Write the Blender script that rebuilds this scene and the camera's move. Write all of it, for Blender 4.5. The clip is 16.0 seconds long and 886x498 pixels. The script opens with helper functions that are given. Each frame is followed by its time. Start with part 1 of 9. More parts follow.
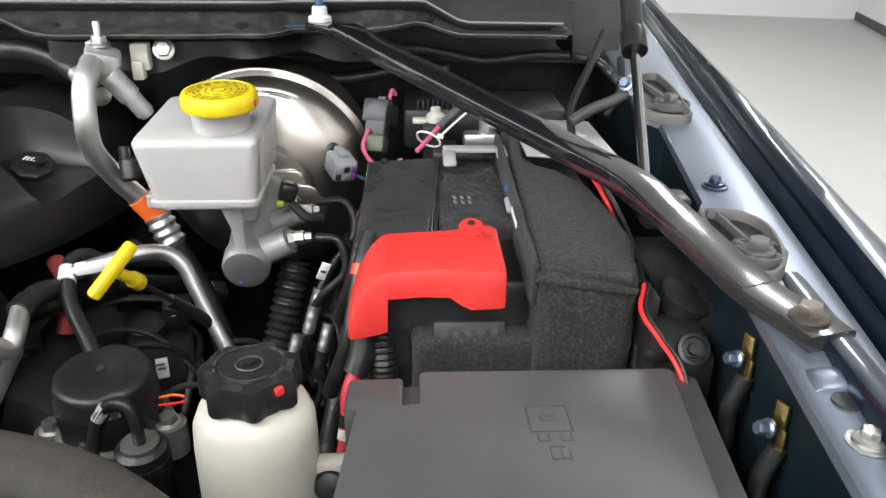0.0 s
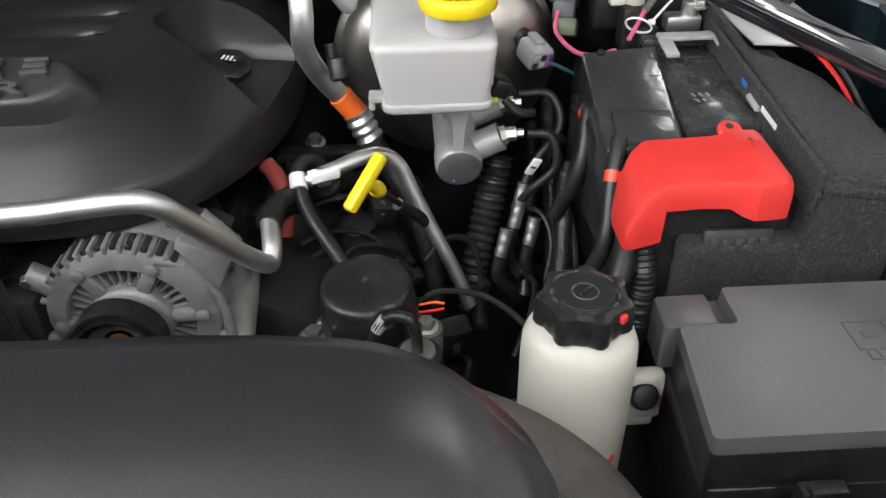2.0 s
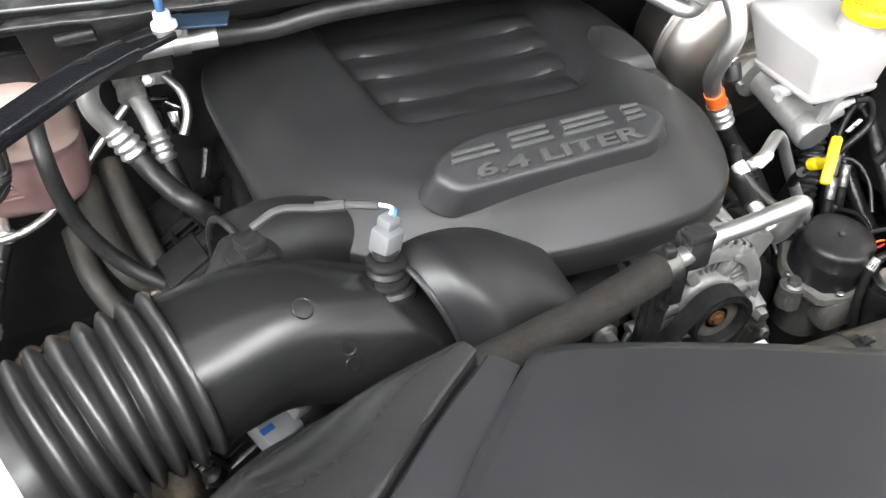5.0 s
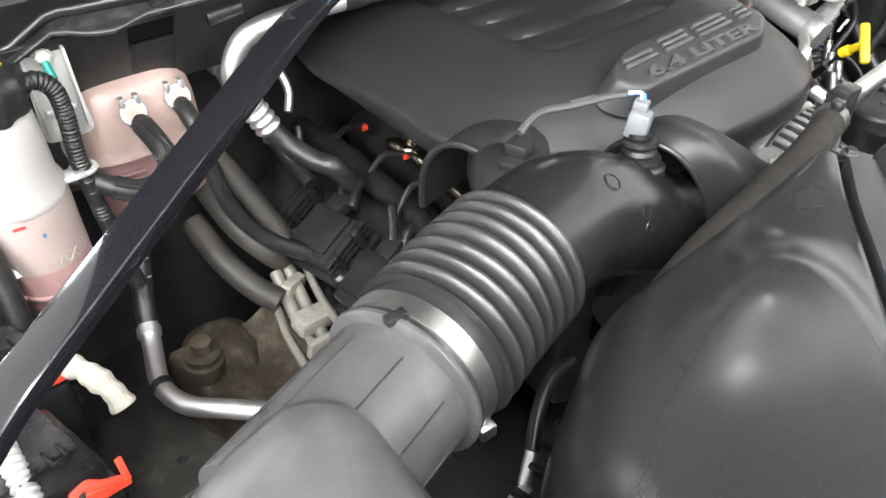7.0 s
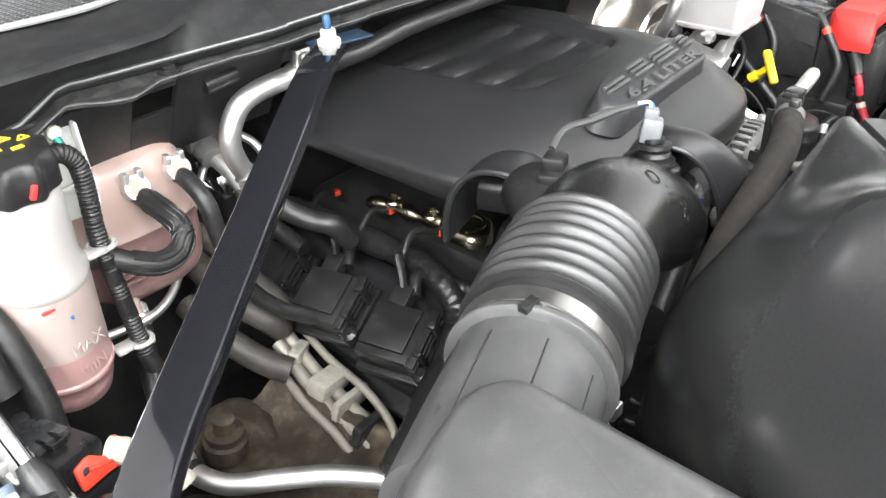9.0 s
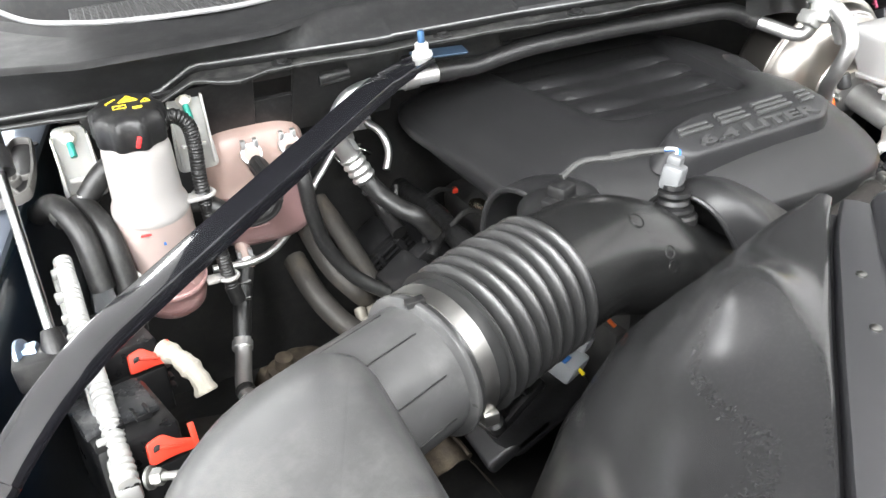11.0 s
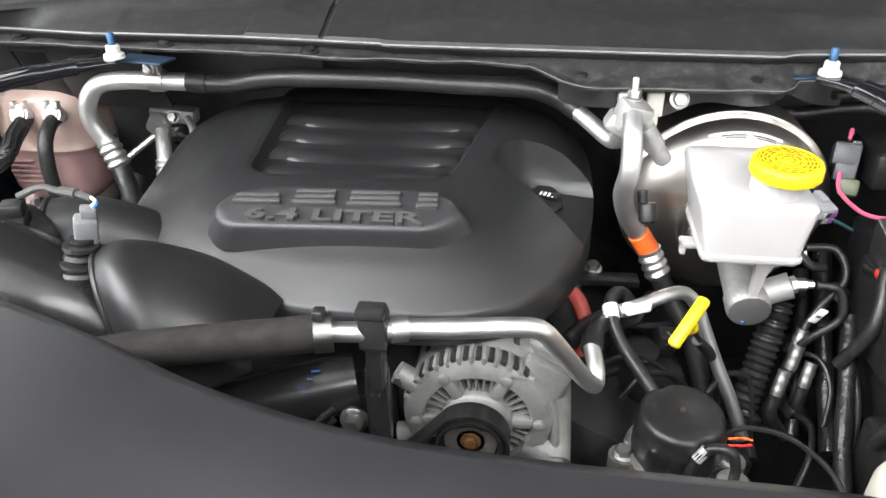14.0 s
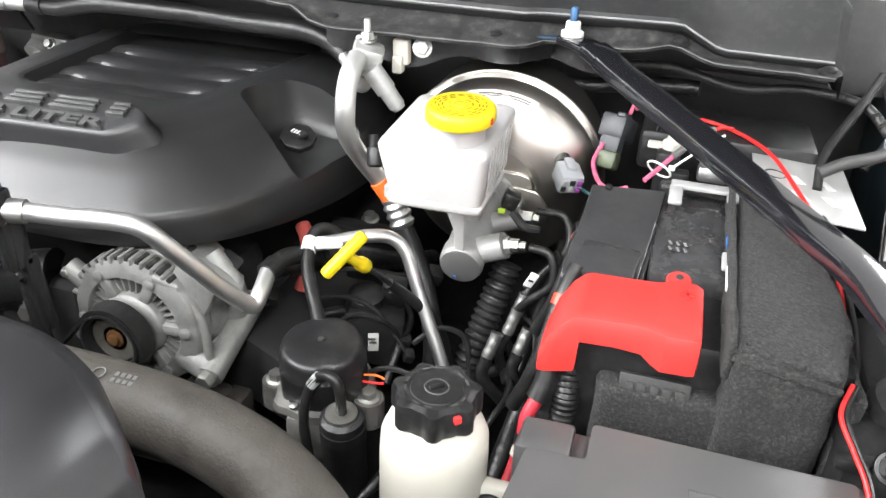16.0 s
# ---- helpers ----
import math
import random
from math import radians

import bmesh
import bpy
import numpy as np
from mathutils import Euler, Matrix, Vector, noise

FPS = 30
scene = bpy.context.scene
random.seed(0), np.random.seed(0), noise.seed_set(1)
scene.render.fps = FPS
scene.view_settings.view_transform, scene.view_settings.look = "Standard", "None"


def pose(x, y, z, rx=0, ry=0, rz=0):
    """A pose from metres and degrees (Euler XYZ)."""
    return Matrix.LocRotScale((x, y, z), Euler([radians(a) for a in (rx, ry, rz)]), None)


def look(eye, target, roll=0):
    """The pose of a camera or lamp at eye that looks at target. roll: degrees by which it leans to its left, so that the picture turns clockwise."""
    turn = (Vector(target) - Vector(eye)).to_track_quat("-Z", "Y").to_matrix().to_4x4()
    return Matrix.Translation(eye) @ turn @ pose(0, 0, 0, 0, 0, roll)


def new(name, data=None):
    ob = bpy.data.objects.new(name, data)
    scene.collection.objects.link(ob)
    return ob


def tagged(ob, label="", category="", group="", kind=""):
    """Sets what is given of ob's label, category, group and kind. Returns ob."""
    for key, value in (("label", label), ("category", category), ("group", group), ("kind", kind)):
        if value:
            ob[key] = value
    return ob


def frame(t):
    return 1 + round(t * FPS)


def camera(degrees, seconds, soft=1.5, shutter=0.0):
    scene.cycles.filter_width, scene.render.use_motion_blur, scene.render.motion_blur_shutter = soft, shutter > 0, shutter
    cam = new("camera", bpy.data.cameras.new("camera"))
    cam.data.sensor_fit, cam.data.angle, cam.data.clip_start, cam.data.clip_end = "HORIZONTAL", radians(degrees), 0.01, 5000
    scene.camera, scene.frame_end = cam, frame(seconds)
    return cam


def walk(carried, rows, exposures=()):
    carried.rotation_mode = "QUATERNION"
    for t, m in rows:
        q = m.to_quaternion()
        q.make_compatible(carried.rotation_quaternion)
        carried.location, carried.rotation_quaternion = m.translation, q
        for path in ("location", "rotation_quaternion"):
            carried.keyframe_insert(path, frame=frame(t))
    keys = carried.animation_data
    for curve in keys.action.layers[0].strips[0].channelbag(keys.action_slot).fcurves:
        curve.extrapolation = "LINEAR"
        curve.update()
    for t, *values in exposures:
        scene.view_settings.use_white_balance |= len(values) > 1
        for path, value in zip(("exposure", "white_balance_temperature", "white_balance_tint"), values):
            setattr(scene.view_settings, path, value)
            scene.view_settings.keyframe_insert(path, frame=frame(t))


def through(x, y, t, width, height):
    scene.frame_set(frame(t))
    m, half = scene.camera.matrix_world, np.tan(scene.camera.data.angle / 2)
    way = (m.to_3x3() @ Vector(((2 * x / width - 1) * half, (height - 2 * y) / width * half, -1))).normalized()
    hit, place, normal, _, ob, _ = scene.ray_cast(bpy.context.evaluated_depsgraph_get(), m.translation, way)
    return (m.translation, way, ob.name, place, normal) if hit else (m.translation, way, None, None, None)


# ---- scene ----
import itertools

cam = camera(59.5, 16.0)
PATH = [
    (0, (0.105, 0.105, 1.566), (0.193, 1.933, 0.76), 0.5),
    (0.5, (0.096, 0.121, 1.574), (0.184, 1.902, 0.669), 0.4),
    (1, (0.064, 0.119, 1.589), (0.149, 1.86, 0.608), 0.2),
    (1.5, (-0.008, 0.128, 1.606), (0.067, 1.824, 0.549), -0.2),
    (2, (-0.118, 0.144, 1.622), (-0.05, 1.767, 0.455), -1.1),
    (2.5, (-0.231, 0.123, 1.642), (-0.119, 1.697, 0.412), -0.7),
    (3, (-0.345, 0.15, 1.655), (-0.176, 1.687, 0.387), 0.1),
    (3.5, (-0.468, 0.173, 1.698), (-0.257, 1.699, 0.422), -0.2),
    (4, (-0.586, 0.204, 1.726), (-0.295, 1.709, 0.442), -0.4),
    (4.5, (-0.726, 0.199, 1.766), (-0.338, 1.683, 0.483), -0.9),
    (4.7, (-0.781, 0.195, 1.779), (-0.332, 1.66, 0.493), -0.9),
    (6.8, (-1.159, 0.241, 1.748), (-0.354, 1.548, 0.465), -2.7),
    (7, (-1.221, 0.255, 1.745), (-0.35, 1.54, 0.484), -2.6),
    (7.5, (-1.347, 0.3, 1.721), (-0.31, 1.539, 0.541), -2.6),
    (8, (-1.386, 0.32, 1.72), (-0.225, 1.508, 0.606), -2.8),
    (8.5, (-1.392, 0.333, 1.709), (-0.169, 1.484, 0.624), -3.3),
    (8.7, (-1.391, 0.337, 1.706), (-0.152, 1.479, 0.628), -3.4),
    (10.8, (-1.248, 0.125, 1.712), (-0.499, 1.682, 0.705), -4.4),
    (11, (-1.212, 0.11, 1.73), (-0.545, 1.697, 0.713), -4.2),
    (11.5, (-1.082, 0.076, 1.735), (-0.582, 1.73, 0.729), -3.7),
    (12, (-0.916, 0.07, 1.737), (-0.53, 1.761, 0.742), -2.9),
    (12.5, (-0.753, 0.053, 1.737), (-0.518, 1.776, 0.75), -2.3),
    (13, (-0.616, 0.049, 1.733), (-0.533, 1.795, 0.761), -1.7),
    (13.5, (-0.461, 0.06, 1.726), (-0.527, 1.808, 0.757), -1.0),
    (14, (-0.328, 0.076, 1.708), (-0.542, 1.813, 0.741), -0.3),
    (14.5, (-0.17, 0.105, 1.679), (-0.523, 1.822, 0.715), 0.5),
    (15, (-0.016, 0.126, 1.669), (-0.454, 1.823, 0.706), 1.4),
    (15.5, (0.074, 0.124, 1.664), (-0.397, 1.811, 0.698), 2.1),
    (16, (0.122, 0.117, 1.649), (-0.36, 1.807, 0.694), 2.6),
]
walk(cam, [(t, look(eye, target, roll)) for t, eye, target, roll in PATH], [(0, -0.42), (1.0, -0.53), (1.5, -0.6), (2.0, -0.7), (2.5, -0.5), (3.0, 0.05), (3.7, 0.3), (4.7, 0.32), (7.0, 0.42), (8.5, 0.44), (11.0, 0.44), (12.0, 0.20), (13.5, 0.22), (15.0, 0.24), (16.0, 0.42)])

# ---- light: a white showroom with rows of ceiling lamps ----
world = bpy.data.worlds.new("world")
world.use_nodes = True
world.node_tree.nodes["Background"].inputs[0].default_value = (0.8, 0.85, 0.9, 1)
world.node_tree.nodes["Background"].inputs[1].default_value = 0.05
scene.world = world
scene.view_settings.exposure = 0.0

ROOM = pose(0, 0, 0, 0, 0, -16.6)          # the room stands at an angle to the truck


def ceiling_lamp(u, v, long, wide, watts):
    data = bpy.data.lights.new("ceiling_lamp", "AREA")
    data.shape, data.size, data.size_y = "RECTANGLE", wide, long
    data.energy, data.color = watts, (0.97, 0.985, 1.0)
    ob = new("ceiling_lamp", data)
    ob.matrix_world = ROOM @ pose(u, v, 3.92)


for u, watts in ((-5.0, 410), (-3.2, 410), (-1.2, 310), (1.3, 270)):
    ceiling_lamp(u, -3.25, 5.1, 0.45, watts)
    ceiling_lamp(u, 4.6, 1.9, 0.32, 100)
ceiling_lamp(-1.2, 9.0, 3.0, 1.2, 160)

# ---- materials ----
MATS = {}


def surface(name, colour, rough=0.5, metal=0.0, vary=0.12, scale=25.0, bump=0.0, grain=300.0, coat=0.0, dirt=None, dirt_amount=0.0,
            dirt_scale=9.0, through=0.0, sheen=0.0, stretch=None, ior=1.45, relief=0.0006, spec=0.5):
    """A node material: colour that varies at two scales, roughness that varies with it, and fine relief."""
    if name in MATS:
        return MATS[name]
    m = bpy.data.materials.new(name)
    m.use_nodes = True
    nt = m.node_tree
    b = nt.nodes["Principled BSDF"]
    co = nt.nodes.new("ShaderNodeTexCoord")
    src = co.outputs["Object"]
    if stretch:
        mp = nt.nodes.new("ShaderNodeMapping")
        mp.inputs["Scale"].default_value = stretch
        nt.links.new(src, mp.inputs[0])
        src = mp.outputs[0]

    def tex(sc, detail=4.0, rough_=0.6):
        n = nt.nodes.new("ShaderNodeTexNoise")
        n.inputs["Scale"].default_value, n.inputs["Detail"].default_value, n.inputs["Roughness"].default_value = sc, detail, rough_
        nt.links.new(src, n.inputs["Vector"])
        return n.outputs[0]

    big, fine = tex(scale), tex(grain, 2.0)
    mix = nt.nodes.new("ShaderNodeMix")
    mix.data_type = "RGBA"
    lo = [max(0, c * (1 - vary)) for c in colour]
    hi = [min(1, c * (1 + vary)) for c in colour]
    mix.inputs[6].default_value, mix.inputs[7].default_value = (*lo, 1), (*hi, 1)
    nt.links.new(big, mix.inputs[0])
    out = mix.outputs[2]
    if dirt:
        ramp = nt.nodes.new("ShaderNodeMapRange")
        ramp.inputs[1].default_value, ramp.inputs[2].default_value = 0.48, 0.72
        ramp.inputs[3].default_value, ramp.inputs[4].default_value = 0.0, dirt_amount
        nt.links.new(tex(dirt_scale, 8.0, 0.7), ramp.inputs[0])
        mx = nt.nodes.new("ShaderNodeMix")
        mx.data_type = "RGBA"
        mx.inputs[7].default_value = (*dirt, 1)
        nt.links.new(ramp.outputs[0], mx.inputs[0])
        nt.links.new(out, mx.inputs[6])
        out = mx.outputs[2]
    nt.links.new(out, b.inputs["Base Color"])
    rr = nt.nodes.new("ShaderNodeMapRange")
    rr.interpolation_type = "SMOOTHSTEP"
    rr.inputs[1].default_value, rr.inputs[2].default_value = 0.2, 0.8
    swing = min(0.2, 0.03 + 0.6 * vary)
    rr.inputs[3].default_value, rr.inputs[4].default_value = max(0.02, rough * (1 - swing)), min(1, rough * (1 + swing))
    nt.links.new(big, rr.inputs[0])
    nt.links.new(rr.outputs[0], b.inputs["Roughness"])
    b.inputs["Metallic"].default_value = metal
    b.inputs["IOR"].default_value = ior
    b.inputs["Specular IOR Level"].default_value = spec
    if coat:
        b.inputs["Coat Weight"].default_value, b.inputs["Coat Roughness"].default_value = coat, 0.04
    if through:
        b.inputs["Subsurface Weight"].default_value = through
        b.inputs["Subsurface Radius"].default_value = (1.0, 0.9, 0.8)
        b.inputs["Subsurface Scale"].default_value = 0.012
    if sheen:
        b.inputs["Sheen Weight"].default_value, b.inputs["Sheen Roughness"].default_value = sheen, 0.5
    if bump:
        bp = nt.nodes.new("ShaderNodeBump")
        bp.inputs["Strength"].default_value, bp.inputs["Distance"].default_value = bump, relief
        nt.links.new(fine, bp.inputs["Height"])
        nt.links.new(bp.outputs[0], b.inputs["Normal"])
    MATS[name] = m
    return m


black = surface("black_plastic", (0.012, 0.012, 0.0125), 0.38, vary=0.25, bump=0.15, grain=900, dirt=(0.07, 0.067, 0.06), dirt_amount=0.26, dirt_scale=110)
black_gloss = surface("black_gloss_plastic", (0.022, 0.022, 0.0225), 0.25, spec=0.62, vary=0.1, scale=14, bump=0.06, grain=500, dirt=(0.075, 0.073, 0.07), dirt_amount=0.10, dirt_scale=330)
cover_grey = surface("engine_cover_plastic", (0.0155, 0.0155, 0.016), 0.38, spec=0.58, vary=0.08, scale=12, bump=0.22, grain=1300)
shroud_grey = surface("shroud_plastic", (0.023, 0.023, 0.0248), 0.32, spec=0.6, vary=0.16, scale=11, bump=0.1, grain=1200)
cowl_grey = surface("cowl_plastic", (0.014, 0.014, 0.0145), 0.55, spec=0.36, vary=0.2, scale=20, bump=0.2, grain=900, dirt=(0.07, 0.07, 0.066), dirt_amount=0.2, dirt_scale=70)
airbox_grey = surface("airbox_plastic", (0.058, 0.058, 0.058), 0.33, vary=0.3, scale=22, bump=0.15, grain=900, dirt=(0.125, 0.124, 0.12), dirt_amount=0.55, dirt_scale=17)
skirt_grey = surface("dusty_skirt_plastic", (0.016, 0.016, 0.016), 0.65, vary=0.4, scale=35, bump=0.4, grain=500, dirt=(0.085, 0.083, 0.078), dirt_amount=0.6, dirt_scale=55, spec=0.35)
rubber = surface("rubber", (0.012, 0.012, 0.012), 0.38, vary=0.3, scale=40, bump=0.25, grain=500, dirt=(0.07, 0.066, 0.06), dirt_amount=0.28, dirt_scale=90, spec=0.42)
hose_fabric = surface("fabric_hose", (0.013, 0.011, 0.0095), 0.8, vary=0.3, scale=60, bump=0.7, grain=420, dirt=(0.028, 0.023, 0.019), dirt_amount=0.5, dirt_scale=14)
foam = surface("foam_sleeve", (0.035, 0.033, 0.031), 0.8, vary=0.25, scale=70, bump=0.5, grain=600)
dark = surface("bay_black", (0.020, 0.020, 0.020), 0.55, vary=0.6, scale=18, bump=0.6, grain=140, dirt=(0.05, 0.046, 0.04), dirt_amount=0.5, dirt_scale=40)
grime = surface("grimy_metal", (0.045, 0.042, 0.038), 0.6, 0.4, vary=0.5, scale=20, bump=0.6, grain=180, dirt=(0.10, 0.08, 0.06), dirt_amount=0.7, dirt_scale=16)
bar_paint = surface("black_bar_paint", (0.009, 0.009, 0.011), 0.12, vary=0.05, scale=18, coat=0.8)
# bar paint with dust, greyed further to stand in for bright reflection
dusty_sheen_bar = surface("dusty_sheen_bar_paint", (0.040, 0.038, 0.037), 0.2, 0.5, vary=0.1, scale=22, coat=0.7, dirt=(0.13, 0.125, 0.115), dirt_amount=0.3, dirt_scale=130)
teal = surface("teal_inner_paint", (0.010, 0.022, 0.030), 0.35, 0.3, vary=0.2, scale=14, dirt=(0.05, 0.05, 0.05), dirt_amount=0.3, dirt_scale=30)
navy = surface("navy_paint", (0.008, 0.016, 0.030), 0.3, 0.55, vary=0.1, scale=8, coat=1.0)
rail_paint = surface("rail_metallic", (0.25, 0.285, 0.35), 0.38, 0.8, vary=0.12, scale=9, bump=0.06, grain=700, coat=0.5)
alu = surface("aluminium", (0.70, 0.70, 0.69), 0.43, 1.0, vary=0.12, scale=40, bump=0.12, grain=500)
cast = surface("cast_aluminium", (0.36, 0.36, 0.35), 0.55, 0.6, vary=0.25, scale=45, bump=0.6, grain=380, dirt=(0.16, 0.15, 0.14), dirt_amount=0.4, dirt_scale=30)
steel = surface("booster_steel", (0.62, 0.585, 0.54), 0.34, 1.0, vary=0.12, scale=7, bump=0.05, grain=500)
zinc = surface("zinc_bolt", (0.42, 0.42, 0.40), 0.45, 1.0, vary=0.2, scale=90)
dark_zinc = surface("dark_zinc", (0.20, 0.20, 0.19), 0.42, 1.0, vary=0.25, scale=90, bump=0.2, grain=500)
blue_zinc = surface("blue_thread", (0.03, 0.08, 0.16), 0.4, 0.5, vary=0.2)
milk = surface("milky_plastic", (0.385, 0.378, 0.372), 0.33, vary=0.04, scale=30, bump=0.08, grain=300, through=0.6)
cream = surface("cream_plastic", (0.52, 0.50, 0.44), 0.42, vary=0.06, scale=25, bump=0.1, grain=300, through=0.5)
pink = surface("coolant_tank_plastic", (0.36, 0.265, 0.235), 0.35, vary=0.15, scale=14, bump=0.1, grain=300, through=0.6)
clear = surface("clear_plastic", (0.42, 0.42, 0.40), 0.35, vary=0.06, scale=30, through=0.5)
yellow = surface("yellow_plastic", (0.66, 0.50, 0.012), 0.42, vary=0.08, scale=40, bump=0.1, grain=600)
yellow_ink = surface("yellow_dark_ink", (0.17, 0.13, 0.012), 0.5)
red = surface("red_rubber", (0.52, 0.028, 0.024), 0.45, vary=0.12, scale=30, bump=0.12, grain=500)
red_clip = surface("red_clip_plastic", (0.60, 0.05, 0.025), 0.4, vary=0.1)
orange = surface("orange_tape", (0.75, 0.13, 0.02), 0.5, vary=0.15, scale=60)
pinkwire = surface("pink_wire", (0.65, 0.12, 0.22), 0.45)
redwire = surface("red_wire", (0.65, 0.02, 0.02), 0.4)
white = surface("white_plastic", (0.75, 0.75, 0.73), 0.4, vary=0.05)
grey_conn = surface("grey_connector", (0.30, 0.31, 0.32), 0.4, vary=0.1)
lightgrey = surface("light_grey_sensor", (0.13, 0.134, 0.137), 0.4, vary=0.08)
purple = surface("purple_lock", (0.25, 0.06, 0.28), 0.4)
felt = surface("felt", (0.011, 0.011, 0.011), 0.95, vary=0.5, scale=150, bump=1.0, grain=420, sheen=0.05, dirt=(0.075, 0.072, 0.066), dirt_amount=0.75, dirt_scale=330, relief=0.002)
label_grey = surface("silver_label", (0.45, 0.45, 0.44), 0.4, 0.3, vary=0.05)
label_white = surface("white_label", (0.70, 0.70, 0.68), 0.5, vary=0.04)
ink = surface("black_ink", (0.02, 0.02, 0.02), 0.5)
lightink = surface("pale_ink", (0.15, 0.15, 0.145), 0.5)
blue_ink = surface("blue_paint_mark", (0.03, 0.13, 0.40), 0.5)
red_ink = surface("red_paint_mark", (0.65, 0.03, 0.03), 0.5)
pump_cast = surface("grimy_pump_casting", (0.15, 0.145, 0.135), 0.6, 0.4, vary=0.35, scale=45, bump=0.6, grain=380, dirt=(0.035, 0.032, 0.028), dirt_amount=0.8, dirt_scale=34)
brass = surface("brass", (0.55, 0.42, 0.16), 0.35, 1.0, vary=0.2)
copper = surface("copper_rust", (0.17, 0.085, 0.035), 0.6, 0.6, vary=0.4, scale=80)
dirty_cast = surface("dirty_cast", (0.032, 0.024, 0.016), 0.75, 0.2, vary=0.4, scale=25, bump=0.8, grain=120, dirt=(0.16, 0.13, 0.09), dirt_amount=0.6, dirt_scale=22)
floor_mat = surface("showroom_floor", (0.50, 0.487, 0.465), 0.42, vary=0.04, scale=1.5)
wall_mat = surface("white_wall", (0.82, 0.82, 0.82), 0.7, vary=0.03, scale=2)
ceiling_mat = surface("ceiling_paint", (0.82, 0.82, 0.82), 0.8, vary=0.03, scale=2)
base_mat = surface("dark_base_strip", (0.06, 0.06, 0.065), 0.5, vary=0.05, scale=3)

# ---- shape helpers ----
ORIGIN = {}


def thing(name, at, label, category, group="", kind=""):
    e = new(name)
    e.empty_display_size = 0.02
    e.location = at
    ORIGIN[e.name] = Vector(at)
    return tagged(e, label, category, group, kind)


def finish(bm, material, shift, angle=38):
    bmesh.ops.recalc_face_normals(bm, faces=bm.faces)
    if shift is not None:
        bmesh.ops.translate(bm, verts=bm.verts, vec=-shift)
    me = bpy.data.meshes.new("mesh")
    bm.to_mesh(me)
    bm.free()
    me.materials.append(material)
    me.polygons.foreach_set("use_smooth", [True] * len(me.polygons))
    me.set_sharp_from_angle(angle=radians(angle))
    return me


def part(name, bm, material, parent, label="", angle=38):
    """One mesh under a thing or under a part; the shape is given in world metres."""
    o = ORIGIN[parent.name]
    ob = new(name, finish(bm, material, o, angle))
    ob.parent = parent
    ORIGIN[ob.name] = o
    return tagged(ob, label)


def solid(name, bm, material, label="", category="", kind="", group="", angle=38):
    """A thing, or a piece of the setting, of one mesh."""
    lo = Vector((min(v.co.x for v in bm.verts) + max(v.co.x for v in bm.verts), min(v.co.y for v in bm.verts) + max(v.co.y for v in bm.verts), 0)) / 2
    lo.z = min(v.co.z for v in bm.verts)
    ob = new(name, finish(bm, material, lo, angle))
    ob.location = lo
    ORIGIN[ob.name] = lo
    return tagged(ob, label, category, group, kind)


def join(*bms):
    out = bmesh.new()
    for b in bms:
        me = bpy.data.meshes.new("tmp")
        b.to_mesh(me)
        b.free()
        out.from_mesh(me)
        bpy.data.meshes.remove(me)
    return out


def box(c, size, bevel=0.002, m=None, seg=2):
    bm = bmesh.new()
    bmesh.ops.create_cube(bm, size=1)
    bmesh.ops.scale(bm, vec=size, verts=bm.verts)
    if bevel:
        bmesh.ops.bevel(bm, geom=bm.edges[:], offset=min(bevel, min(size) * 0.45), segments=seg, affect="EDGES", profile=0.5)
    if m is not None:
        bmesh.ops.transform(bm, matrix=m.to_4x4(), verts=bm.verts)
    bmesh.ops.translate(bm, verts=bm.verts, vec=c)
    return bm


def turn(rx=0, ry=0, rz=0):
    return Euler([radians(a) for a in (rx, ry, rz)]).to_matrix()


def catmull(pts, n=8, closed=False):
    P = [Vector(p) for p in pts]
    if len(P) == 2 and not closed:
        return [P[0].lerp(P[1], i / n) for i in range(n + 1)]
    out, k = [], len(P)
    for i in range(k if closed else k - 1):
        p1, p2 = P[i], P[(i + 1) % k]
        p0 = P[i - 1] if closed or i else p1 * 2 - p2
        p3 = P[(i + 2) % k] if closed or i + 2 < k else p2 * 2 - p1
        for j in range(n):
            t = j / n
            out.append(0.5 * ((2 * p1) + (p2 - p0) * t + (2 * p0 - 5 * p1 + 4 * p2 - p3) * t * t + (3 * p1 - p0 - 3 * p2 + p3) * t ** 3))
    if not closed:
        out.append(P[-1].copy())
    return out


def loft(rings, cap0=True, cap1=True, closed=True):
    bm = bmesh.new()
    rows = [[bm.verts.new(p) for p in ring] for ring in rings]
    n = len(rows[0])
    for a, b in zip(rows, rows[1:]):
        for i in range(n if closed else n - 1):
            bm.faces.new((a[i], a[(i + 1) % n], b[(i + 1) % n], b[i]))
    if closed and cap0:
        bm.faces.new(rows[0][::-1])
    if closed and cap1:
        bm.faces.new(rows[-1])
    return bm


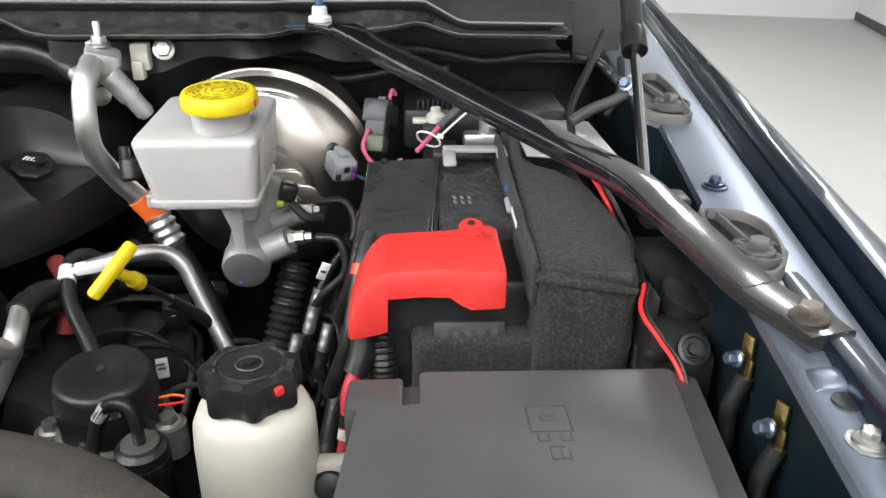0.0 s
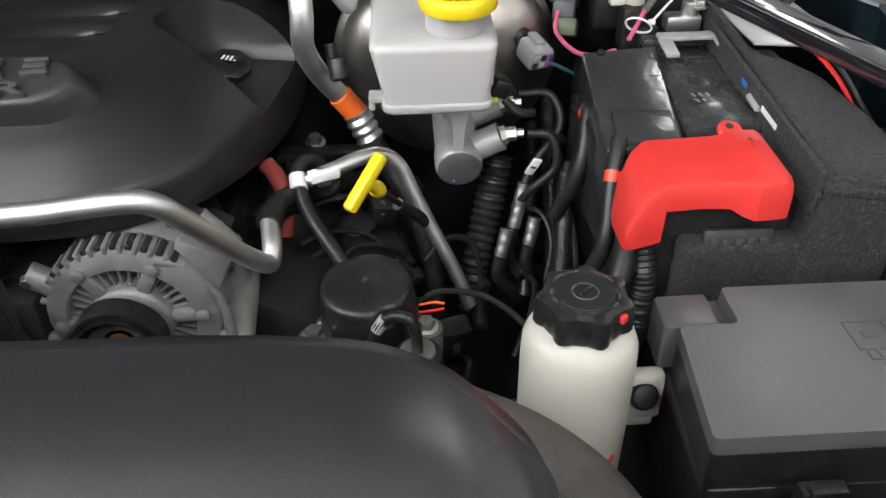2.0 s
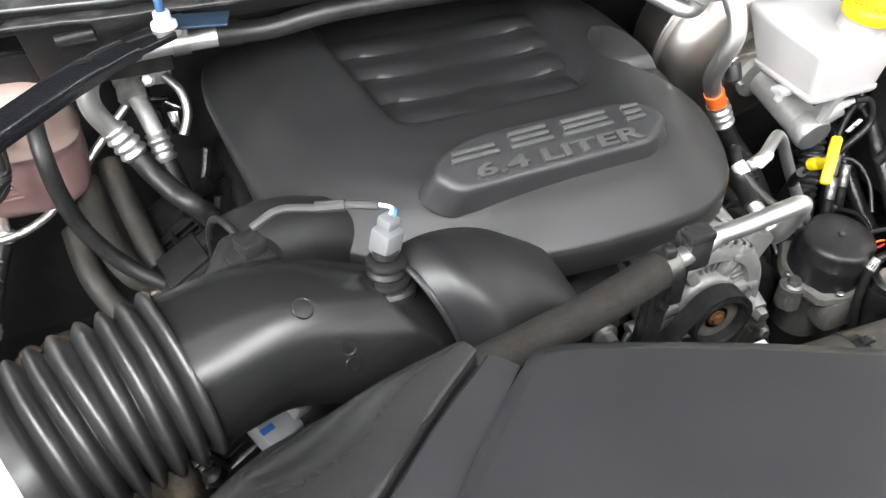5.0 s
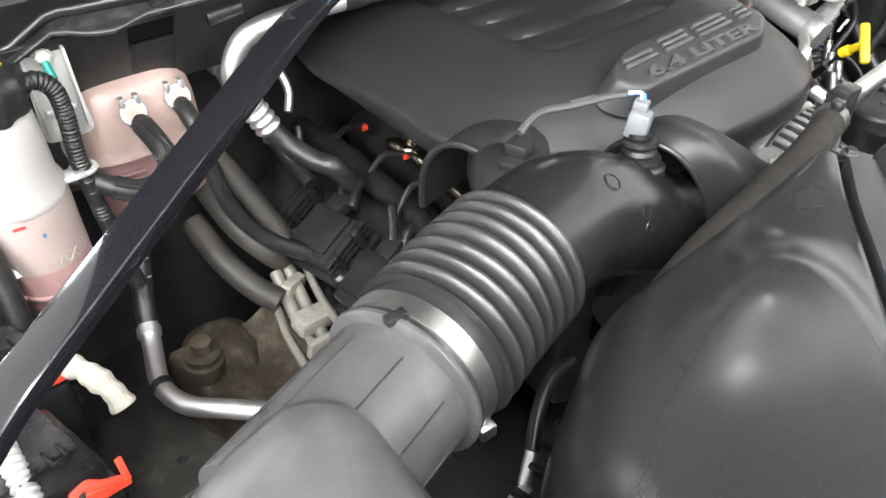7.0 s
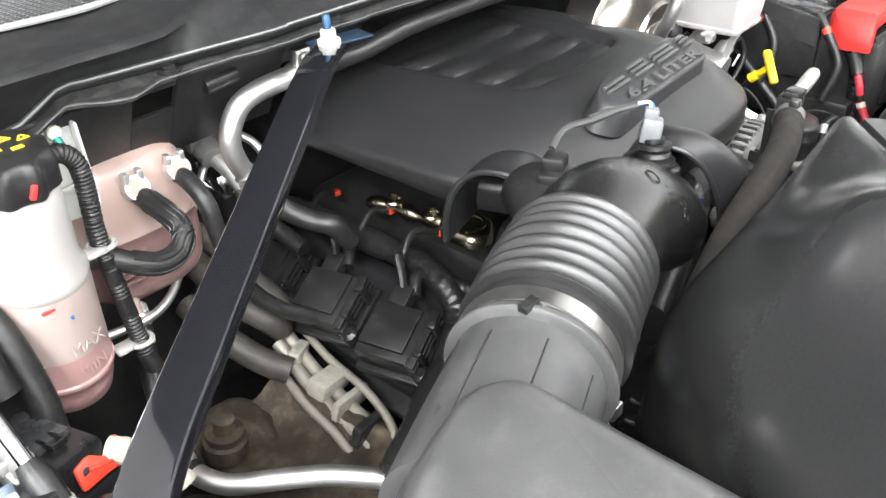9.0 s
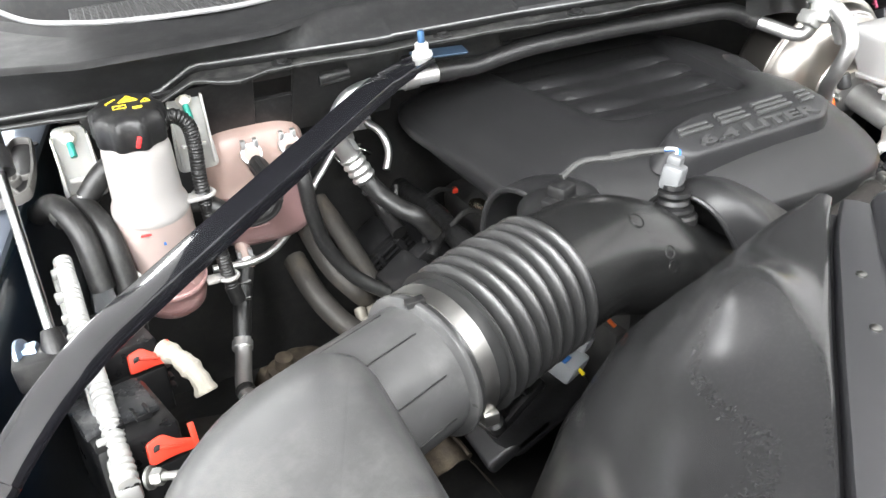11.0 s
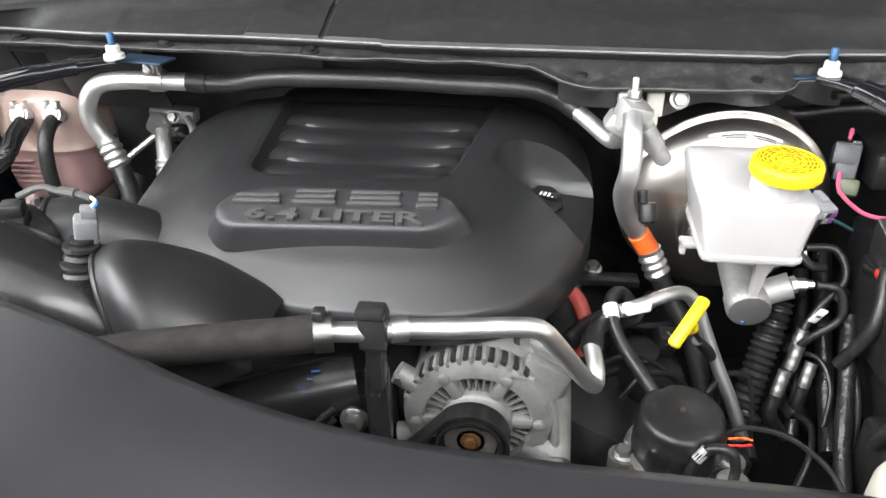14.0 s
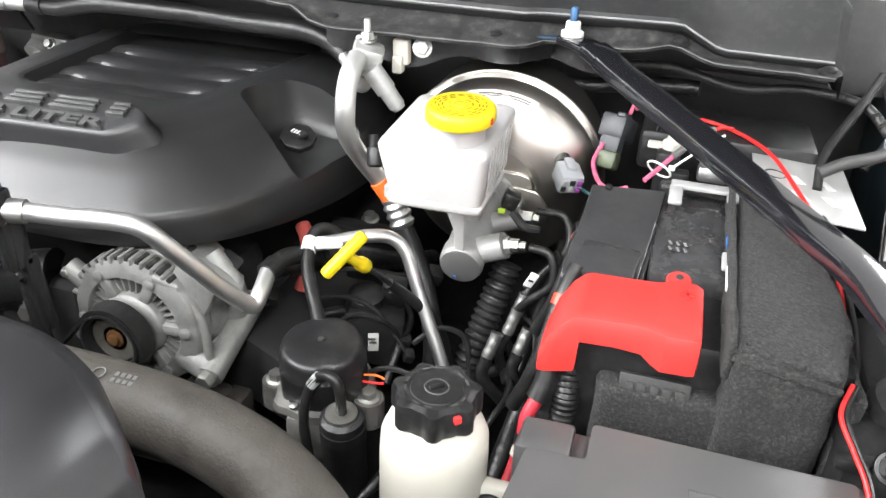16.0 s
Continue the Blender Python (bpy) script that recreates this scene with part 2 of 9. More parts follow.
def tube(pts, r, n=12, steps=8, shape=None, cap=True, hollow=0.0):
    """A round sweep along a smooth line; shape(s, length) scales the radius along it."""
    path = catmull(pts, steps)
    tang = [(path[min(i + 1, len(path) - 1)] - path[max(i - 1, 0)]).normalized() for i in range(len(path))]
    up = Vector((0, 0, 1)) if abs(tang[0].z) < 0.9 else Vector((1, 0, 0))
    nrm = (up - tang[0] * up.dot(tang[0])).normalized()
    rings, s = [], 0.0
    length = sum((b - a).length for a, b in zip(path, path[1:]))
    for i, p in enumerate(path):
        if i:
            s += (p - path[i - 1]).length
            nrm = (nrm - tang[i] * nrm.dot(tang[i])).normalized()
        bi = tang[i].cross(nrm)
        q = r * (shape(s, length) if shape else 1.0)
        rings.append([p + (nrm * math.cos(2 * math.pi * k / n) + bi * math.sin(2 * math.pi * k / n)) * q for k in range(n)])
    return loft(rings, cap, cap)


def corrugated(pitch, depth):
    return lambda s, length: 1 + depth * math.cos(2 * math.pi * s / pitch)


def frame_of(axis):
    a = Vector(axis).normalized()
    return a.to_track_quat("Z", "Y").to_matrix()


def lathe(profile, c, axis=(0, 0, 1), n=28, wobble=None):
    """Turns (radius, height) pairs about an axis through c; wobble(angle, row) scales the radius."""
    m, c = frame_of(axis), Vector(c)
    rings = []
    for j, (r, h) in enumerate(profile):
        rings.append([c + m @ Vector((r * (wobble(2 * math.pi * k / n, j) if wobble else 1) * math.cos(2 * math.pi * k / n),
                                      r * (wobble(2 * math.pi * k / n, j) if wobble else 1) * math.sin(2 * math.pi * k / n), h)) for k in range(n)])
    return loft(rings)


def ring(c, axis, r, thick, n=32, k=8):
    m, c = frame_of(axis), Vector(c)
    rows = []
    for i in range(n):
        a = 2 * math.pi * i / n
        d = Vector((math.cos(a), math.sin(a), 0))
        rows.append([c + m @ (d * (r + thick * math.cos(2 * math.pi * j / k)) + Vector((0, 0, thick * math.sin(2 * math.pi * j / k)))) for j in range(k)])
    return loft(rows + [rows[0]], False, False)


def hexbolt(c, axis, r=0.007, h=0.006, washer=1.55, stud=0.0):
    """A hexagon head with a pressed washer."""
    a = lathe([(r * washer, 0), (r * washer, h * 0.22), (r * washer * 0.8, h * 0.35)], c, axis, 20)
    b = lathe([(r, h * 0.3), (r, h * 0.95), (r * 0.85, h * 1.15)], c, axis, 6)
    parts = [a, b]
    if stud:
        parts.append(lathe([(r * 0.5, 0), (r * 0.5, stud * 0.95), (r * 0.4, stud)], c, axis, 12))
    return join(*parts)


def slab(outline, z0, z1, bevel=0.003, m=None, at=(0, 0, 0)):
    """A plate of an x-y outline between two heights with softened rims, turned by m and moved to at."""
    n = len(outline)
    cx, cy = sum(p[0] for p in outline) / n, sum(p[1] for p in outline) / n

    def inset(d):
        out = []
        for i in range(n):
            p, a, b = Vector(outline[i][:2]), Vector(outline[i - 1][:2]), Vector(outline[(i + 1) % n][:2])
            t = (b - a).normalized()
            nn = Vector((-t.y, t.x))
            if nn.dot(Vector((cx, cy)) - p) < 0:
                nn = -nn
            out.append(p + nn * d)
        return out

    rows = [[(p.x, p.y, z) for p in inset(d)] for d, z in ((bevel, z0), (0, z0 + bevel), (0, z1 - bevel), (bevel * 0.35, z1 - bevel * 0.35), (bevel, z1))]
    bm = loft([[Vector(p) for p in r] for r in rows])
    if m is not None:
        bmesh.ops.transform(bm, matrix=m.to_4x4(), verts=bm.verts)
    bmesh.ops.translate(bm, verts=bm.verts, vec=at)
    return bm


def rounded(pts, r=0.01, n=4):
    """An outline with rounded corners."""
    out, k = [], len(pts)
    for i in range(k):
        p, a, b = Vector(pts[i]), Vector(pts[i - 1]), Vector(pts[(i + 1) % k])
        da, db = (a - p), (b - p)
        q = min(r, da.length * 0.45, db.length * 0.45)
        s, e = p + da.normalized() * q, p + db.normalized() * q
        for j in range(n + 1):
            t = j / n
            out.append(s * (1 - t) ** 2 + p * 2 * t * (1 - t) + e * t * t)
    return out


def ray_ring(poly, c, n):
    """Points of a closed outline seen from c at n even angles."""
    out = []
    for k in range(n):
        a = 2 * math.pi * k / n
        d = Vector((math.cos(a), math.sin(a)))
        best = None
        for i in range(len(poly)):
            p, q = poly[i], poly[(i + 1) % len(poly)]
            e = q - p
            den = d.x * e.y - d.y * e.x
            if abs(den) < 1e-12:
                continue
            w = p - c
            t = (w.x * e.y - w.y * e.x) / den
            u = (w.x * d.y - w.y * d.x) / den
            if t > 0 and -1e-9 <= u <= 1 + 1e-9 and (best is None or t > best):
                best = t
        out.append(c + d * best)
    return out


def offset(poly, d):
    n = len(poly)
    out = []
    for i in range(n):
        t = (poly[(i + 1) % n] - poly[i - 1]).normalized()
        out.append(poly[i] + Vector((-t.y, t.x)) * d)
    return out


def lettering(words, size, m, depth=0.0006, bold=0.0):
    cu = bpy.data.curves.new("words", "FONT")
    cu.body, cu.size, cu.extrude, cu.resolution_u, cu.offset = words, size, depth, 2, bold
    cu.align_x, cu.align_y = "CENTER", "CENTER"
    ob = bpy.data.objects.new("words", cu)
    scene.collection.objects.link(ob)
    dg = bpy.context.evaluated_depsgraph_get()
    me = bpy.data.meshes.new_from_object(ob.evaluated_get(dg))
    bpy.data.objects.remove(ob)
    bm = bmesh.new()
    bm.from_mesh(me)
    bmesh.ops.transform(bm, matrix=m, verts=bm.verts)
    return bm


def mirror_x(p):
    """The place on the other side of the bay, which stands a little turned."""
    c, s = math.cos(radians(-15.5)), math.sin(radians(-15.5))
    x, y = 0.010 - p[0], p[1] - 0.991
    return Vector((-0.968 + x * c - y * s, 0.983 + x * s + y * c, p[2]))

# ---- the room ----
def room_box(name, u0, u1, v0, v1, z0, z1, material, label, category):
    bm = box(((u0 + u1) / 2, (v0 + v1) / 2, (z0 + z1) / 2), (u1 - u0, v1 - v0, z1 - z0), 0)
    bmesh.ops.transform(bm, matrix=ROOM, verts=bm.verts)
    return solid(name, bm, material, label, category, "structure")


room_box("floor", -6.2, 3.5, -6.2, 14.2, -0.1, 0.0, floor_mat, "pale polished showroom floor", "floor")
room_box("wall_right", 3.33, 3.5, -6.0, 14.0, 0.12, 4.0, wall_mat, "plain white showroom wall", "wall")
room_box("baseboard", 3.31, 3.48, -6.0, 14.0, 0.0, 0.12, base_mat, "dark strip along the foot of the white wall", "baseboard")
room_box("wall_left", -6.2, -6.0, -6.0, 14.0, 0.0, 4.0, wall_mat, "plain white showroom wall", "wall")
room_box("wall_front", -6.2, 3.5, -6.2, -6.0, 0.0, 4.0, wall_mat, "plain white showroom wall", "wall")
room_box("wall_back", -6.2, 3.5, 14.0, 14.2, 0.0, 4.0, wall_mat, "plain white showroom wall", "wall")
room_box("ceiling", -6.2, 3.5, -6.2, 14.2, 4.0, 4.1, ceiling_mat, "plain pale ceiling", "ceiling")

# ---- the engine bay's shell ----
bay = box((-0.46, 0.75, 0.80), (1.86, 1.15, 0.02), 0)
solid("bay_floor", bay, dark, "black underside of the engine bay", "undertray", "structure")
solid("firewall", join(box((-0.42, 1.34, 1.12), (1.75, 0.03, 0.66), 0.004), box((-0.42, 1.26, 1.40), (1.5, 0.12, 0.05), 0.012),
                       box((-0.95, 1.19, 1.435), (0.62, 0.012, 0.13), 0.004, turn(-12)), box((0.16, 1.24, 1.42), (0.5, 0.012, 0.12), 0.004, turn(-12))),
      dark, "black firewall with pressed insulation behind the engine", "firewall", "structure")
solid("inner_fender", join(box((0.405, 0.78, 1.06), (0.02, 1.15, 0.52), 0.004, turn(0, 0, -6))), navy, "dark blue painted inner fender wall", "fender wall", "structure")
solid("inner_fender", join(box((-1.395, 0.80, 1.06), (0.02, 1.15, 0.52), 0.004, turn(0, 0, -9))), navy, "dark blue painted inner fender wall", "fender wall", "structure")
solid("radiator_support", join(box((-0.42, 0.26, 1.03), (1.4, 0.06, 0.6), 0.01)), dark, "black radiator support at the front of the bay", "radiator support", "structure")


def rail_z(y):
    return 1.331 + 0.1 * (y - 0.732)


def fender(side):
    """The painted fender: rail inside, channel, ridge, groove and crowned outer skin going down."""
    rows = []
    for i in range(73):
        y = 0.16 + i * 0.02
        z = rail_z(y)
        if side > 0:
            xi = 0.335 + 0.07 * (y - 0.42)
            if 0.73 < y < 0.95:
                xi = 0.3662 + 0.104 * (y - 0.74)
            xo, r, e = 0.395 + 0.098 * (y - 0.496), 0.4216 + 0.108 * (y - 0.5), 0.4715 + 0.076 * (y - 0.5)
        else:
            xi, xo = 0.3445 + 0.085 * (y - 0.42), 0.395 + 0.13 * (y - 0.496)
            r, e = xo + 0.035 + 0.03 * (y - 0.5), xo + 0.068 + 0.03 * (y - 0.5)
        prof = [(xi + 0.010, z - 0.30), (xi + 0.004, z - 0.022), (xi - 0.002, z - 0.010), (xi - 0.001, z - 0.003), (xi + 0.004, z), (xo - 0.004, z + 0.001), (xo + 0.002, z - 0.001), (xo + 0.011, z - 0.006),
                (xo + 0.014, z - 0.022), (r - 0.009, z - 0.020), (r - 0.004, z - 0.006), (r, z - 0.001), (r + 0.003, z - 0.003), (r + 0.006, z - 0.014), (r + 0.010, z - 0.014), (r + 0.013, z - 0.001), (r + 0.018, z + 0.005), (e - 0.011, z + 0.008), (e - 0.005, z + 0.006), (e - 0.001, z),
                (e + 0.008, z - 0.03), (e + 0.030, z - 0.16), (e + 0.040, z - 0.4), (e + 0.03, z - 0.7)]
        rows.append([Vector((p[0], y, p[1])) if side > 0 else mirror_x((p[0], y, p[1])) for p in prof])
    return rows


def cap_tray(outline, hub, z, height, root):
    """An open moulded cap lying on the sloping rail: floor, rim wall, hub ring, radial ribs and a bolt."""
    def lean(bm):
        for v in bm.verts:
            v.co.z += 0.1 * (v.co.y - hub[1])
        return bm

    z += rail_z(hub[1])
    o = [Vector((p.x, p.y)) for p in rounded([(x, y, 0) for x, y in outline], 0.016, 5)]
    if sum(a.x * b.y - b.x * a.y for a, b in zip(o, o[1:] + o[:1])) < 0:
        o.reverse()
    tray = part("pad", lean(slab([tuple(p) for p in offset(o, 0.0015)], z, z + 0.003, 0.0008)), black, root, "open grey moulded rail cap with radial ribs")
    wall = [[Vector((p.x, p.y, h)) for p in offset(o, d)] for d, h in ((0.0, z - 0.001), (0.0, z + height - 0.001), (0.0008, z + height), (0.0030, z + height), (0.0036, z + height - 0.001), (0.0036, z + 0.002))]
    part("rim", lean(loft(wall, False, False)), bracket_plastic, tray)
    h = Vector((*hub, z))
    for r in (0.0115, 0.0200):
        part("hub_ring", lathe([(r - 0.0014, 0.002), (r - 0.0014, height * 0.86), (r, height * 0.92), (r + 0.0014, height * 0.86), (r + 0.0014, 0.002)], h, (0, 0, 1), 32), bracket_plastic, tray)
    reach = ray_ring(o, Vector(hub), 11)
    for k, e in enumerate(reach):
        d = Vector((e.x - hub[0], e.y - hub[1], 0))
        long = d.length
        start, stop = (0.010, 0.0205) if k % 3 else (0.019, long - 0.002)
        if stop - start < 0.004:
            continue
        mid = h + d.normalized() * (start + stop) / 2 + Vector((0, 0, height * 0.45))
        part("rib", lean(box(mid, (stop - start, 0.0028, height * 0.86), 0.0006, turn(0, 0, math.degrees(math.atan2(d.y, d.x))))), bracket_plastic, tray)
    part("bolt", hexbolt(h + Vector((0, 0, height * 0.75)), (0, 0, 1), 0.0085, 0.009, 1.35), dull_bolt, tray)


bracket_plastic = surface("grey_bracket_plastic", (0.085, 0.082, 0.078), 0.55, vary=0.2, scale=60, bump=0.2, grain=500)
dull_bolt = surface("dull_bolt", (0.13, 0.125, 0.12), 0.5, 0.8, vary=0.3, scale=120, bump=0.3, grain=600)
blued_bolt = surface("blued_bolt", (0.07, 0.08, 0.13), 0.3, 0.9, vary=0.3, scale=120)

for side in (1, -1):
    rows = fender(side)
    root = thing("front_fender", (rows[8][4].x, 0.7, 1.0), "dark navy metallic front fender with a bolted inner rail", "fender", "front fenders")
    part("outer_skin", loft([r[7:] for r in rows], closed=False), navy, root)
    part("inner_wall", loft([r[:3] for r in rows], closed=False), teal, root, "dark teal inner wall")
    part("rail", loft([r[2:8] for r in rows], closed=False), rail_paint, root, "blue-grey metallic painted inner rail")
    at = (lambda x, y, z: Vector((x, y, z))) if side > 0 else (lambda x, y, z: mirror_x((x, y, z)))
    for bx, by, metal in ((0.385, 0.766, blued_bolt), (0.353, 0.437, zinc)):
        part("bolt", join(hexbolt(at(bx, by, rail_z(by) + 0.0015), (0, 0, 1), 0.0056, 0.0070, 1.6), lathe([(0.0120, 0), (0.0120, 0.0012), (0.010, 0.0016)], at(bx, by, rail_z(by)), (0, 0, 1), 24)), metal, root)
    for hub, out in (((0.371, 0.634), ((0.344, 0.690), (0.351, 0.702), (0.385, 0.697), (0.397, 0.673), (0.392, 0.633), (0.382, 0.608), (0.367, 0.595), (0.353, 0.599), (0.344, 0.612))),
                     ((0.408, 0.976), ((0.399, 1.081), (0.424, 1.083), (0.427, 1.030), (0.420, 0.933), (0.408, 0.922), (0.379, 0.930), (0.368, 0.945), (0.376, 1.000)))):
        cap_tray([at(x, y, 0)[:2] for x, y in out], tuple(at(*hub, 0)[:2]), -0.001, 0.0115, root)
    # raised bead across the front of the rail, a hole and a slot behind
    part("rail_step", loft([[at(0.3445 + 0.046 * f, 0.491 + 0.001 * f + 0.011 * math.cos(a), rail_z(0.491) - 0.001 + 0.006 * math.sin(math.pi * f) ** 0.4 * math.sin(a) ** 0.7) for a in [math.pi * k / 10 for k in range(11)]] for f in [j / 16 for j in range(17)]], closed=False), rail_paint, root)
    part("hole", lathe([(0.0085, 0), (0.0085, 0.0012)], at(0.358, 0.4705, rail_z(0.4705) + 0.0004), (0, 0, 1), 20), ink, root)
    part("hole", lathe([(0.0075, 0), (0.0075, 0.0012)], at(0.4085, 1.098, rail_z(1.098) + 0.0004), (0, 0, 1), 20), ink, root)

# the open hood overhead, held by the gas struts
hood_rows = []
for i in range(13):
    f = i / 12
    y, z = 1.46 - 1.02 * f, 1.64 + 0.98 * f - 0.10 * math.sin(math.pi * f)
    hood_rows.append([Vector((-0.42 + 0.86 * math.sin(-math.pi / 2 + math.pi * j / 16) * (1 - 0.08 * f), y + 0.05 * math.cos(-math.pi / 2 + math.pi * j / 16), z + 0.05 * math.cos(-math.pi / 2 + math.pi * j / 16))) for j in range(17)])
hood = loft(hood_rows, closed=False)
bmesh.ops.solidify(hood, geom=hood.faces[:], thickness=0.03)
solid("hood", hood, dark, "open hood with a black underside liner", "hood")

# ---- cowl ----
def along(table, x):
    """Straight between the (x, value) pairs of a table."""
    if x <= table[0][0]:
        return table[0][1]
    for (a, p), (b, q) in zip(table, table[1:]):
        if x <= b:
            return p + (q - p) * (x - a) / (b - a)
    return table[-1][1]


BEAD_Y = ((-1.40, 1.085), (-1.20, 1.066), (-1.165, 1.062), (-1.117, 1.055), (-1.10, 1.048), (-0.90, 1.023), (-0.70, 1.022), (-0.60, 1.014), (-0.50, 1.005), (-0.20, 1.000), (-0.045, 1.000), (-0.030, 1.012), (0.135, 1.030), (0.165, 1.036), (0.32, 1.044))
BEAD_Z = ((-1.165, 1.4425), (-1.117, 1.4705), (0.125, 1.4690), (0.170, 1.4440), (0.32, 1.441))
EDGE_Y = ((-1.40, 1.075), (-1.17, 1.036), (-1.119, 1.047), (-1.100, 1.020), (-1.078, 1.004), (-1.055, 1.015), (-1.03, 1.030), (-0.89, 1.017), (-0.70, 1.010), (-0.55, 0.992), (-0.50, 0.998), (-0.455, 0.992), (-0.40, 1.000), (-0.335, 0.992), (-0.297, 0.962), (-0.265, 0.954), (-0.05, 0.962), (-0.030, 0.985), (-0.022, 1.008), (0.048, 1.010), (0.060, 0.997), (0.085, 1.000), (0.122, 1.022), (0.160, 1.012), (0.32, 1.014))
EDGE_Z = ((-1.17, 1.436), (-1.119, 1.455), (-0.45, 1.455), (-0.335, 1.452), (-0.28, 1.440), (0.05, 1.440), (0.12, 1.447), (0.16, 1.434), (0.32, 1.431))
CREST_Y = ((-1.40, 1.085), (-1.28, 1.040), (-1.24, 1.022), (-1.06, 1.022), (-1.02, 1.026), (-0.94, 1.078), (-0.69, 1.105), (-0.59, 1.108), (-0.30, 1.094), (-0.02, 1.074), (0.10, 1.072), (0.32, 1.10))
cowl_x = sorted({round(-1.36 + i * 0.0125, 4) for i in range(133)} | {-0.6965, -0.6935, -0.6000, -0.5965, -0.5925, -0.589, -0.8785, -0.8755, -0.5185, -0.5150})
cowl_x = [x for x in cowl_x if x <= 0.302]
rows, skirt = [], []
for x in cowl_x:
    lift = 0.0030 if x > -0.695 else 0.0
    if abs(x + 0.5945) < 0.0028:
        lift = 0.0
    yb, zb, yc = along(BEAD_Y, x), along(BEAD_Z, x), along(CREST_Y, x)
    zb += 0.0012 if -0.877 < x < -0.517 else 0.0
    zc = 1.502 + lift * 0.5
    rear = 0.16 * max(0.0, (-1.19 - x) / 0.15) ** 1.5
    sag = 0.004 * math.sin(math.pi * min(1.0, max(0.0, (yc - yb) / 0.09)))
    rows.append([Vector((x, y, z)) for y, z in ((yb + 0.010, zb - 0.012), (yb + 0.001, zb - 0.006), (yb - 0.001, zb - 0.002), (yb, zb), (yb + 0.003, zb + 0.0022 + lift), (yb + (yc - yb) * 0.3 + 0.002, zb + (zc - zb) * 0.34 - sag + lift), (yb + (yc - yb) * 0.65, zb + (zc - zb) * 0.68 - sag + lift),
                                                (yc - 0.006, zc - 0.005 + lift), (yc - 0.001, zc - 0.0005), (yc + 0.004, zc + 0.0008), (yc + 0.010, zc - 0.0015), (yc + 0.018, zc - 0.006),
                                                (1.130 + rear, 1.500), (1.145 + rear, 1.507), (1.153 + rear, 1.509), (1.158 + rear, 1.504), (1.163 + rear, 1.455), (1.34 + rear * 0.5, 1.455), (1.35 + rear * 0.5, 1.525), (1.44, 1.56))])
    ye, ze = along(EDGE_Y, x), along(EDGE_Z, x)
    ye += 0.0015 * math.sin(x * 57) + 0.001 * math.sin(x * 131)
    yi = max(yb, ye + 0.014) + 0.012
    skirt.append([Vector((x, yi, zb - 0.008)), Vector((x, ye + (yi - ye) * 0.55, zb + (ze - zb) * 0.55 - 0.006)), Vector((x, ye + 0.006, ze + 0.0008)), Vector((x, ye + 0.002, ze + 0.0014)), Vector((x, ye, ze)), Vector((x, ye + 0.0012, ze - 0.0035)), Vector((x, ye + 0.010, ze - 0.005)), Vector((x, yi + 0.02, ze - 0.012))])
cowl = thing("cowl_panel", (-0.42, 1.1, 1.45), "dirty dark grey plastic cowl panel below the windshield", "cowl", kind="structure")
part("panel", loft(rows, closed=False), cowl_grey, cowl, angle=30)
part("skirt", loft(skirt, closed=False), skirt_grey, cowl, "dusty ledge with a wavy edge")
part("end_wall", loft([rows[-1][:16], [Vector((v.x + 0.012, v.y, v.z - 0.012)) for v in rows[-1][:16]], [Vector((v.x + 0.014, v.y, 1.40)) for v in rows[-1][:16]]], closed=False), cowl_grey, cowl)
worn = surface("worn_edge", (0.20, 0.20, 0.20), 0.4, vary=0.35, scale=60)
part("edge_bead", tube([r[3] + Vector((0, -0.0004, 0.0002)) for r in rows[1:]], 0.0011, 6, 1), worn, cowl, "paler worn edge")
part("skirt_bead", tube([r[4] + Vector((0, -0.0002, 0.0002)) for r in skirt[1:]], 0.0008, 6, 1), surface("dull_worn_edge", (0.09, 0.09, 0.09), 0.45, vary=0.4, scale=70), cowl, "paler worn edge")
for x, back in ((-1.015, 0.004), (-0.805, 0.006), (-0.61, 0.004), (-0.275, 0.018), (-0.075, 0.016), (0.125, 0.004), (0.285, 0.004)):
    y, z = along(EDGE_Y, x) + 0.010 + back, along(EDGE_Z, x) + 0.003
    part("push_pin", join(lathe([(0.0125, 0), (0.0125, 0.0015), (0.010, 0.0022)], (x, y, z - 0.001), (0, -0.15, 1), 20), lathe([(0.0075, 0), (0.0075, 0.004), (0.005, 0.0055)], (x, y, z), (0, -0.15, 1), 16)), black, cowl)
# torn black flap hanging behind the booster
flap = [[Vector((x, along(EDGE_Y, x) + 0.050, along(EDGE_Z, x) - 0.012)), Vector((x, along(EDGE_Y, x) + 0.055, 1.425)), Vector((x, along(EDGE_Y, x) + 0.050 + 0.006 * math.sin(x * 40), 1.402 - 0.008 * math.sin(x * 23) - 0.004 * math.sin(x * 61)))] for x in [-0.30 + 0.01 * k for k in range(36)]]
part("flap", loft(flap, closed=False), black, cowl, "ragged black rubber flap")
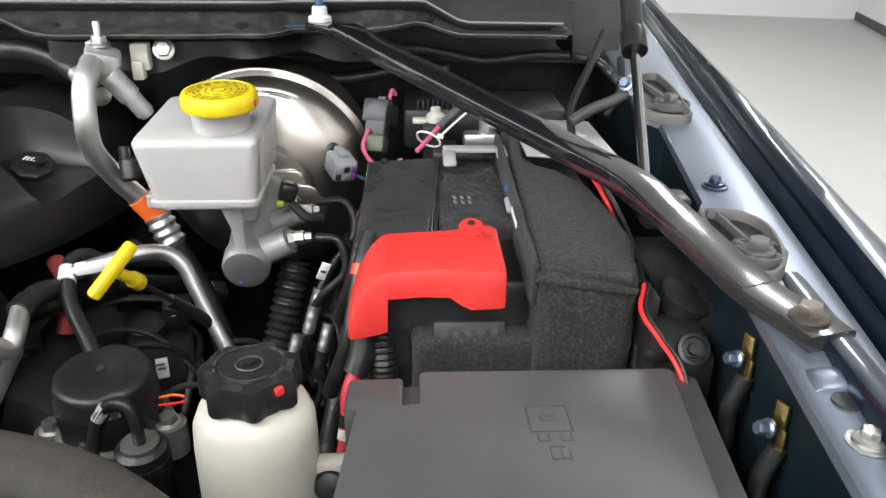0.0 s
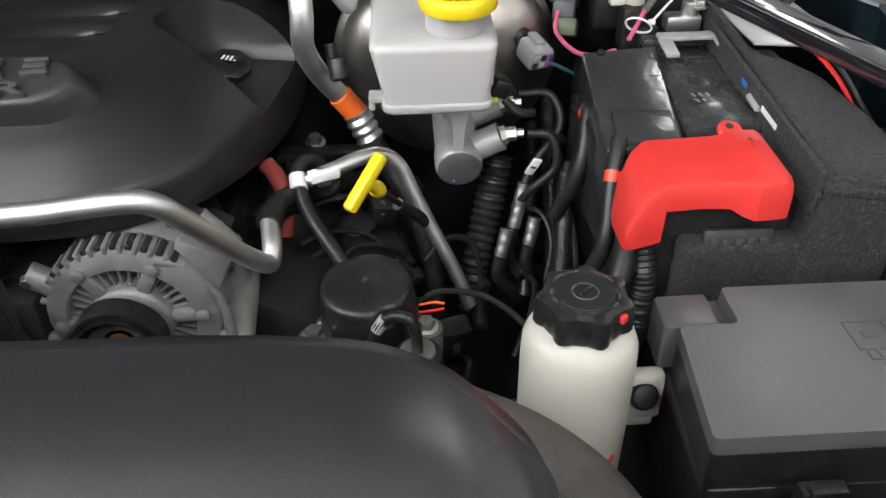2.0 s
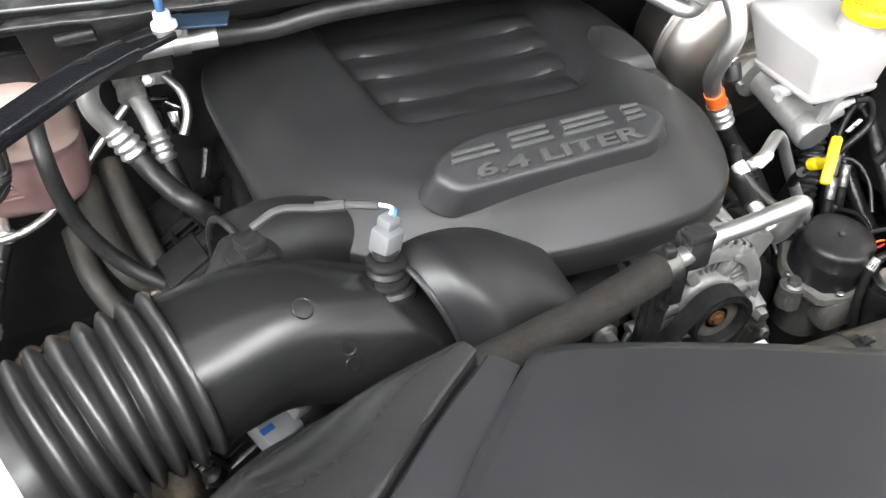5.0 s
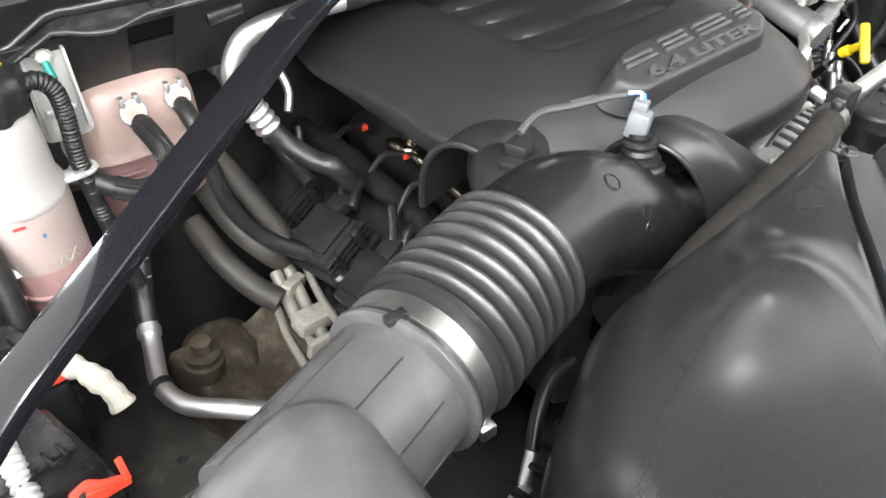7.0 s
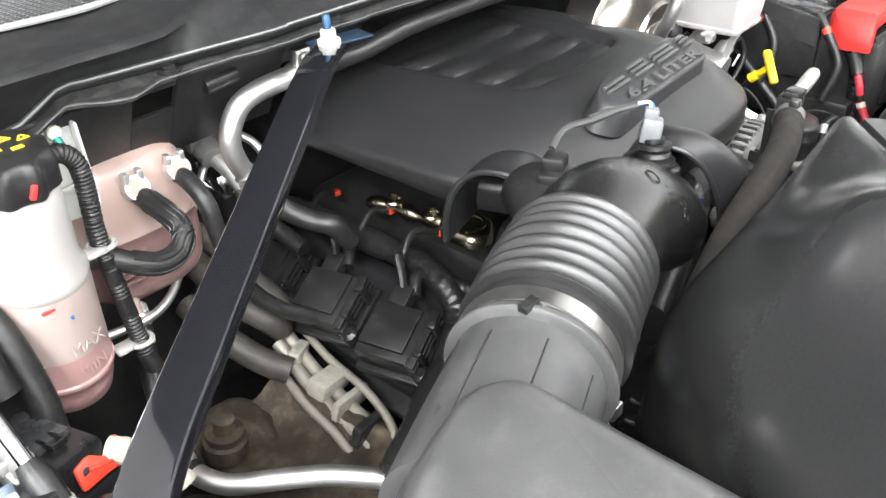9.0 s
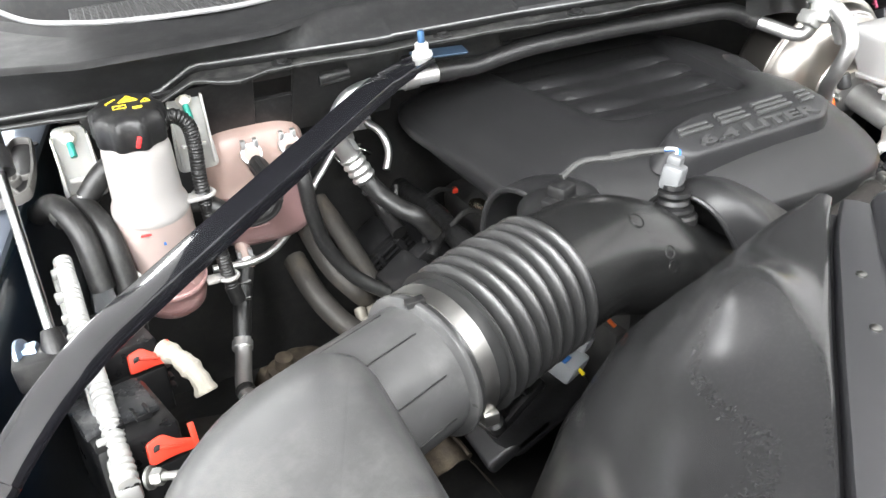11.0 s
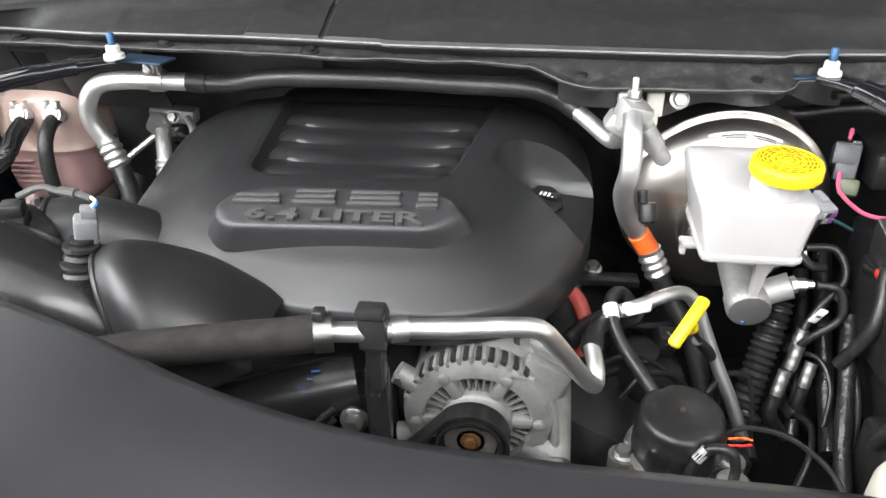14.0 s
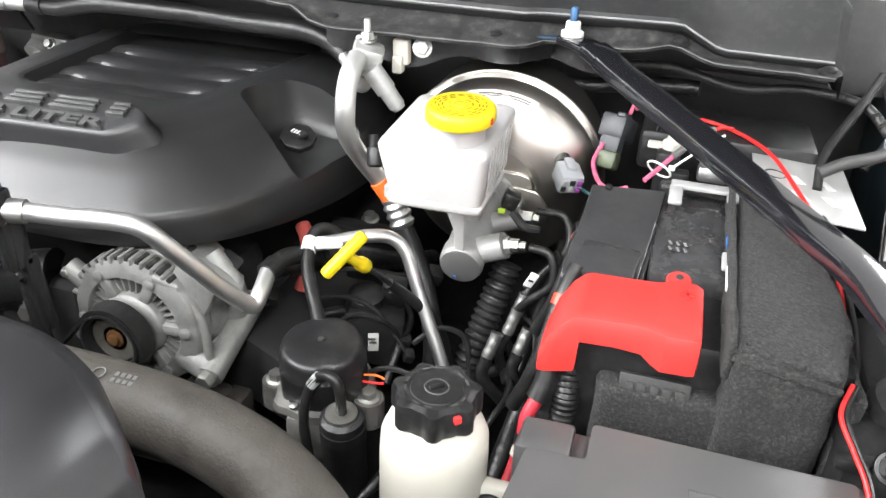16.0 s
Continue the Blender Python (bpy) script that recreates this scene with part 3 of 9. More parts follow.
# air intake mesh of the cowl
for x0, x1, yy in ((-1.235, -0.45, 1.166), (0.12, 0.30, 1.18)):
    bars = []
    nx = int((x1 - x0) / 0.0085)
    for i in range(nx + 1):
        bars.append(box((x0 + i * 0.0085, yy + 0.075, 1.502), (0.0019, 0.150, 0.003), 0))
    for j in range(17):
        bars.append(box(((x0 + x1) / 2, yy + j * 0.0092, 1.5024), (x1 - x0, 0.0019, 0.0032), 0))
    part("intake_mesh", join(*bars), surface("mesh_grey", (0.05, 0.05, 0.05), 0.4), cowl, "moulded grey mesh grille")
part("mesh_rim", tube([(-1.34, 1.38, 1.512), (-1.285, 1.240, 1.511), (-1.23, 1.185, 1.511), (-1.175, 1.155, 1.511), (-1.105, 1.140, 1.511), (-1.04, 1.138, 1.511), (-0.98, 1.152, 1.511), (-0.90, 1.156, 1.511), (-0.60, 1.154, 1.511), (0.30, 1.152, 1.511)], 0.0036, 8), surface("pale_seal", (0.22, 0.22, 0.22), 0.45), cowl, "pale rubber seal")
# the insulated panel under the cowl with its square opening
fw = thing("firewall_panel", (-0.99, 1.09, 1.33), "black plastic panel with a square opening under the cowl", "panel", kind="structure")


def on_panel(x, w):
    return Vector((x, 1.083 - 0.515 * w, 1.405 + 0.857 * w))


for x0, x1, w0, w1 in ((-1.20, -1.050, -0.09, 0.045), (-1.0, -0.855, -0.075, 0.050), (-1.050, -1.0, -0.09, -0.001), (-1.050, -1.0, 0.034, 0.048)):
    part("sheet", box(on_panel((x0 + x1) / 2, (w0 + w1) / 2), (x1 - x0, 0.006, w1 - w0), 0.0012, turn(31)), black, fw)
part("pressed_oval", tube([on_panel(-0.965, 0.016) - Vector((0, 0.004, 0)), on_panel(-0.925, 0.020) - Vector((0, 0.004, 0))], 0.010, 14), black, fw)
# windshield and cab behind the cowl
ws = []
for i in range(9):
    f = i / 8
    ws.append([Vector((-0.42 + 0.82 * math.sin(-math.pi / 2 + math.pi * j / 16) * (1 - 0.12 * f), 1.43 + 0.75 * f - 0.10 * math.cos(-math.pi / 2 + math.pi * j / 16) * 0, 1.565 + 0.50 * f)) for j in range(17)])
glass = loft(ws, closed=False)
bmesh.ops.solidify(glass, geom=glass.faces[:], thickness=0.006)
solid("windshield", glass, surface("tinted_windshield", (0.02, 0.024, 0.024), 0.06, vary=0.05, scale=3), "dark tinted windshield above the cowl", "windshield", "structure")
solid("cab_wall", join(box((-0.42, 3.10, 1.10), (1.5, 1.80, 1.90), 0.08)), navy, "dark navy cab behind the windshield", "cab", "structure")

# ---- engine cover ----
CC = Vector((-0.53, 0.99))
plan = [Vector(p) for p in [(-0.66, 0.715), (-0.56, 0.690), (-0.46, 0.686), (-0.375, 0.697), (-0.315, 0.740), (-0.275, 0.82), (-0.252, 0.92), (-0.246, 1.03), (-0.252, 1.13), (-0.285, 1.21), (-0.38, 1.245),
                            (-0.53, 1.255), (-0.70, 1.245), (-0.80, 1.215), (-0.828, 1.14), (-0.824, 1.04), (-0.812, 0.94), (-0.802, 0.865), (-0.775, 0.80), (-0.73, 0.75)]]
plan = [Vector((p.x, p.y)) for p in catmull([(p.x, p.y, 0) for p in plan], 6, True)]
recess = rounded([(-0.652, 0.862, 0), (-0.418, 0.868, 0), (-0.372, 1.17, 0), (-0.690, 1.185, 0)], 0.035, 6)
recess = [Vector((p.x, p.y)) for p in recess]
NA = 144


def cover_z(p, table):
    """Blends front, side and back heights by where the point lies on the outline."""
    f = min(1.0, max(0.0, (p.y - 0.70) / 0.35))
    left = min(1.0, max(0.0, (-0.62 - p.x) / 0.2))
    return table[0] * (1 - f) + (table[2] * left + table[1] * (1 - left)) * f


rings = []
for d, tab in ((0.003, (1.256, 1.215, 1.288)), (0.0, (1.264, 1.23, 1.293)), (0.0, (1.286, 1.286, 1.305)), (0.003, (1.2925, 1.296, 1.310)), (0.010, (1.2985, 1.306, 1.314)), (0.020, (1.3065, 1.317, 1.318)), (0.040, (1.3215, 1.333, 1.328)),
               (0.065, (1.337, 1.345, 1.338)), (0.10, (1.351, 1.354, 1.348)), (0.13, (1.3575, 1.357, 1.355))):
    ringp = ray_ring(offset(plan, d), CC, NA)
    rings.append([Vector((p.x, p.y, cover_z(p, tab))) for p in ringp])
for d, z in ((-0.006, 1.3575), (0.0, 1.356), (0.005, 1.350), (0.010, 1.344), (0.016, 1.342)):
    ringp = ray_ring(offset(recess, d), CC, NA)
    rings.append([Vector((p.x, p.y, z)) for p in ringp])
dense = []
for r0, r1 in zip(rings, rings[1:]):
    for k in range(3):
        dense.append([p.lerp(q, k / 3) for p, q in zip(r0, r1)])
rings = dense + [rings[-1]]
# the scooped pocket of the filler cap, cut into the right shoulder
scoop = []
for z, k in ((1.284, 0.80), (1.290, 0.88), (1.300, 0.935), (1.320, 0.975), (1.345, 1.0), (1.39, 1.03)):
    o = rounded([(-0.378, 0.925, 0), (-0.372, 0.972, 0), (-0.345, 1.012, 0), (-0.300, 1.020, 0), (-0.215, 1.000, 0), (-0.175, 0.90, 0), (-0.225, 0.842, 0), (-0.262, 0.842, 0), (-0.318, 0.874, 0)], 0.034, 7)
    scoop.append([Vector((-0.27 + (p.x + 0.27) * k, 0.935 + (p.y - 0.935) * k, z + 0.12 * max(0, -0.30 - p.x))) for p in o])


def carve(bm, cutter):
    """Cuts one closed shape out of another and returns what is left."""
    obs = []
    for b in (bm, cutter):
        bmesh.ops.recalc_face_normals(b, faces=b.faces)
        me = bpy.data.meshes.new("tmp")
        b.to_mesh(me)
        b.free()
        ob = bpy.data.objects.new("tmp", me)
        scene.collection.objects.link(ob)
        obs.append(ob)
    mod = obs[0].modifiers.new("cut", "BOOLEAN")
    mod.object, mod.operation, mod.solver = obs[1], "DIFFERENCE", "EXACT"
    dg = bpy.context.evaluated_depsgraph_get()
    me = bpy.data.meshes.new_from_object(obs[0].evaluated_get(dg))
    for ob in obs:
        bpy.data.objects.remove(ob)
    out = bmesh.new()
    out.from_mesh(me)
    return out


engine_cover = thing("engine_cover", (-0.53, 0.99, 1.22), "matte dark grey plastic engine cover with a raised badge and louvres", "engine cover")
part("shell", carve(loft(rings), loft(scoop)), cover_grey, engine_cover, angle=34)

# louvres: soft humps that swell at both ends and die out in the middle
for y, w, x0, x1 in ((0.890, 0.026, -0.646, -0.421), (0.950, 0.030, -0.656, -0.410), (1.012, 0.030, -0.664, -0.402), (1.072, 0.028, -0.670, -0.396)):
    rows = []
    for i in range(49):
        f = i / 48
        x = x0 + (x1 - x0) * f
        e = math.sin(math.pi * f) ** 0.35 if 0 < f < 1 else 0
        h = 0.0125 * e * (0.05 + 0.95 * abs(math.cos(math.pi * f)) ** 1.7)
        rows.append([Vector((x, y + dy, 1.3418 + h * k)) for dy, k in ((-0.020 * e, 0.0), (-0.0145, 0.22), (-0.0095, 0.58), (-0.0050, 0.85), (0.000, 0.98), (0.006, 1.0), (0.014, 0.86), (0.024, 0.45), (w + 0.012 * e, 0.0))])
    part("louvre", loft(rows, closed=False), cover_grey, engine_cover, angle=70)

# badge plate on the sloping front of the cover
BM = Matrix.Translation((-0.523, 0.768, 1.3560)) @ turn(20, -0.6, 1.0).to_4x4()
base = rounded([(-0.130, -0.004, 0), (-0.112, -0.030, 0), (0.104, -0.027, 0), (0.132, -0.002, 0), (0.122, 0.020, 0), (0.085, 0.030, 0), (-0.075, 0.030, 0), (-0.118, 0.016, 0)], 0.022, 5)


def badge_ring(k, dy, z):
    return [BM @ Vector((p.x * k, p.y * (k - 0.0) + dy, z)) for p in base]


badge = part("badge_plate", loft([badge_ring(1.10, -0.002, -0.022), badge_ring(1.01, 0, -0.002), badge_ring(0.99, 0, 0.006), badge_ring(0.955, 0.001, 0.0095), badge_ring(0.90, 0.002, 0.0105)]), surface("badge_plate_plastic", (0.026, 0.026, 0.027), 0.42, vary=0.12, scale=20, bump=0.2, grain=1200), engine_cover, angle=60)
# letter faces paler than the plate: their sheen is in the base colour
badge_sheen_face = surface("badge_letter_sheen_plastic", (0.055, 0.055, 0.055), 0.34, vary=0.15, scale=60, bump=0.1, grain=900)
# raised strokes of the upper row, plain bars
for x, w, levels in ((-0.082, 0.050, (0.004, 0.0115)), (-0.022, 0.046, (0.004, 0.0115, 0.019)), (0.040, 0.056, (0.004, 0.0115, 0.019)), (0.094, 0.022, (0.004, 0.0115, 0.019))):
    for y in levels:
        stroke = box((0, 0, 0), (w * (0.9 if y > 0.01 else 1), 0.0050, 0.0060), 0.0010, turn(0, 0, 1))
        bmesh.ops.transform(stroke, matrix=BM @ Matrix.Translation((x, y, 0.0125)), verts=stroke.verts)
        part("badge_stroke", stroke, badge_sheen_face, badge)
part("badge_lettering", lettering("6.4 LITER", 0.0205, BM @ Matrix.Translation((0.000, -0.0150, 0.0122)) @ Matrix.Diagonal((2.22, 1.0, 1, 1)), 0.0030, 0.0006), badge_sheen_face, badge, "raised lettering")

# filler cap in its pocket
cap = part("filler_cap", join(lathe([(0.021, 0), (0.0225, 0.003), (0.0215, 0.008), (0.019, 0.0095), (0.004, 0.0095)], (-0.309, 0.945, 1.297), (0.2, -0.35, 0.9), 32, lambda a, j: 1 + 0.04 * math.cos(8 * a)), box((-0.3075, 0.942, 1.3075), (0.034, 0.009, 0.007), 0.002, turn(20, -10, -30))), black, engine_cover, "black filler cap with white writing")
part("cap_mark", join(*[box((-0.314 + i * 0.0048, 0.9415 - i * 0.0022, 1.3115), (0.0026, 0.006, 0.0010), 0, turn(20, -10, -30)) for i in range(4)]), label_white, cap)


# the long tunnel over the throttle rises behind its mouth and runs out to a point
spine = catmull([(-0.718, 0.647, 1.366), (-0.692, 0.650, 1.375), (-0.662, 0.664, 1.364), (-0.627, 0.674, 1.346), (-0.592, 0.674, 1.321), (-0.563, 0.668, 1.297)], 5)
rows = []
for i, p in enumerate(spine):
    f = i / (len(spine) - 1)
    w, wf = 0.075 - 0.030 * f, 0.056 + 0.032 * min(1, f / 0.3) - 0.012 * f
    s = Vector((0.35 * (1 - f), -1, 0)).normalized()
    row = []
    for j in range(29):
        a = math.pi * (j / 28)
        e0, e1 = (0.85, 0.72) if j < 14 else (1.0, 0.9)
        h = max(0.0, math.sin(a)) ** e1
        low = 1.235 + 0.052 * f
        row.append(Vector((p.x + 0.035 * (1 - f) * (1 - h), p.y, low)) + s * ((wf if j < 14 else w) * math.copysign(abs(math.cos(a)) ** e0, math.cos(a))) + Vector((0, 0, (p.z - low) * h)))
    rows.append(row)
tunnel = loft(rows, closed=False)
bmesh.ops.recalc_face_normals(tunnel, faces=tunnel.faces)
bmesh.ops.solidify(tunnel, geom=tunnel.faces[:], thickness=0.005)
part("arch", tunnel, cover_grey, engine_cover, "tunnel over the throttle", angle=60)
part("arch_lip", tube(rows[0], 0.0030, 8, 2), cover_grey, engine_cover)
# the small tunnel at the corner
spine = catmull([(-0.842, 0.768, 1.352), (-0.815, 0.778, 1.354), (-0.785, 0.789, 1.348), (-0.755, 0.800, 1.334), (-0.720, 0.814, 1.312)], 4)
rows = []
for i, p in enumerate(spine):
    f = i / (len(spine) - 1)
    w = 0.056 - 0.012 * f
    s = Vector((0.36, -0.93, 0))
    rows.append([Vector((p.x, p.y, 1.262)) + s * (w * math.copysign(abs(math.cos(a)) ** 0.9, math.cos(a))) + Vector((0, 0, (p.z - 1.262) * math.sin(a) ** 0.8)) for a in [math.pi * j / 24 for j in range(25)]])
tunnel = loft(rows, closed=False)
bmesh.ops.recalc_face_normals(tunnel, faces=tunnel.faces)
bmesh.ops.solidify(tunnel, geom=tunnel.faces[:], thickness=0.004)
part("arch", tunnel, cover_grey, engine_cover, "small tunnel at the corner", angle=60)
part("arch_lip", tube(rows[0], 0.0036, 8, 2), cover_grey, engine_cover)

# ---- engine block and heads below, dark ----
engine = thing("engine_block", (-0.53, 0.95, 0.9), "dark grimy engine block with valve covers below the plastic cover", "engine")
part("block", join(box((-0.53, 0.98, 1.03), (0.42, 0.52, 0.24), 0.03), box((-0.52, 0.80, 1.10), (0.40, 0.16, 0.20), 0.03)), dark, engine)
part("valve_cover", join(box((-0.835, 0.97, 1.065), (0.14, 0.50, 0.085), 0.02, turn(0, -28)), box((-0.87, 0.97, 1.03), (0.10, 0.5, 0.02), 0.006, turn(0, -28))), surface("valve_cover_black", (0.016, 0.016, 0.017), 0.45, vary=0.3, bump=0.4, grain=250), engine, "black valve cover", angle=50)
part("valve_cover", box((-0.25, 0.98, 1.085), (0.14, 0.50, 0.085), 0.02, turn(0, 28)), MATS["valve_cover_black"], engine, "black valve cover")

coil_black = surface("coil_black", (0.012, 0.012, 0.0125), 0.30, vary=0.1, scale=20, bump=0.1, grain=700, dirt=(0.05, 0.047, 0.042), dirt_amount=0.12, dirt_scale=200)
taped = surface("taped_loom", (0.012, 0.012, 0.012), 0.30, vary=0.15, scale=60, bump=0.5, grain=130, relief=0.0025)
for y in (0.755, 0.877, 1.000, 1.122):
    c = thing("ignition_coil", (-0.895, y, 1.08), "black ignition coil bolted on the valve cover", "ignition coil", "ignition coils along the valve cover")
    tm = turn(0, -24, 14)
    B = lambda v: Vector((-0.898, y, 1.122)) + tm @ Vector(v)
    part("body", join(box(B((0, 0, 0)), (0.074, 0.074, 0.034), 0.004, tm), box(B((0.004, 0.004, 0.018)), (0.060, 0.062, 0.008), 0.003, tm)), coil_black, c)
    part("foot", box(B((0.0, -0.004, -0.022)), (0.090, 0.096, 0.014), 0.005, tm), coil_black, c)
    for k in (-0.004, 0.006, 0.016):
        part("fin", box(B((0.000, -0.040 + 0.0, k)), (0.078, 0.012, 0.004), 0.001, tm), coil_black, c)
    part("end_rib", box(B((0.020, -0.044, 0.004)), (0.012, 0.012, 0.036), 0.003, tm), coil_black, c)
    part("end_rib", box(B((-0.020, -0.044, 0.004)), (0.008, 0.010, 0.036), 0.002, tm), coil_black, c)
    part("plug", box(B((0.048, 0.012, 0.010)), (0.030, 0.026, 0.020), 0.003, tm), coil_black, c)
    part("plug_lead", tube([B((0.055, 0.012, 0.012)), B((0.075, 0.022, 0.026)), B((0.090, 0.030, 0.040))], 0.006, 8), taped, c)
    part("bolt_boss", join(lathe([(0.011, 0), (0.011, 0.010), (0.006, 0.014)], B((-0.034, -0.050, -0.012)), (-0.4, 0, 0.9), 14)), coil_black, c)
loom = thing("engine_loom", (-0.81, 1.0, 1.15), "thick taped black engine wiring loom over the coils", "wire loom")


def wrapped(seed):
    """Radius that wanders like tape wound by hand."""
    return lambda s, l: 1 + 0.025 * math.sin(s * 520 + seed) + 0.06 * math.sin(s * 83 + 2 * seed)


part("trunk", tube([(-0.815, 1.22, 1.160), (-0.812, 1.16, 1.166), (-0.806, 1.10, 1.165), (-0.810, 1.03, 1.166), (-0.808, 0.965, 1.165), (-0.811, 0.905, 1.164), (-0.818, 0.868, 1.155), (-0.822, 0.846, 1.135), (-0.850, 0.828, 1.122), (-0.892, 0.806, 1.115), (-0.935, 0.790, 1.108), (-0.985, 0.770, 1.100), (-1.03, 0.755, 1.09)], 0.0165, 16, 14, wrapped(1.0)), taped, loom)
part("branch", tube([(-0.818, 0.868, 1.155), (-0.800, 0.846, 1.150), (-0.785, 0.82, 1.14), (-0.78, 0.79, 1.12)], 0.011, 12, 12, wrapped(3.0)), taped, loom)
part("branch", tube([(-0.810, 1.03, 1.168), (-0.835, 1.02, 1.165), (-0.855, 1.005, 1.150)], 0.008, 10, 12, wrapped(5.0)), taped, loom)
part("branch", tube([(-0.811, 0.905, 1.166), (-0.835, 0.90, 1.163), (-0.852, 0.888, 1.150)], 0.009, 10, 12, wrapped(7.0)), taped, loom)
part("white_plug", join(lathe([(0.007, 0), (0.007, 0.010), (0.009, 0.011), (0.009, 0.016), (0.006, 0.018)], (-0.905, 0.700, 1.195), (-0.6, -0.2, 0.8), 14)), label_white, loom, "small white plug")
sb = thing("steel_bracket", (-0.745, 0.95, 1.17), "pressed yellow-zinc steel bracket below the engine cover", "bracket")
surface("yellow_zinc", (0.46, 0.42, 0.33), 0.24, 1.0, vary=0.25, scale=60, bump=0.1, grain=300)
part("plate", slab([(p.x, p.y) for p in rounded([(-0.772, 0.862, 0), (-0.745, 0.850, 0), (-0.712, 0.872, 0), (-0.722, 0.925, 0), (-0.745, 0.935, 0), (-0.770, 0.922, 0)], 0.012, 5)], 1.178, 1.204, 0.008), MATS["yellow_zinc"], sb)
part("rib", tube([(-0.765, 0.875, 1.203), (-0.742, 0.868, 1.204), (-0.724, 0.884, 1.204), (-0.732, 0.915, 1.204), (-0.755, 0.918, 1.203)], 0.0032, 8), MATS["yellow_zinc"], sb)
part("arm", tube([(-0.745, 0.925, 1.192), (-0.750, 0.960, 1.188), (-0.752, 1.010, 1.190), (-0.758, 1.060, 1.186)], 0.0095, 14, 8, lambda s, l: 1 + 0.3 * math.sin(s * 120)), MATS["yellow_zinc"], sb)
for q in ((-0.750, 0.946, 1.20), (-0.752, 1.015, 1.20)):
    part("stud", join(tube([(q[0], q[1], q[2] - 0.01), (q[0], q[1], q[2] + 0.012)], 0.0038, 8), ring(q, (0, 0, 1), 0.011, 0.003, 18, 6)), MATS["yellow_zinc"], sb)
for pts in ([(-0.752, 1.139, 1.173), (-0.78, 1.14, 1.18), (-0.81, 1.125, 1.178)], [(-0.757, 1.02, 1.185), (-0.785, 1.025, 1.195), (-0.815, 1.02, 1.18)], [(-0.765, 0.92, 1.19), (-0.80, 0.935, 1.20), (-0.83, 0.93, 1.17)]):
    w = thing("injector_wire", pts[0], "taped black injector wire with a red connector lock", "wire", "injector wires")
    part("sleeve", tube(pts, 0.0045, 8), rubber, w)
    part("lock_clip", box(pts[0], (0.010, 0.010, 0.008), 0.001), red_clip, w, "small red lock")

# ---- air intake: elbow, bellows, clamp, airbox outlet ----
AX = [Vector(p) for p in [(-1.170, 0.528, 1.325), (-1.115, 0.550, 1.326), (-1.060, 0.571, 1.326), (-1.005, 0.592, 1.327), (-0.955, 0.610, 1.331), (-0.900, 0.627, 1.333), (-0.832, 0.642, 1.332), (-0.768, 0.645, 1.308), (-0.712, 0.652, 1.272), (-0.66, 0.668, 1.240)]]
intake = thing("intake_duct", (-0.90, 0.60, 1.24), "black ribbed air intake hose and elbow with a steel clamp", "air intake duct")
part("elbow", tube(AX[5:], 0.0625, 36, 8, lambda s, l: 1.0 - 0.20 * (s / l) ** 1.3), surface("elbow_plastic", (0.012, 0.012, 0.012), 0.25, spec=0.65, vary=0.04, scale=20, bump=0.1, grain=800), intake, "smooth black moulded elbow")


def bellow(s, length):
    k = 0.5 + 0.5 * math.cos(2 * math.pi * s / 0.0155)
    return 0.872 + 0.158 * k ** 0.55


part("bellows", tube([AX[3], AX[3].lerp(AX[4], 0.5), AX[4], AX[4].lerp(AX[5], 0.5), AX[5]], 0.0665, 48, 34, bellow), surface("bellows_rubber", (0.020, 0.020, 0.0198), 0.30, spec=0.7, vary=0.1, scale=30, bump=0.1, grain=800), intake, "ribbed grey rubber bellows")
part("cuff", tube([AX[2].lerp(AX[3], 0.30), AX[3] + (AX[4] - AX[3]) * 0.05], 0.0625, 44, 6, lambda s, l: 1 - 0.02 * abs(2 * s / l - 1) ** 6), MATS["bellows_rubber"], intake)
part("clamp", tube([AX[2].lerp(AX[3], 0.46), AX[2].lerp(AX[3], 0.74)], 0.0637, 60, 3), surface("clamp_steel", (0.58, 0.57, 0.55), 0.34, 1.0, vary=0.2, scale=50), intake, "bright steel band clamp")
part("clamp_screw", box(AX[2].lerp(AX[3], 0.5) + Vector((0.026, -0.052, -0.030)), (0.014, 0.014, 0.012), 0.002), MATS["clamp_steel"], intake)
part("clamp_tab", box(AX[2].lerp(AX[3], 0.32) + Vector((0.0, 0.0, 0.0645)), (0.016, 0.008, 0.006), 0.001), black, intake)
part("stop_ring", tube([AX[2].lerp(AX[3], 0.26), AX[2].lerp(AX[3], 0.40)], 0.0655, 44, 4, lambda s, l: 1 - 0.06 * abs(2 * s / l - 1) ** 3), airbox_grey, intake)
part("side_port", join(lathe([(0.030, 0), (0.031, 0.002), (0.031, 0.05), (0.028, 0.055)], (-0.852, 0.690, 1.330), (0.35, 0.65, 0.15), 24), box((-0.829, 0.703, 1.378), (0.022, 0.022, 0.014), 0.003, turn(0, 0, 20)), box((-0.832, 0.698, 1.366), (0.034, 0.030, 0.012), 0.003, turn(0, 0, 20))), black, intake)
part("sensor_boss", lathe([(0.0245, -0.004), (0.0250, 0.003), (0.0225, 0.006), (0.0190, 0.0065), (0.0205, 0.009), (0.0200, 0.012), (0.0150, 0.013), (0.0165, 0.016), (0.0150, 0.020), (0.0125, 0.021), (0.0165, 0.024), (0.0160, 0.028)], (-0.733, 0.648, 1.345), (0.1, 0.12, 1), 20), black, intake)
sensor = thing("air_temperature_sensor", (-0.731, 0.650, 1.366), "light grey sensor plug standing on the intake elbow", "sensor")
part("plug", join(box((-0.727, 0.659, 1.384), (0.021, 0.021, 0.026), 0.004, turn(8, 8, 30)), box((-0.723, 0.662, 1.400), (0.014, 0.014, 0.010), 0.002, turn(8, 8, 30))), lightgrey, sensor)
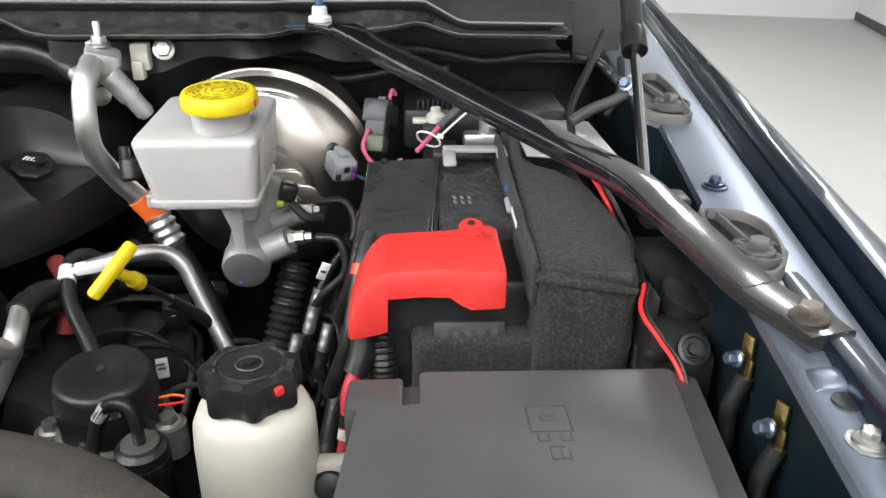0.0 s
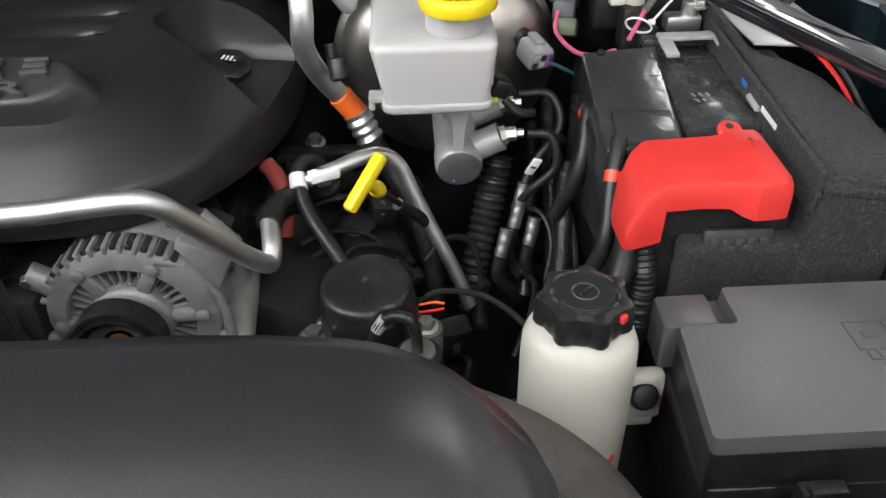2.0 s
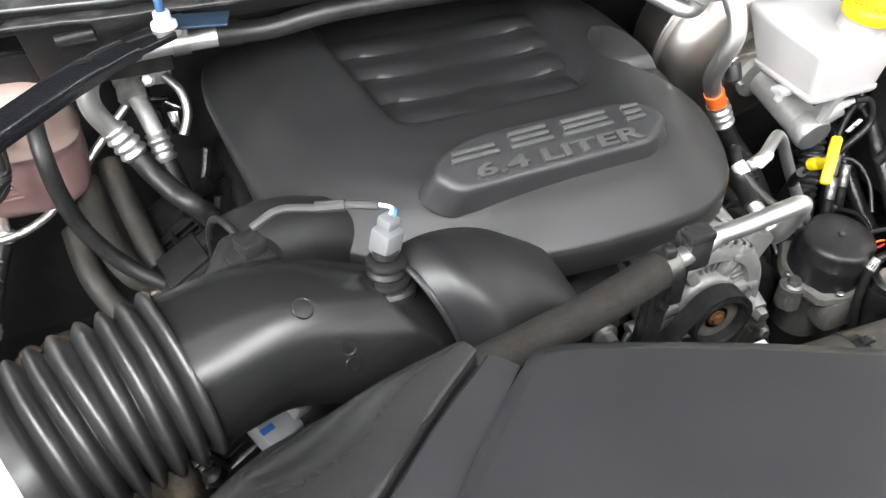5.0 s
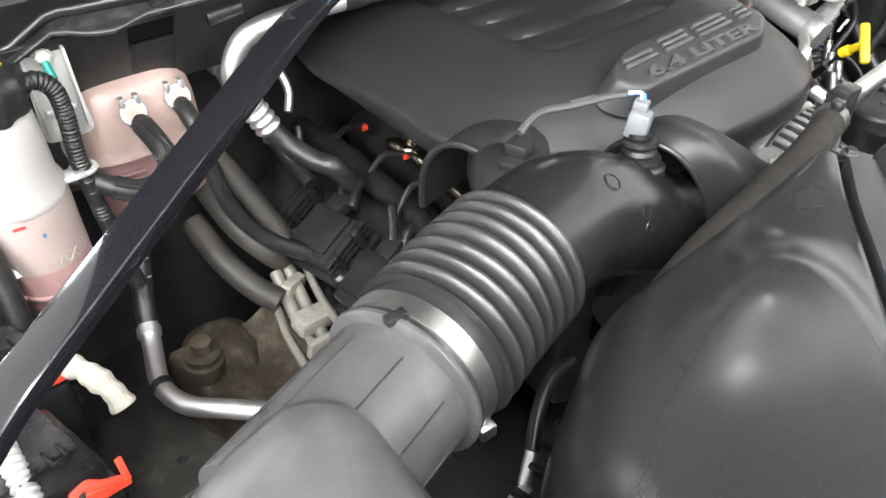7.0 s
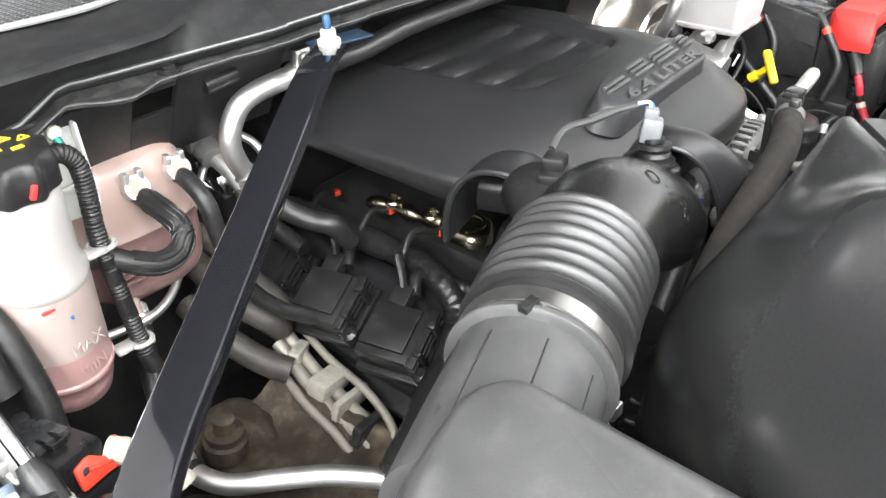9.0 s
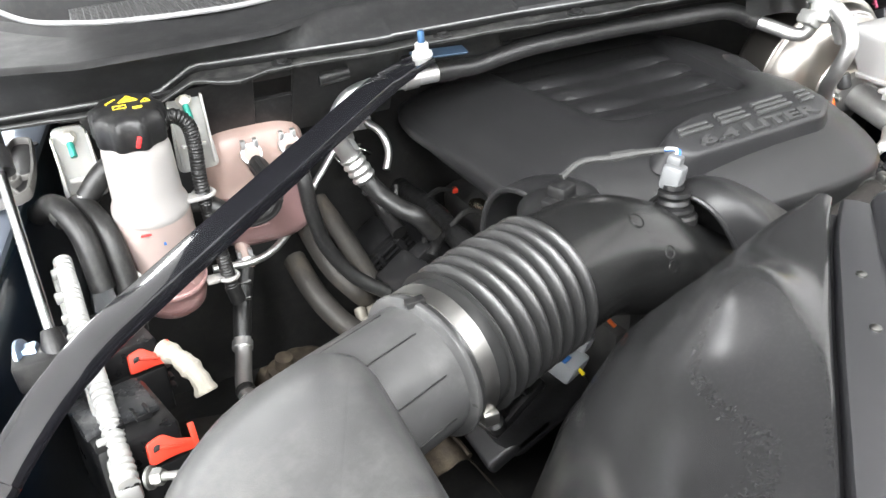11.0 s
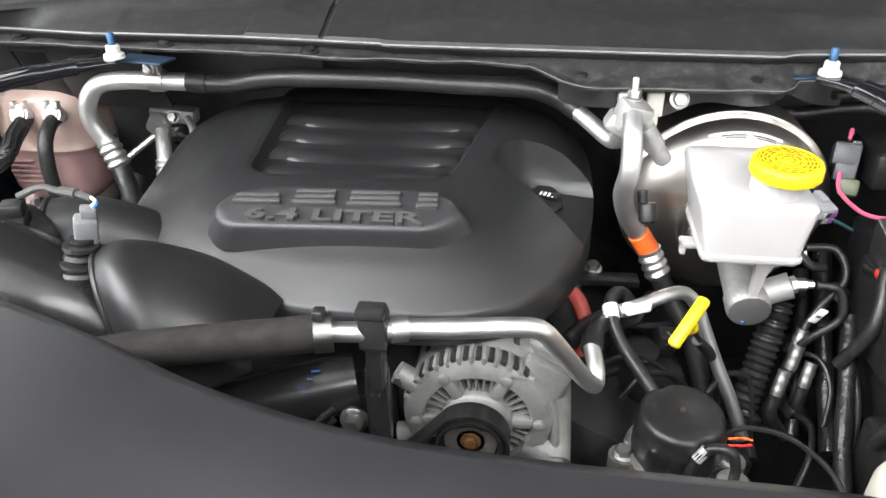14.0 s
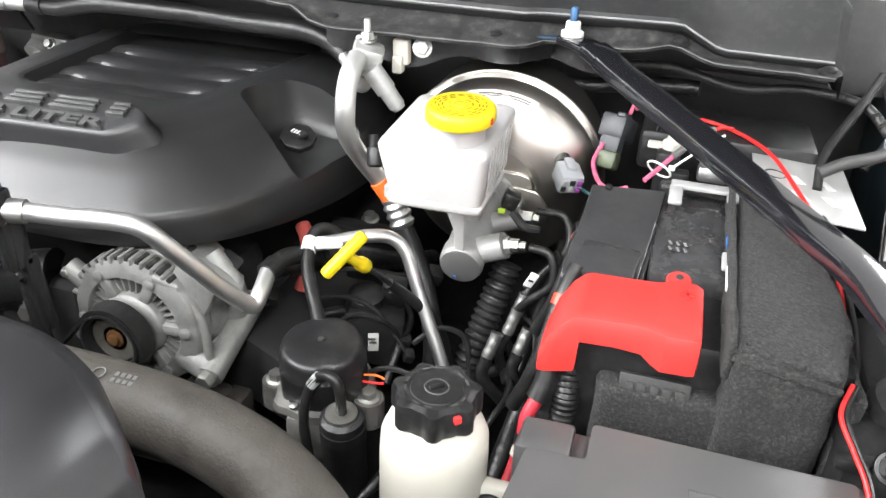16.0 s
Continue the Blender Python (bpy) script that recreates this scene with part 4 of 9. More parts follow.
part("neck", lathe([(0.009, 0), (0.009, 0.012), (0.011, 0.014), (0.011, 0.018)], (-0.731, 0.652, 1.360), (0.1, 0.15, 1), 14), black, sensor)
part("wire", tube([(-0.722, 0.664, 1.402), (-0.718, 0.668, 1.408), (-0.726, 0.676, 1.408)], 0.0016, 6), white, sensor, "white wire")
part("wire", tube([(-0.720, 0.661, 1.402), (-0.716, 0.667, 1.407), (-0.726, 0.677, 1.406)], 0.0016, 6), blue_ink, sensor, "blue wire")
surface("grey_tape", (0.040, 0.040, 0.039), 0.6, vary=0.3, scale=80, bump=0.4, grain=260)
harness = thing("sensor_harness", (-0.77, 0.70, 1.39), "taped black wire between the intake sensors", "wire harness")
part("sleeve", tube([(-0.726, 0.677, 1.406), (-0.745, 0.69, 1.403), (-0.77, 0.70, 1.400), (-0.80, 0.712, 1.398), (-0.825, 0.71, 1.388)], 0.0036, 8), MATS["grey_tape"], harness)
part("tape", tube([(-0.750, 0.692, 1.403), (-0.772, 0.702, 1.400)], 0.0050, 8), MATS["grey_tape"], harness)
# moulded marks on the elbow
def on_elbow(f, a):
    """A place on the elbow's skin: f along it, a the angle up from its front."""
    c = AX[6].lerp(AX[7], f)
    t = (AX[7] - AX[6]).normalized()
    fr = Vector((t.y, -t.x, 0)).normalized()
    n = (fr * math.cos(a) + fr.cross(t).normalized() * (math.sin(a) if fr.cross(t).z > 0 else -math.sin(a))).normalized()
    return c + n * (0.0625 * (1 - 0.20 * ((0.076 + 0.076 * f) / 0.276) ** 1.3) + 0.0011), n


for f, a, k in ((0.10, 1.05, 0.008), (0.62, 0.55, 0.006), (0.70, 0.32, 0.006)):
    p, n = on_elbow(f, a)
    part("moulded_mark", ring(p, n, k, 0.0005, 20, 5), MATS["elbow_plastic"], intake)
for i in range(15):
    p, n = on_elbow(0.28 + 0.07 * (i % 5), 0.86 - 0.14 * (i // 5))
    part("moulded_bar", box(p, (0.0040, 0.0014, 0.0008), 0, n.to_track_quat("Z", "Y").to_matrix()), MATS["elbow_plastic"], intake)

airbox = thing("airbox", (-1.20, 0.42, 1.05), "grey plastic air filter box with a round outlet", "air filter box")
part("outlet_tube", tube([AX[0], AX[1], AX[2], AX[2].lerp(AX[3], 0.34)], 0.0570, 40, 6), airbox_grey, airbox)
ax = (AX[2] - AX[0]).normalized()
for a in (1.2, 1.9, 2.6, 0.5, 3.3):
    sd = ax.cross(Vector((0, 0, 1))).normalized()
    d = (-sd) * math.cos(a) + Vector((0, 0, 1)) * math.sin(a)
    # no cut: a thin black line laid on the tube paints the groove's shade
    part("groove", tube([AX[0] + d * 0.0569, AX[2] + d * 0.0569], 0.0009, 6), black, airbox)


def squircle(c, u, v, ru, rv, p=3.2, n=48):
    out = []
    for k in range(n):
        a = 2 * math.pi * k / n
        ca, sa = math.cos(a), math.sin(a)
        q = (abs(ca) ** p + abs(sa) ** p) ** (-1 / p)
        out.append(c + u * (ca * q * ru) + v * (sa * q * rv))
    return out


lid_plan = rounded([(-1.088, 0.10, 0), (-1.086, 0.545, 0), (-1.125, 0.575, 0), (-1.205, 0.566, 0), (-1.262, 0.510, 0), (-1.288, 0.430, 0), (-1.300, 0.10, 0)], 0.035, 6)
lid_plan = [Vector((p.x, p.y)) for p in lid_plan]
rows = []
for d, k, z in ((0.0, 1, 1.20), (0.0, 1, 1.30), (0.003, 1, 1.345), (0.008, 1, 1.364), (0.016, 1, 1.378), (0.026, 1, 1.386), (0.026, 0.85, 1.390), (0.026, 0.6, 1.392), (0.026, 0.3, 1.393)):
    row = []
    for p in offset(lid_plan, d):
        p = Vector((-1.18, 0.36)).lerp(p, k)
        near = math.exp(-((p.x + 1.115) ** 2 + (p.y - 0.545) ** 2) / 0.0035)
        row.append(Vector((p.x, p.y, z + ((0.012 * near - 0.10 * max(0, -1.14 - p.x)) if z > 1.25 else 0))))
    rows.append(row)
part("lid", loft(rows), airbox_grey, airbox, "domed grey plastic lid", angle=60)
part("body", box((-1.22, 0.40, 1.10), (0.26, 0.26, 0.22), 0.03), black, airbox)

# ---- front shroud and the glossy inlet duct ----
ZS = 1.440
edge = [(-1.06, 0.135), (-0.98, 0.205), (-0.90, 0.275), (-0.81, 0.352), (-0.745, 0.418), (-0.705, 0.456), (-0.685, 0.466), (-0.64, 0.452), (-0.57, 0.424), (-0.50, 0.392), (-0.42, 0.368), (-0.34, 0.358), (-0.25, 0.354), (-0.20, 0.353)]
# the far end rolls over and drops
drop = [(-0.165, 0.352, 1.4385), (-0.135, 0.351, 1.4345), (-0.112, 0.346, 1.4275), (-0.100, 0.339, 1.4225), (-0.090, 0.333, 1.416), (-0.081, 0.327, 1.408), (-0.075, 0.323, 1.397), (-0.070, 0.321, 1.384), (-0.063, 0.316, 1.345), (-0.058, 0.312, 1.29)]
ed = catmull([(x, y, ZS) for x, y in edge] + drop, 5)
rows = []
nE = len(ed)
for i, p in enumerate(ed):
    a, b = ed[max(0, i - 1)], ed[min(nE - 1, i + 1)]
    t = (b - a).normalized()
    out = Vector((-t.y, t.x, 0))
    if out.y < 0 and i < nE * 0.75:
        out = -out
    if i >= nE * 0.75 and out.x < 0:
        out = -out
    inner = Vector((-0.42 + (p.x + 0.42) * (0.93 if p.x > -0.6 else 1.05), 0.02, p.z + 0.012))
    # the panel climbs from its edge to a soft crease and falls away to the front; flatter towards the left
    k = min(1.0, max(0.0, (p.x + 0.58) / 0.22))
    k = k * k * (3 - 2 * k)
    run = inner - p
    far, run = run.length, run.normalized()
    row = [p + out * 0.004 - Vector((0, 0, 0.10)), p + out * 0.006 - Vector((0, 0, 0.03)), p + out * 0.003 - Vector((0, 0, 0.008)), p - Vector((0, 0, 0.001)), p - out * 0.008 + Vector((0, 0, 0.002))]
    for d, flat, bent in ((0.025, 0.003, 0.0040), (0.042, 0.004, 0.0046), (0.052, 0.0045, 0.0036), (0.064, 0.005, 0.0003), (0.080, 0.0055, -0.0065), (0.105, 0.006, -0.019), (0.15, 0.006, -0.043), (0.20, 0.005, -0.070)):
        row.append(p + run * min(d, far * 0.95) + Vector((0, 0, flat * (1 - k) + bent * k)))
    row += [inner - Vector((0, 0, 0.03 + 0.10 * k)), inner + Vector((0, -0.03, -0.16))]
    rows.append(row)
shroud = thing("radiator_shroud_cover", (-0.42, 0.2, 1.33), "matte dark grey plastic panel over the radiator", "radiator cover")
part("panel", loft([r[4:] for r in rows], closed=False), shroud_grey, shroud, angle=60)
part("rolled_edge", loft([r[:5] for r in rows], closed=False), shroud_grey, shroud, angle=60)

# flat strip between the panel and the duct
inner_line = catmull([(-0.704, 0.462, 1.4345), (-0.757, 0.407, 1.4345), (-0.808, 0.354, 1.4345), (-0.862, 0.307, 1.4345), (-0.915, 0.262, 1.4345), (-1.02, 0.170, 1.4345)], 5)
top = catmull([(-0.724, 0.480, 1.437), (-0.764, 0.447, 1.4375), (-0.815, 0.400, 1.438), (-0.869, 0.350, 1.4395), (-0.922, 0.300, 1.441), (-1.03, 0.198, 1.443)], 5)
strip_rows = []
for p, q in zip(inner_line, top):
    g = (q - p).normalized()
    e = q - g * 0.006
    strip_rows.append([p - Vector((0, 0, 0.02)), p, p.lerp(e, 0.5) + Vector((0, 0, 0.001)), e - g * 0.002 + Vector((0, 0, 0.0005)), e - Vector((0, 0, 0.002)), e - Vector((0, 0, 0.014)), q - Vector((0, 0, 0.014))])
# glossy duct: a bulging shell from the groove out to its shoulder and down
shoulder = catmull([(-0.742, 0.502, 1.402), (-0.800, 0.512, 1.382), (-0.847, 0.503, 1.373), (-0.897, 0.478, 1.368), (-0.952, 0.442, 1.362), (-1.055, 0.355, 1.355)], 5)
duct_rows = []
for i, (p, q) in enumerate(zip(top, shoulder)):
    f = i / (len(top) - 1)
    g = Vector((q.x - p.x, q.y - p.y, 0))
    row = [p - Vector((0, 0, 0.014)), p - Vector((0, 0, 0.002)), p + g * 0.02 + Vector((0, 0, 0.0006))]
    for k in range(1, 21):
        d = k / 20
        swell = 0.022 * math.exp(-((f - 0.58) / 0.11) ** 2) * math.sin(math.pi * d) ** 1.5 - 0.020 * math.exp(-((f - 0.84) / 0.13) ** 2) * math.sin(math.pi * d) - 0.008 * math.exp(-((f - 0.30) / 0.12) ** 2) * math.sin(math.pi * d)
        row.append(Vector((p.x + g.x * d, p.y + g.y * d, p.z + (q.z - p.z) * d ** 2.4 + 0.006 * math.sin(math.pi * d) + swell)))
    out = g.normalized()
    spread = 0.35 + 0.65 * min(1.0, f / 0.4)
    for a, dz in ((0.010, 0.009), (0.024, 0.026), (0.042, 0.052), (0.058, 0.09), (0.068, 0.15), (0.070, 0.32)):
        row.append(q + out * a * spread - Vector((0, 0, dz)))
    duct_rows.append(row)
duct = thing("air_inlet_duct", (-0.95, 0.40, 1.1), "glossy black moulded air inlet duct beside the radiator panel", "air duct")
part("shell", loft(duct_rows, closed=False), black_gloss, duct, angle=70)
part("flat_strip", loft(strip_rows, closed=False), shroud_grey, duct, "flat strip beside the groove", angle=50)
ends = [r[0] for r in (duct_rows,)][0]
part("end_wall", loft([ends, [v - Vector((-0.006, -0.004, 0.10)) for v in ends]], closed=False), black_gloss, duct)
for p in (Vector((-0.795, 0.393, 1.4365)), Vector((-0.836, 0.348, 1.4365))):
    part("screw", lathe([(0.0035, 0), (0.0035, 0.002), (0.002, 0.003)], p, (0, 0, 1), 12), dark_zinc, duct)

# ---- brake booster, master cylinder, reservoir ----
BA = Vector((0, -0.990, -0.13)).normalized()
BC = Vector((-0.072, 1.06, 1.256))
booster = thing("brake_booster", (-0.072, 1.08, 1.12), "bright steel brake booster drum with a stamped label", "brake booster")
part("drum", lathe([(0.085, -0.085), (0.120, -0.075), (0.131, -0.06), (0.133, -0.012), (0.134, -0.004), (0.134, 0.004), (0.129, 0.008), (0.127, 0.018), (0.118, 0.034), (0.103, 0.046), (0.080, 0.054), (0.066, 0.058), (0.063, 0.066), (0.052, 0.069), (0.030, 0.070)], BC, BA, 64), steel, booster, angle=30)
part("rim", ring(BC + BA * 0.0, BA, 0.1335, 0.0035, 64, 8), steel, booster)
part("plate", slab([(p.x, p.y) for p in rounded([(-0.058, -0.036, 0), (0.058, -0.036, 0), (0.058, 0.036, 0), (-0.058, 0.036, 0)], 0.02, 5)], 0, 0.006, 0.002, frame_of(BA), BC + BA * 0.068), steel, booster)
for sx_ in (-0.043, 0.043):
    part("stud", join(hexbolt(BC + BA * 0.074 + Vector((sx_, 0, 0)), BA, 0.0075, 0.008, 1.35), lathe([(0.004, 0), (0.004, 0.020), (0.003, 0.021)], BC + BA * 0.074 + Vector((sx_, 0, 0)), BA, 10)), zinc, booster)
arc = []
for i in range(13):
    a = math.radians(66 + i * 3.6)
    arc.append(a)
sideB, upB = Vector((1, 0, 0)), BA.cross(Vector((-1, 0, 0))).normalized()
if upB.z < 0:
    upB = -upB
lab = loft([[BC + BA * 0.0285 + (sideB * math.cos(a) + upB * math.sin(a)) * 0.1215, BC + BA * 0.0385 + (sideB * math.cos(a) + upB * math.sin(a)) * 0.1145] for a in arc], closed=False)
lb = part("label_strip", lab, label_white, booster, "curved white printed label")
for a0, a1, rr in ((70, 84, 0.1188), (70, 82, 0.1168), (88, 102, 0.1188), (88, 100, 0.1168)):
    aa = [math.radians(a0 + (a1 - a0) * k / 5) for k in range(6)]
    part("label_bar", loft([[BC + BA * (0.0325 if rr > 0.118 else 0.0352) + (sideB * math.cos(a) + upB * math.sin(a)) * (rr + 0.0006), BC + BA * (0.0335 if rr > 0.118 else 0.0362) + (sideB * math.cos(a) + upB * math.sin(a)) * (rr - 0.0002)] for a in aa], closed=False), ink, lb)
# vacuum valve with its grey plug
valve = part("vacuum_valve", lathe([(0.016, 0), (0.015, 0.012), (0.010, 0.014), (0.010, 0.03)], BC + Vector((0.082, -0.035, 0.045)), (0.25, -0.9, -0.15), 20), black, booster)
pm = turn(18, 6, 28)
pc = Vector((0.026, 0.985, 1.287))
part("plug", join(box(pc, (0.030, 0.034, 0.026), 0.005, pm), box(pc + pm @ Vector((0, 0.006, 0.015)), (0.012, 0.020, 0.006), 0.002, pm)), grey_conn, valve, "grey electrical plug")
for i, j in itertools.product(range(3), range(2)):
    part("pin_socket", box(pc + pm @ Vector((-0.009 + 0.009 * i, -0.0172, -0.005 + 0.010 * j)), (0.0066, 0.002, 0.0072), 0.0008, pm), purple if i == 2 else label_grey if (i + j) % 2 else dark, valve)
part("plug_lead", tube([pc + Vector((0.012, 0, -0.010)), pc + Vector((0.028, -0.004, -0.016)), pc + Vector((0.046, -0.002, -0.026))], 0.0022, 6), surface("teal_lead", (0.03, 0.09, 0.10), 0.45), valve)
part("mount_ear", slab([(p.x, p.y) for p in rounded([(-0.020, -0.034, 0), (0.026, -0.026, 0), (0.034, 0.004, 0), (0.018, 0.030, 0), (-0.020, 0.034, 0)], 0.008, 4)], 0, 0.004, 0.0015, frame_of(BA), BC + BA * 0.075 + Vector((0.048, 0, -0.012))), steel, booster, "stamped mounting ear")

mc = thing("master_cylinder", (-0.07, 0.92, 1.18), "cast aluminium brake master cylinder on the booster", "master cylinder")
M0, M1 = Vector((-0.069, 0.861, 1.211)), BC + BA * 0.07
AXM = (M0 - M1).normalized()
part("barrel", join(tube([M1, M1.lerp(M0, 0.5), M0], 0.0235, 28, 6), lathe([(0.0235, 0), (0.0255, -0.004), (0.0255, -0.022), (0.022, -0.03)], M0, AXM, 28), lathe([(0.036, 0), (0.038, 0.004), (0.038, 0.012), (0.028, 0.018)], M1, AXM, 28)), cast, mc)
part("end_face", lathe([(0.0235, 0), (0.0235, 0.0015), (0.022, 0.0022), (0.004, 0.0022)], M0, AXM, 28), surface("machined_alu", (0.45, 0.45, 0.44), 0.42, 0.9, vary=0.1, scale=80), mc, "machined end face")
for dx, dz in ((0.002, 0.004), (-0.006, -0.014)):
    part("paint_dot", lathe([(0.0022, 0), (0.0018, 0.0006)], M0 + AXM * 0.0022 + Vector((dx, 0, dz)), AXM, 10), blue_ink, mc)
part("side_boss", join(tube([M0 + Vector((0.012, 0.022, 0.010)), M0 + Vector((0.046, 0.020, 0.026))], 0.0155, 18), lathe([(0.010, 0), (0.010, 0.006)], M0 + Vector((0.046, 0.020, 0.026)), (1, 0, 0.3), 6)), cast, mc)
part("side_boss", join(tube([M0 + Vector((0.012, 0.075, 0.02)), M0 + Vector((0.050, 0.075, 0.036))], 0.013, 18), lathe([(0.009, 0), (0.009, 0.006)], M0 + Vector((0.050, 0.075, 0.036)), (1, 0, 0.3), 6)), cast, mc)
part("fitting", lathe([(0.0075, 0), (0.0075, 0.012), (0.005, 0.013), (0.005, 0.02)], M0 + Vector((0.050, 0.019, 0.028)), (1, -0.05, 0.1), 6), zinc, mc)
part("fitting", lathe([(0.0075, 0), (0.0075, 0.012), (0.005, 0.013), (0.005, 0.02)], M0 + Vector((0.054, 0.073, 0.038)), (1, -0.05, 0.1), 6), zinc, mc)

reservoir = thing("brake_fluid_reservoir", (-0.08, 0.86, 1.28), "milky white brake fluid reservoir with a yellow cap", "fluid reservoir")


def res_ring(x0, x1, y0, y1, z0, z1, r):
    """A rounded rectangle that tilts from z0 at its front to z1 at its back."""
    o = rounded([(x0, y0, 0), (x1, y0, 0), (x1, y1, 0), (x0, y1, 0)], r, 4)
    return [Vector((p.x, p.y, z0 + (z1 - z0) * (p.y - y0) / (y1 - y0))) for p in o]


body = loft([res_ring(-0.128, -0.052, 0.835, 0.905, 1.291, 1.293, 0.012), res_ring(-0.143, -0.042, 0.819, 0.930, 1.296, 1.299, 0.010), res_ring(-0.145, -0.0395, 0.817, 0.931, 1.300, 1.303, 0.010), res_ring(-0.145, -0.0395, 0.817, 0.931, 1.304, 1.307, 0.010), res_ring(-0.142, -0.042, 0.819, 0.930, 1.3055, 1.3085, 0.010),
             res_ring(-0.1525, -0.0365, 0.8115, 0.952, 1.358, 1.366, 0.010), res_ring(-0.1530, -0.036, 0.8115, 0.954, 1.362, 1.371, 0.010), res_ring(-0.1515, -0.0375, 0.814, 0.954, 1.3655, 1.375, 0.011), res_ring(-0.149, -0.040, 0.820, 0.950, 1.3675, 1.3775, 0.012), res_ring(-0.130, -0.055, 0.845, 0.930, 1.371, 1.379, 0.012)])
part("tank", body, milk, reservoir, angle=45)
for k in range(7):
    part("moulded_rib", box((-0.0390 + 0.0015, 0.838 + 0.014 * k, 1.340), (0.002, 0.005, 0.05), 0.0008, turn(0, 3.2, 0)), milk, reservoir)
part("neck", lathe([(0.027, -0.004), (0.027, 0.024)], (-0.074, 0.846, 1.374), (0, -0.12, 1), 32), milk, reservoir)
capb = Vector((-0.0715, 0.839, 1.3865))
caxis = Vector((0, -0.10, 1)).normalized()
yc = part("cap", lathe([(0.0345, 0.0065), (0.0355, 0.0080), (0.0352, 0.018), (0.0335, 0.0215), (0.030, 0.0225), (0.0295, 0.0212), (0.012, 0.0212), (0.011, 0.0220), (0.004, 0.0220)], capb, caxis, 72, lambda a, j: 1 + (0.012 * (1 if math.sin(a * 36) > 0 else -1) if j in (1, 2) else 0)), yellow, reservoir, "ribbed yellow screw cap", angle=50)
mC = frame_of(caxis)
for rr, count in ((0.0305, 22), (0.0268, 18), (0.0232, 15), (0.0195, 12), (0.0130, 7)):
    dashes = []
    for i in range(count):
        if (i * 7 + count) % 11 == 0:
            continue
        aa = [2 * math.pi * (i + 0.72 * k / 3) / count for k in range(4)]
        dashes.append(loft([[capb + mC @ Vector((math.cos(a) * rr, math.sin(a) * rr, 0.0218)), capb + mC @ Vector((math.cos(a) * (rr - 0.0019), math.sin(a) * (rr - 0.0019), 0.0218))] for a in aa], closed=False))
    part("cap_print", join(*dashes), yellow_ink, yc)
part("cap_symbol", ring(capb + caxis * 0.0220, caxis, 0.0065, 0.0007, 24, 5), yellow_ink, yc)
part("red_mark", box(capb + Vector((0.033, -0.010, 0.011)), (0.004, 0.005, 0.007), 0.001, turn(0, 0, -20)), red_ink, yc)
part("red_mark", box((-0.054, 0.842, 1.3805), (0.006, 0.0025, 0.001), 0, turn(10, 0, -30)), red_ink, reservoir)
part("foot", loft([[Vector((-0.071 + a * 0.012, 0.835 + b * 0.006, 1.300)) for a, b in ((-1, -1), (1, -1), (1, 1), (-1, 1))], [Vector((-0.070 + a * 0.006, 0.852 + b * 0.005, 1.265)) for a, b in ((-1, -1), (1, -1), (1, 1), (-1, 1))], [Vector((-0.070 + a * 0.0045, 0.860 + b * 0.004, 1.232)) for a, b in ((-1, -1), (1, -1), (1, 1), (-1, 1))]]), milk, reservoir)
part("foot", join(box((-0.071, 0.900, 1.277), (0.030, 0.030, 0.044), 0.006)), milk, reservoir)
part("clip_tab", join(box((-0.150, 0.862, 1.296), (0.018, 0.020, 0.007), 0.002), box((-0.156, 0.858, 1.292), (0.006, 0.010, 0.014), 0.001)), milk, reservoir)
part("sensor", join(box((-0.024, 0.898, 1.286), (0.018, 0.022, 0.020), 0.003, turn(0, 20, 10)), tube([(-0.02, 0.89, 1.275), (-0.004, 0.885, 1.262), (0.012, 0.89, 1.258)], 0.005, 8)), black, reservoir)
part("sensor_lock", box((-0.031, 0.884, 1.277), (0.008, 0.004, 0.006), 0.001), surface("lime_lock", (0.35, 0.5, 0.05), 0.4), reservoir)

# ---- refrigerant line at the firewall ----
ac = thing("refrigerant_line", (-0.52, 1.03, 1.38), "aluminium refrigerant pipe in a black foam sleeve along the firewall", "refrigerant line")
part("foam_sleeve", tube([(-0.785, 1.068, 1.396), (-0.74, 1.062, 1.397), (-0.69, 1.052, 1.408), (-0.64, 1.045, 1.414), (-0.52, 1.04, 1.416), (-0.42, 1.036, 1.414), (-0.34, 1.032, 1.413), (-0.305, 1.030, 1.405), (-0.281, 1.026, 1.393)], 0.0125, 14), black, ac)
part("pipe", tube([(-0.281, 1.026, 1.393), (-0.258, 1.000, 1.382), (-0.238, 0.975, 1.373), (-0.228, 0.962, 1.376), (-0.224, 0.955, 1.392)], 0.0105, 14), alu, ac)
part("sleeve_band", tube([(-0.287, 1.0275, 1.396), (-0.272, 1.020, 1.389)], 0.0132, 14), rubber, ac)
blk = part("joint_block", join(box((-0.216, 0.945, 1.412), (0.036, 0.034, 0.034), 0.006, turn(10, 15, 20)), box((-0.232, 0.955, 1.400), (0.026, 0.030, 0.022), 0.005, turn(0, 30, 0)), box((-0.222, 0.960, 1.428), (0.022, 0.018, 0.014), 0.003)), cast, ac)
part("nut", hexbolt((-0.216, 0.948, 1.430), (0, 0, 1), 0.008, 0.010, 1.2, 0.026), zinc, blk)
part("down_pipe", tube([(-0.218, 0.925, 1.418), (-0.219, 0.899, 1.400), (-0.219, 0.888, 1.370), (-0.222, 0.898, 1.335), (-0.213, 0.918, 1.300), (-0.197, 0.930, 1.272), (-0.186, 0.934, 1.256)], 0.0115, 16), alu, ac)
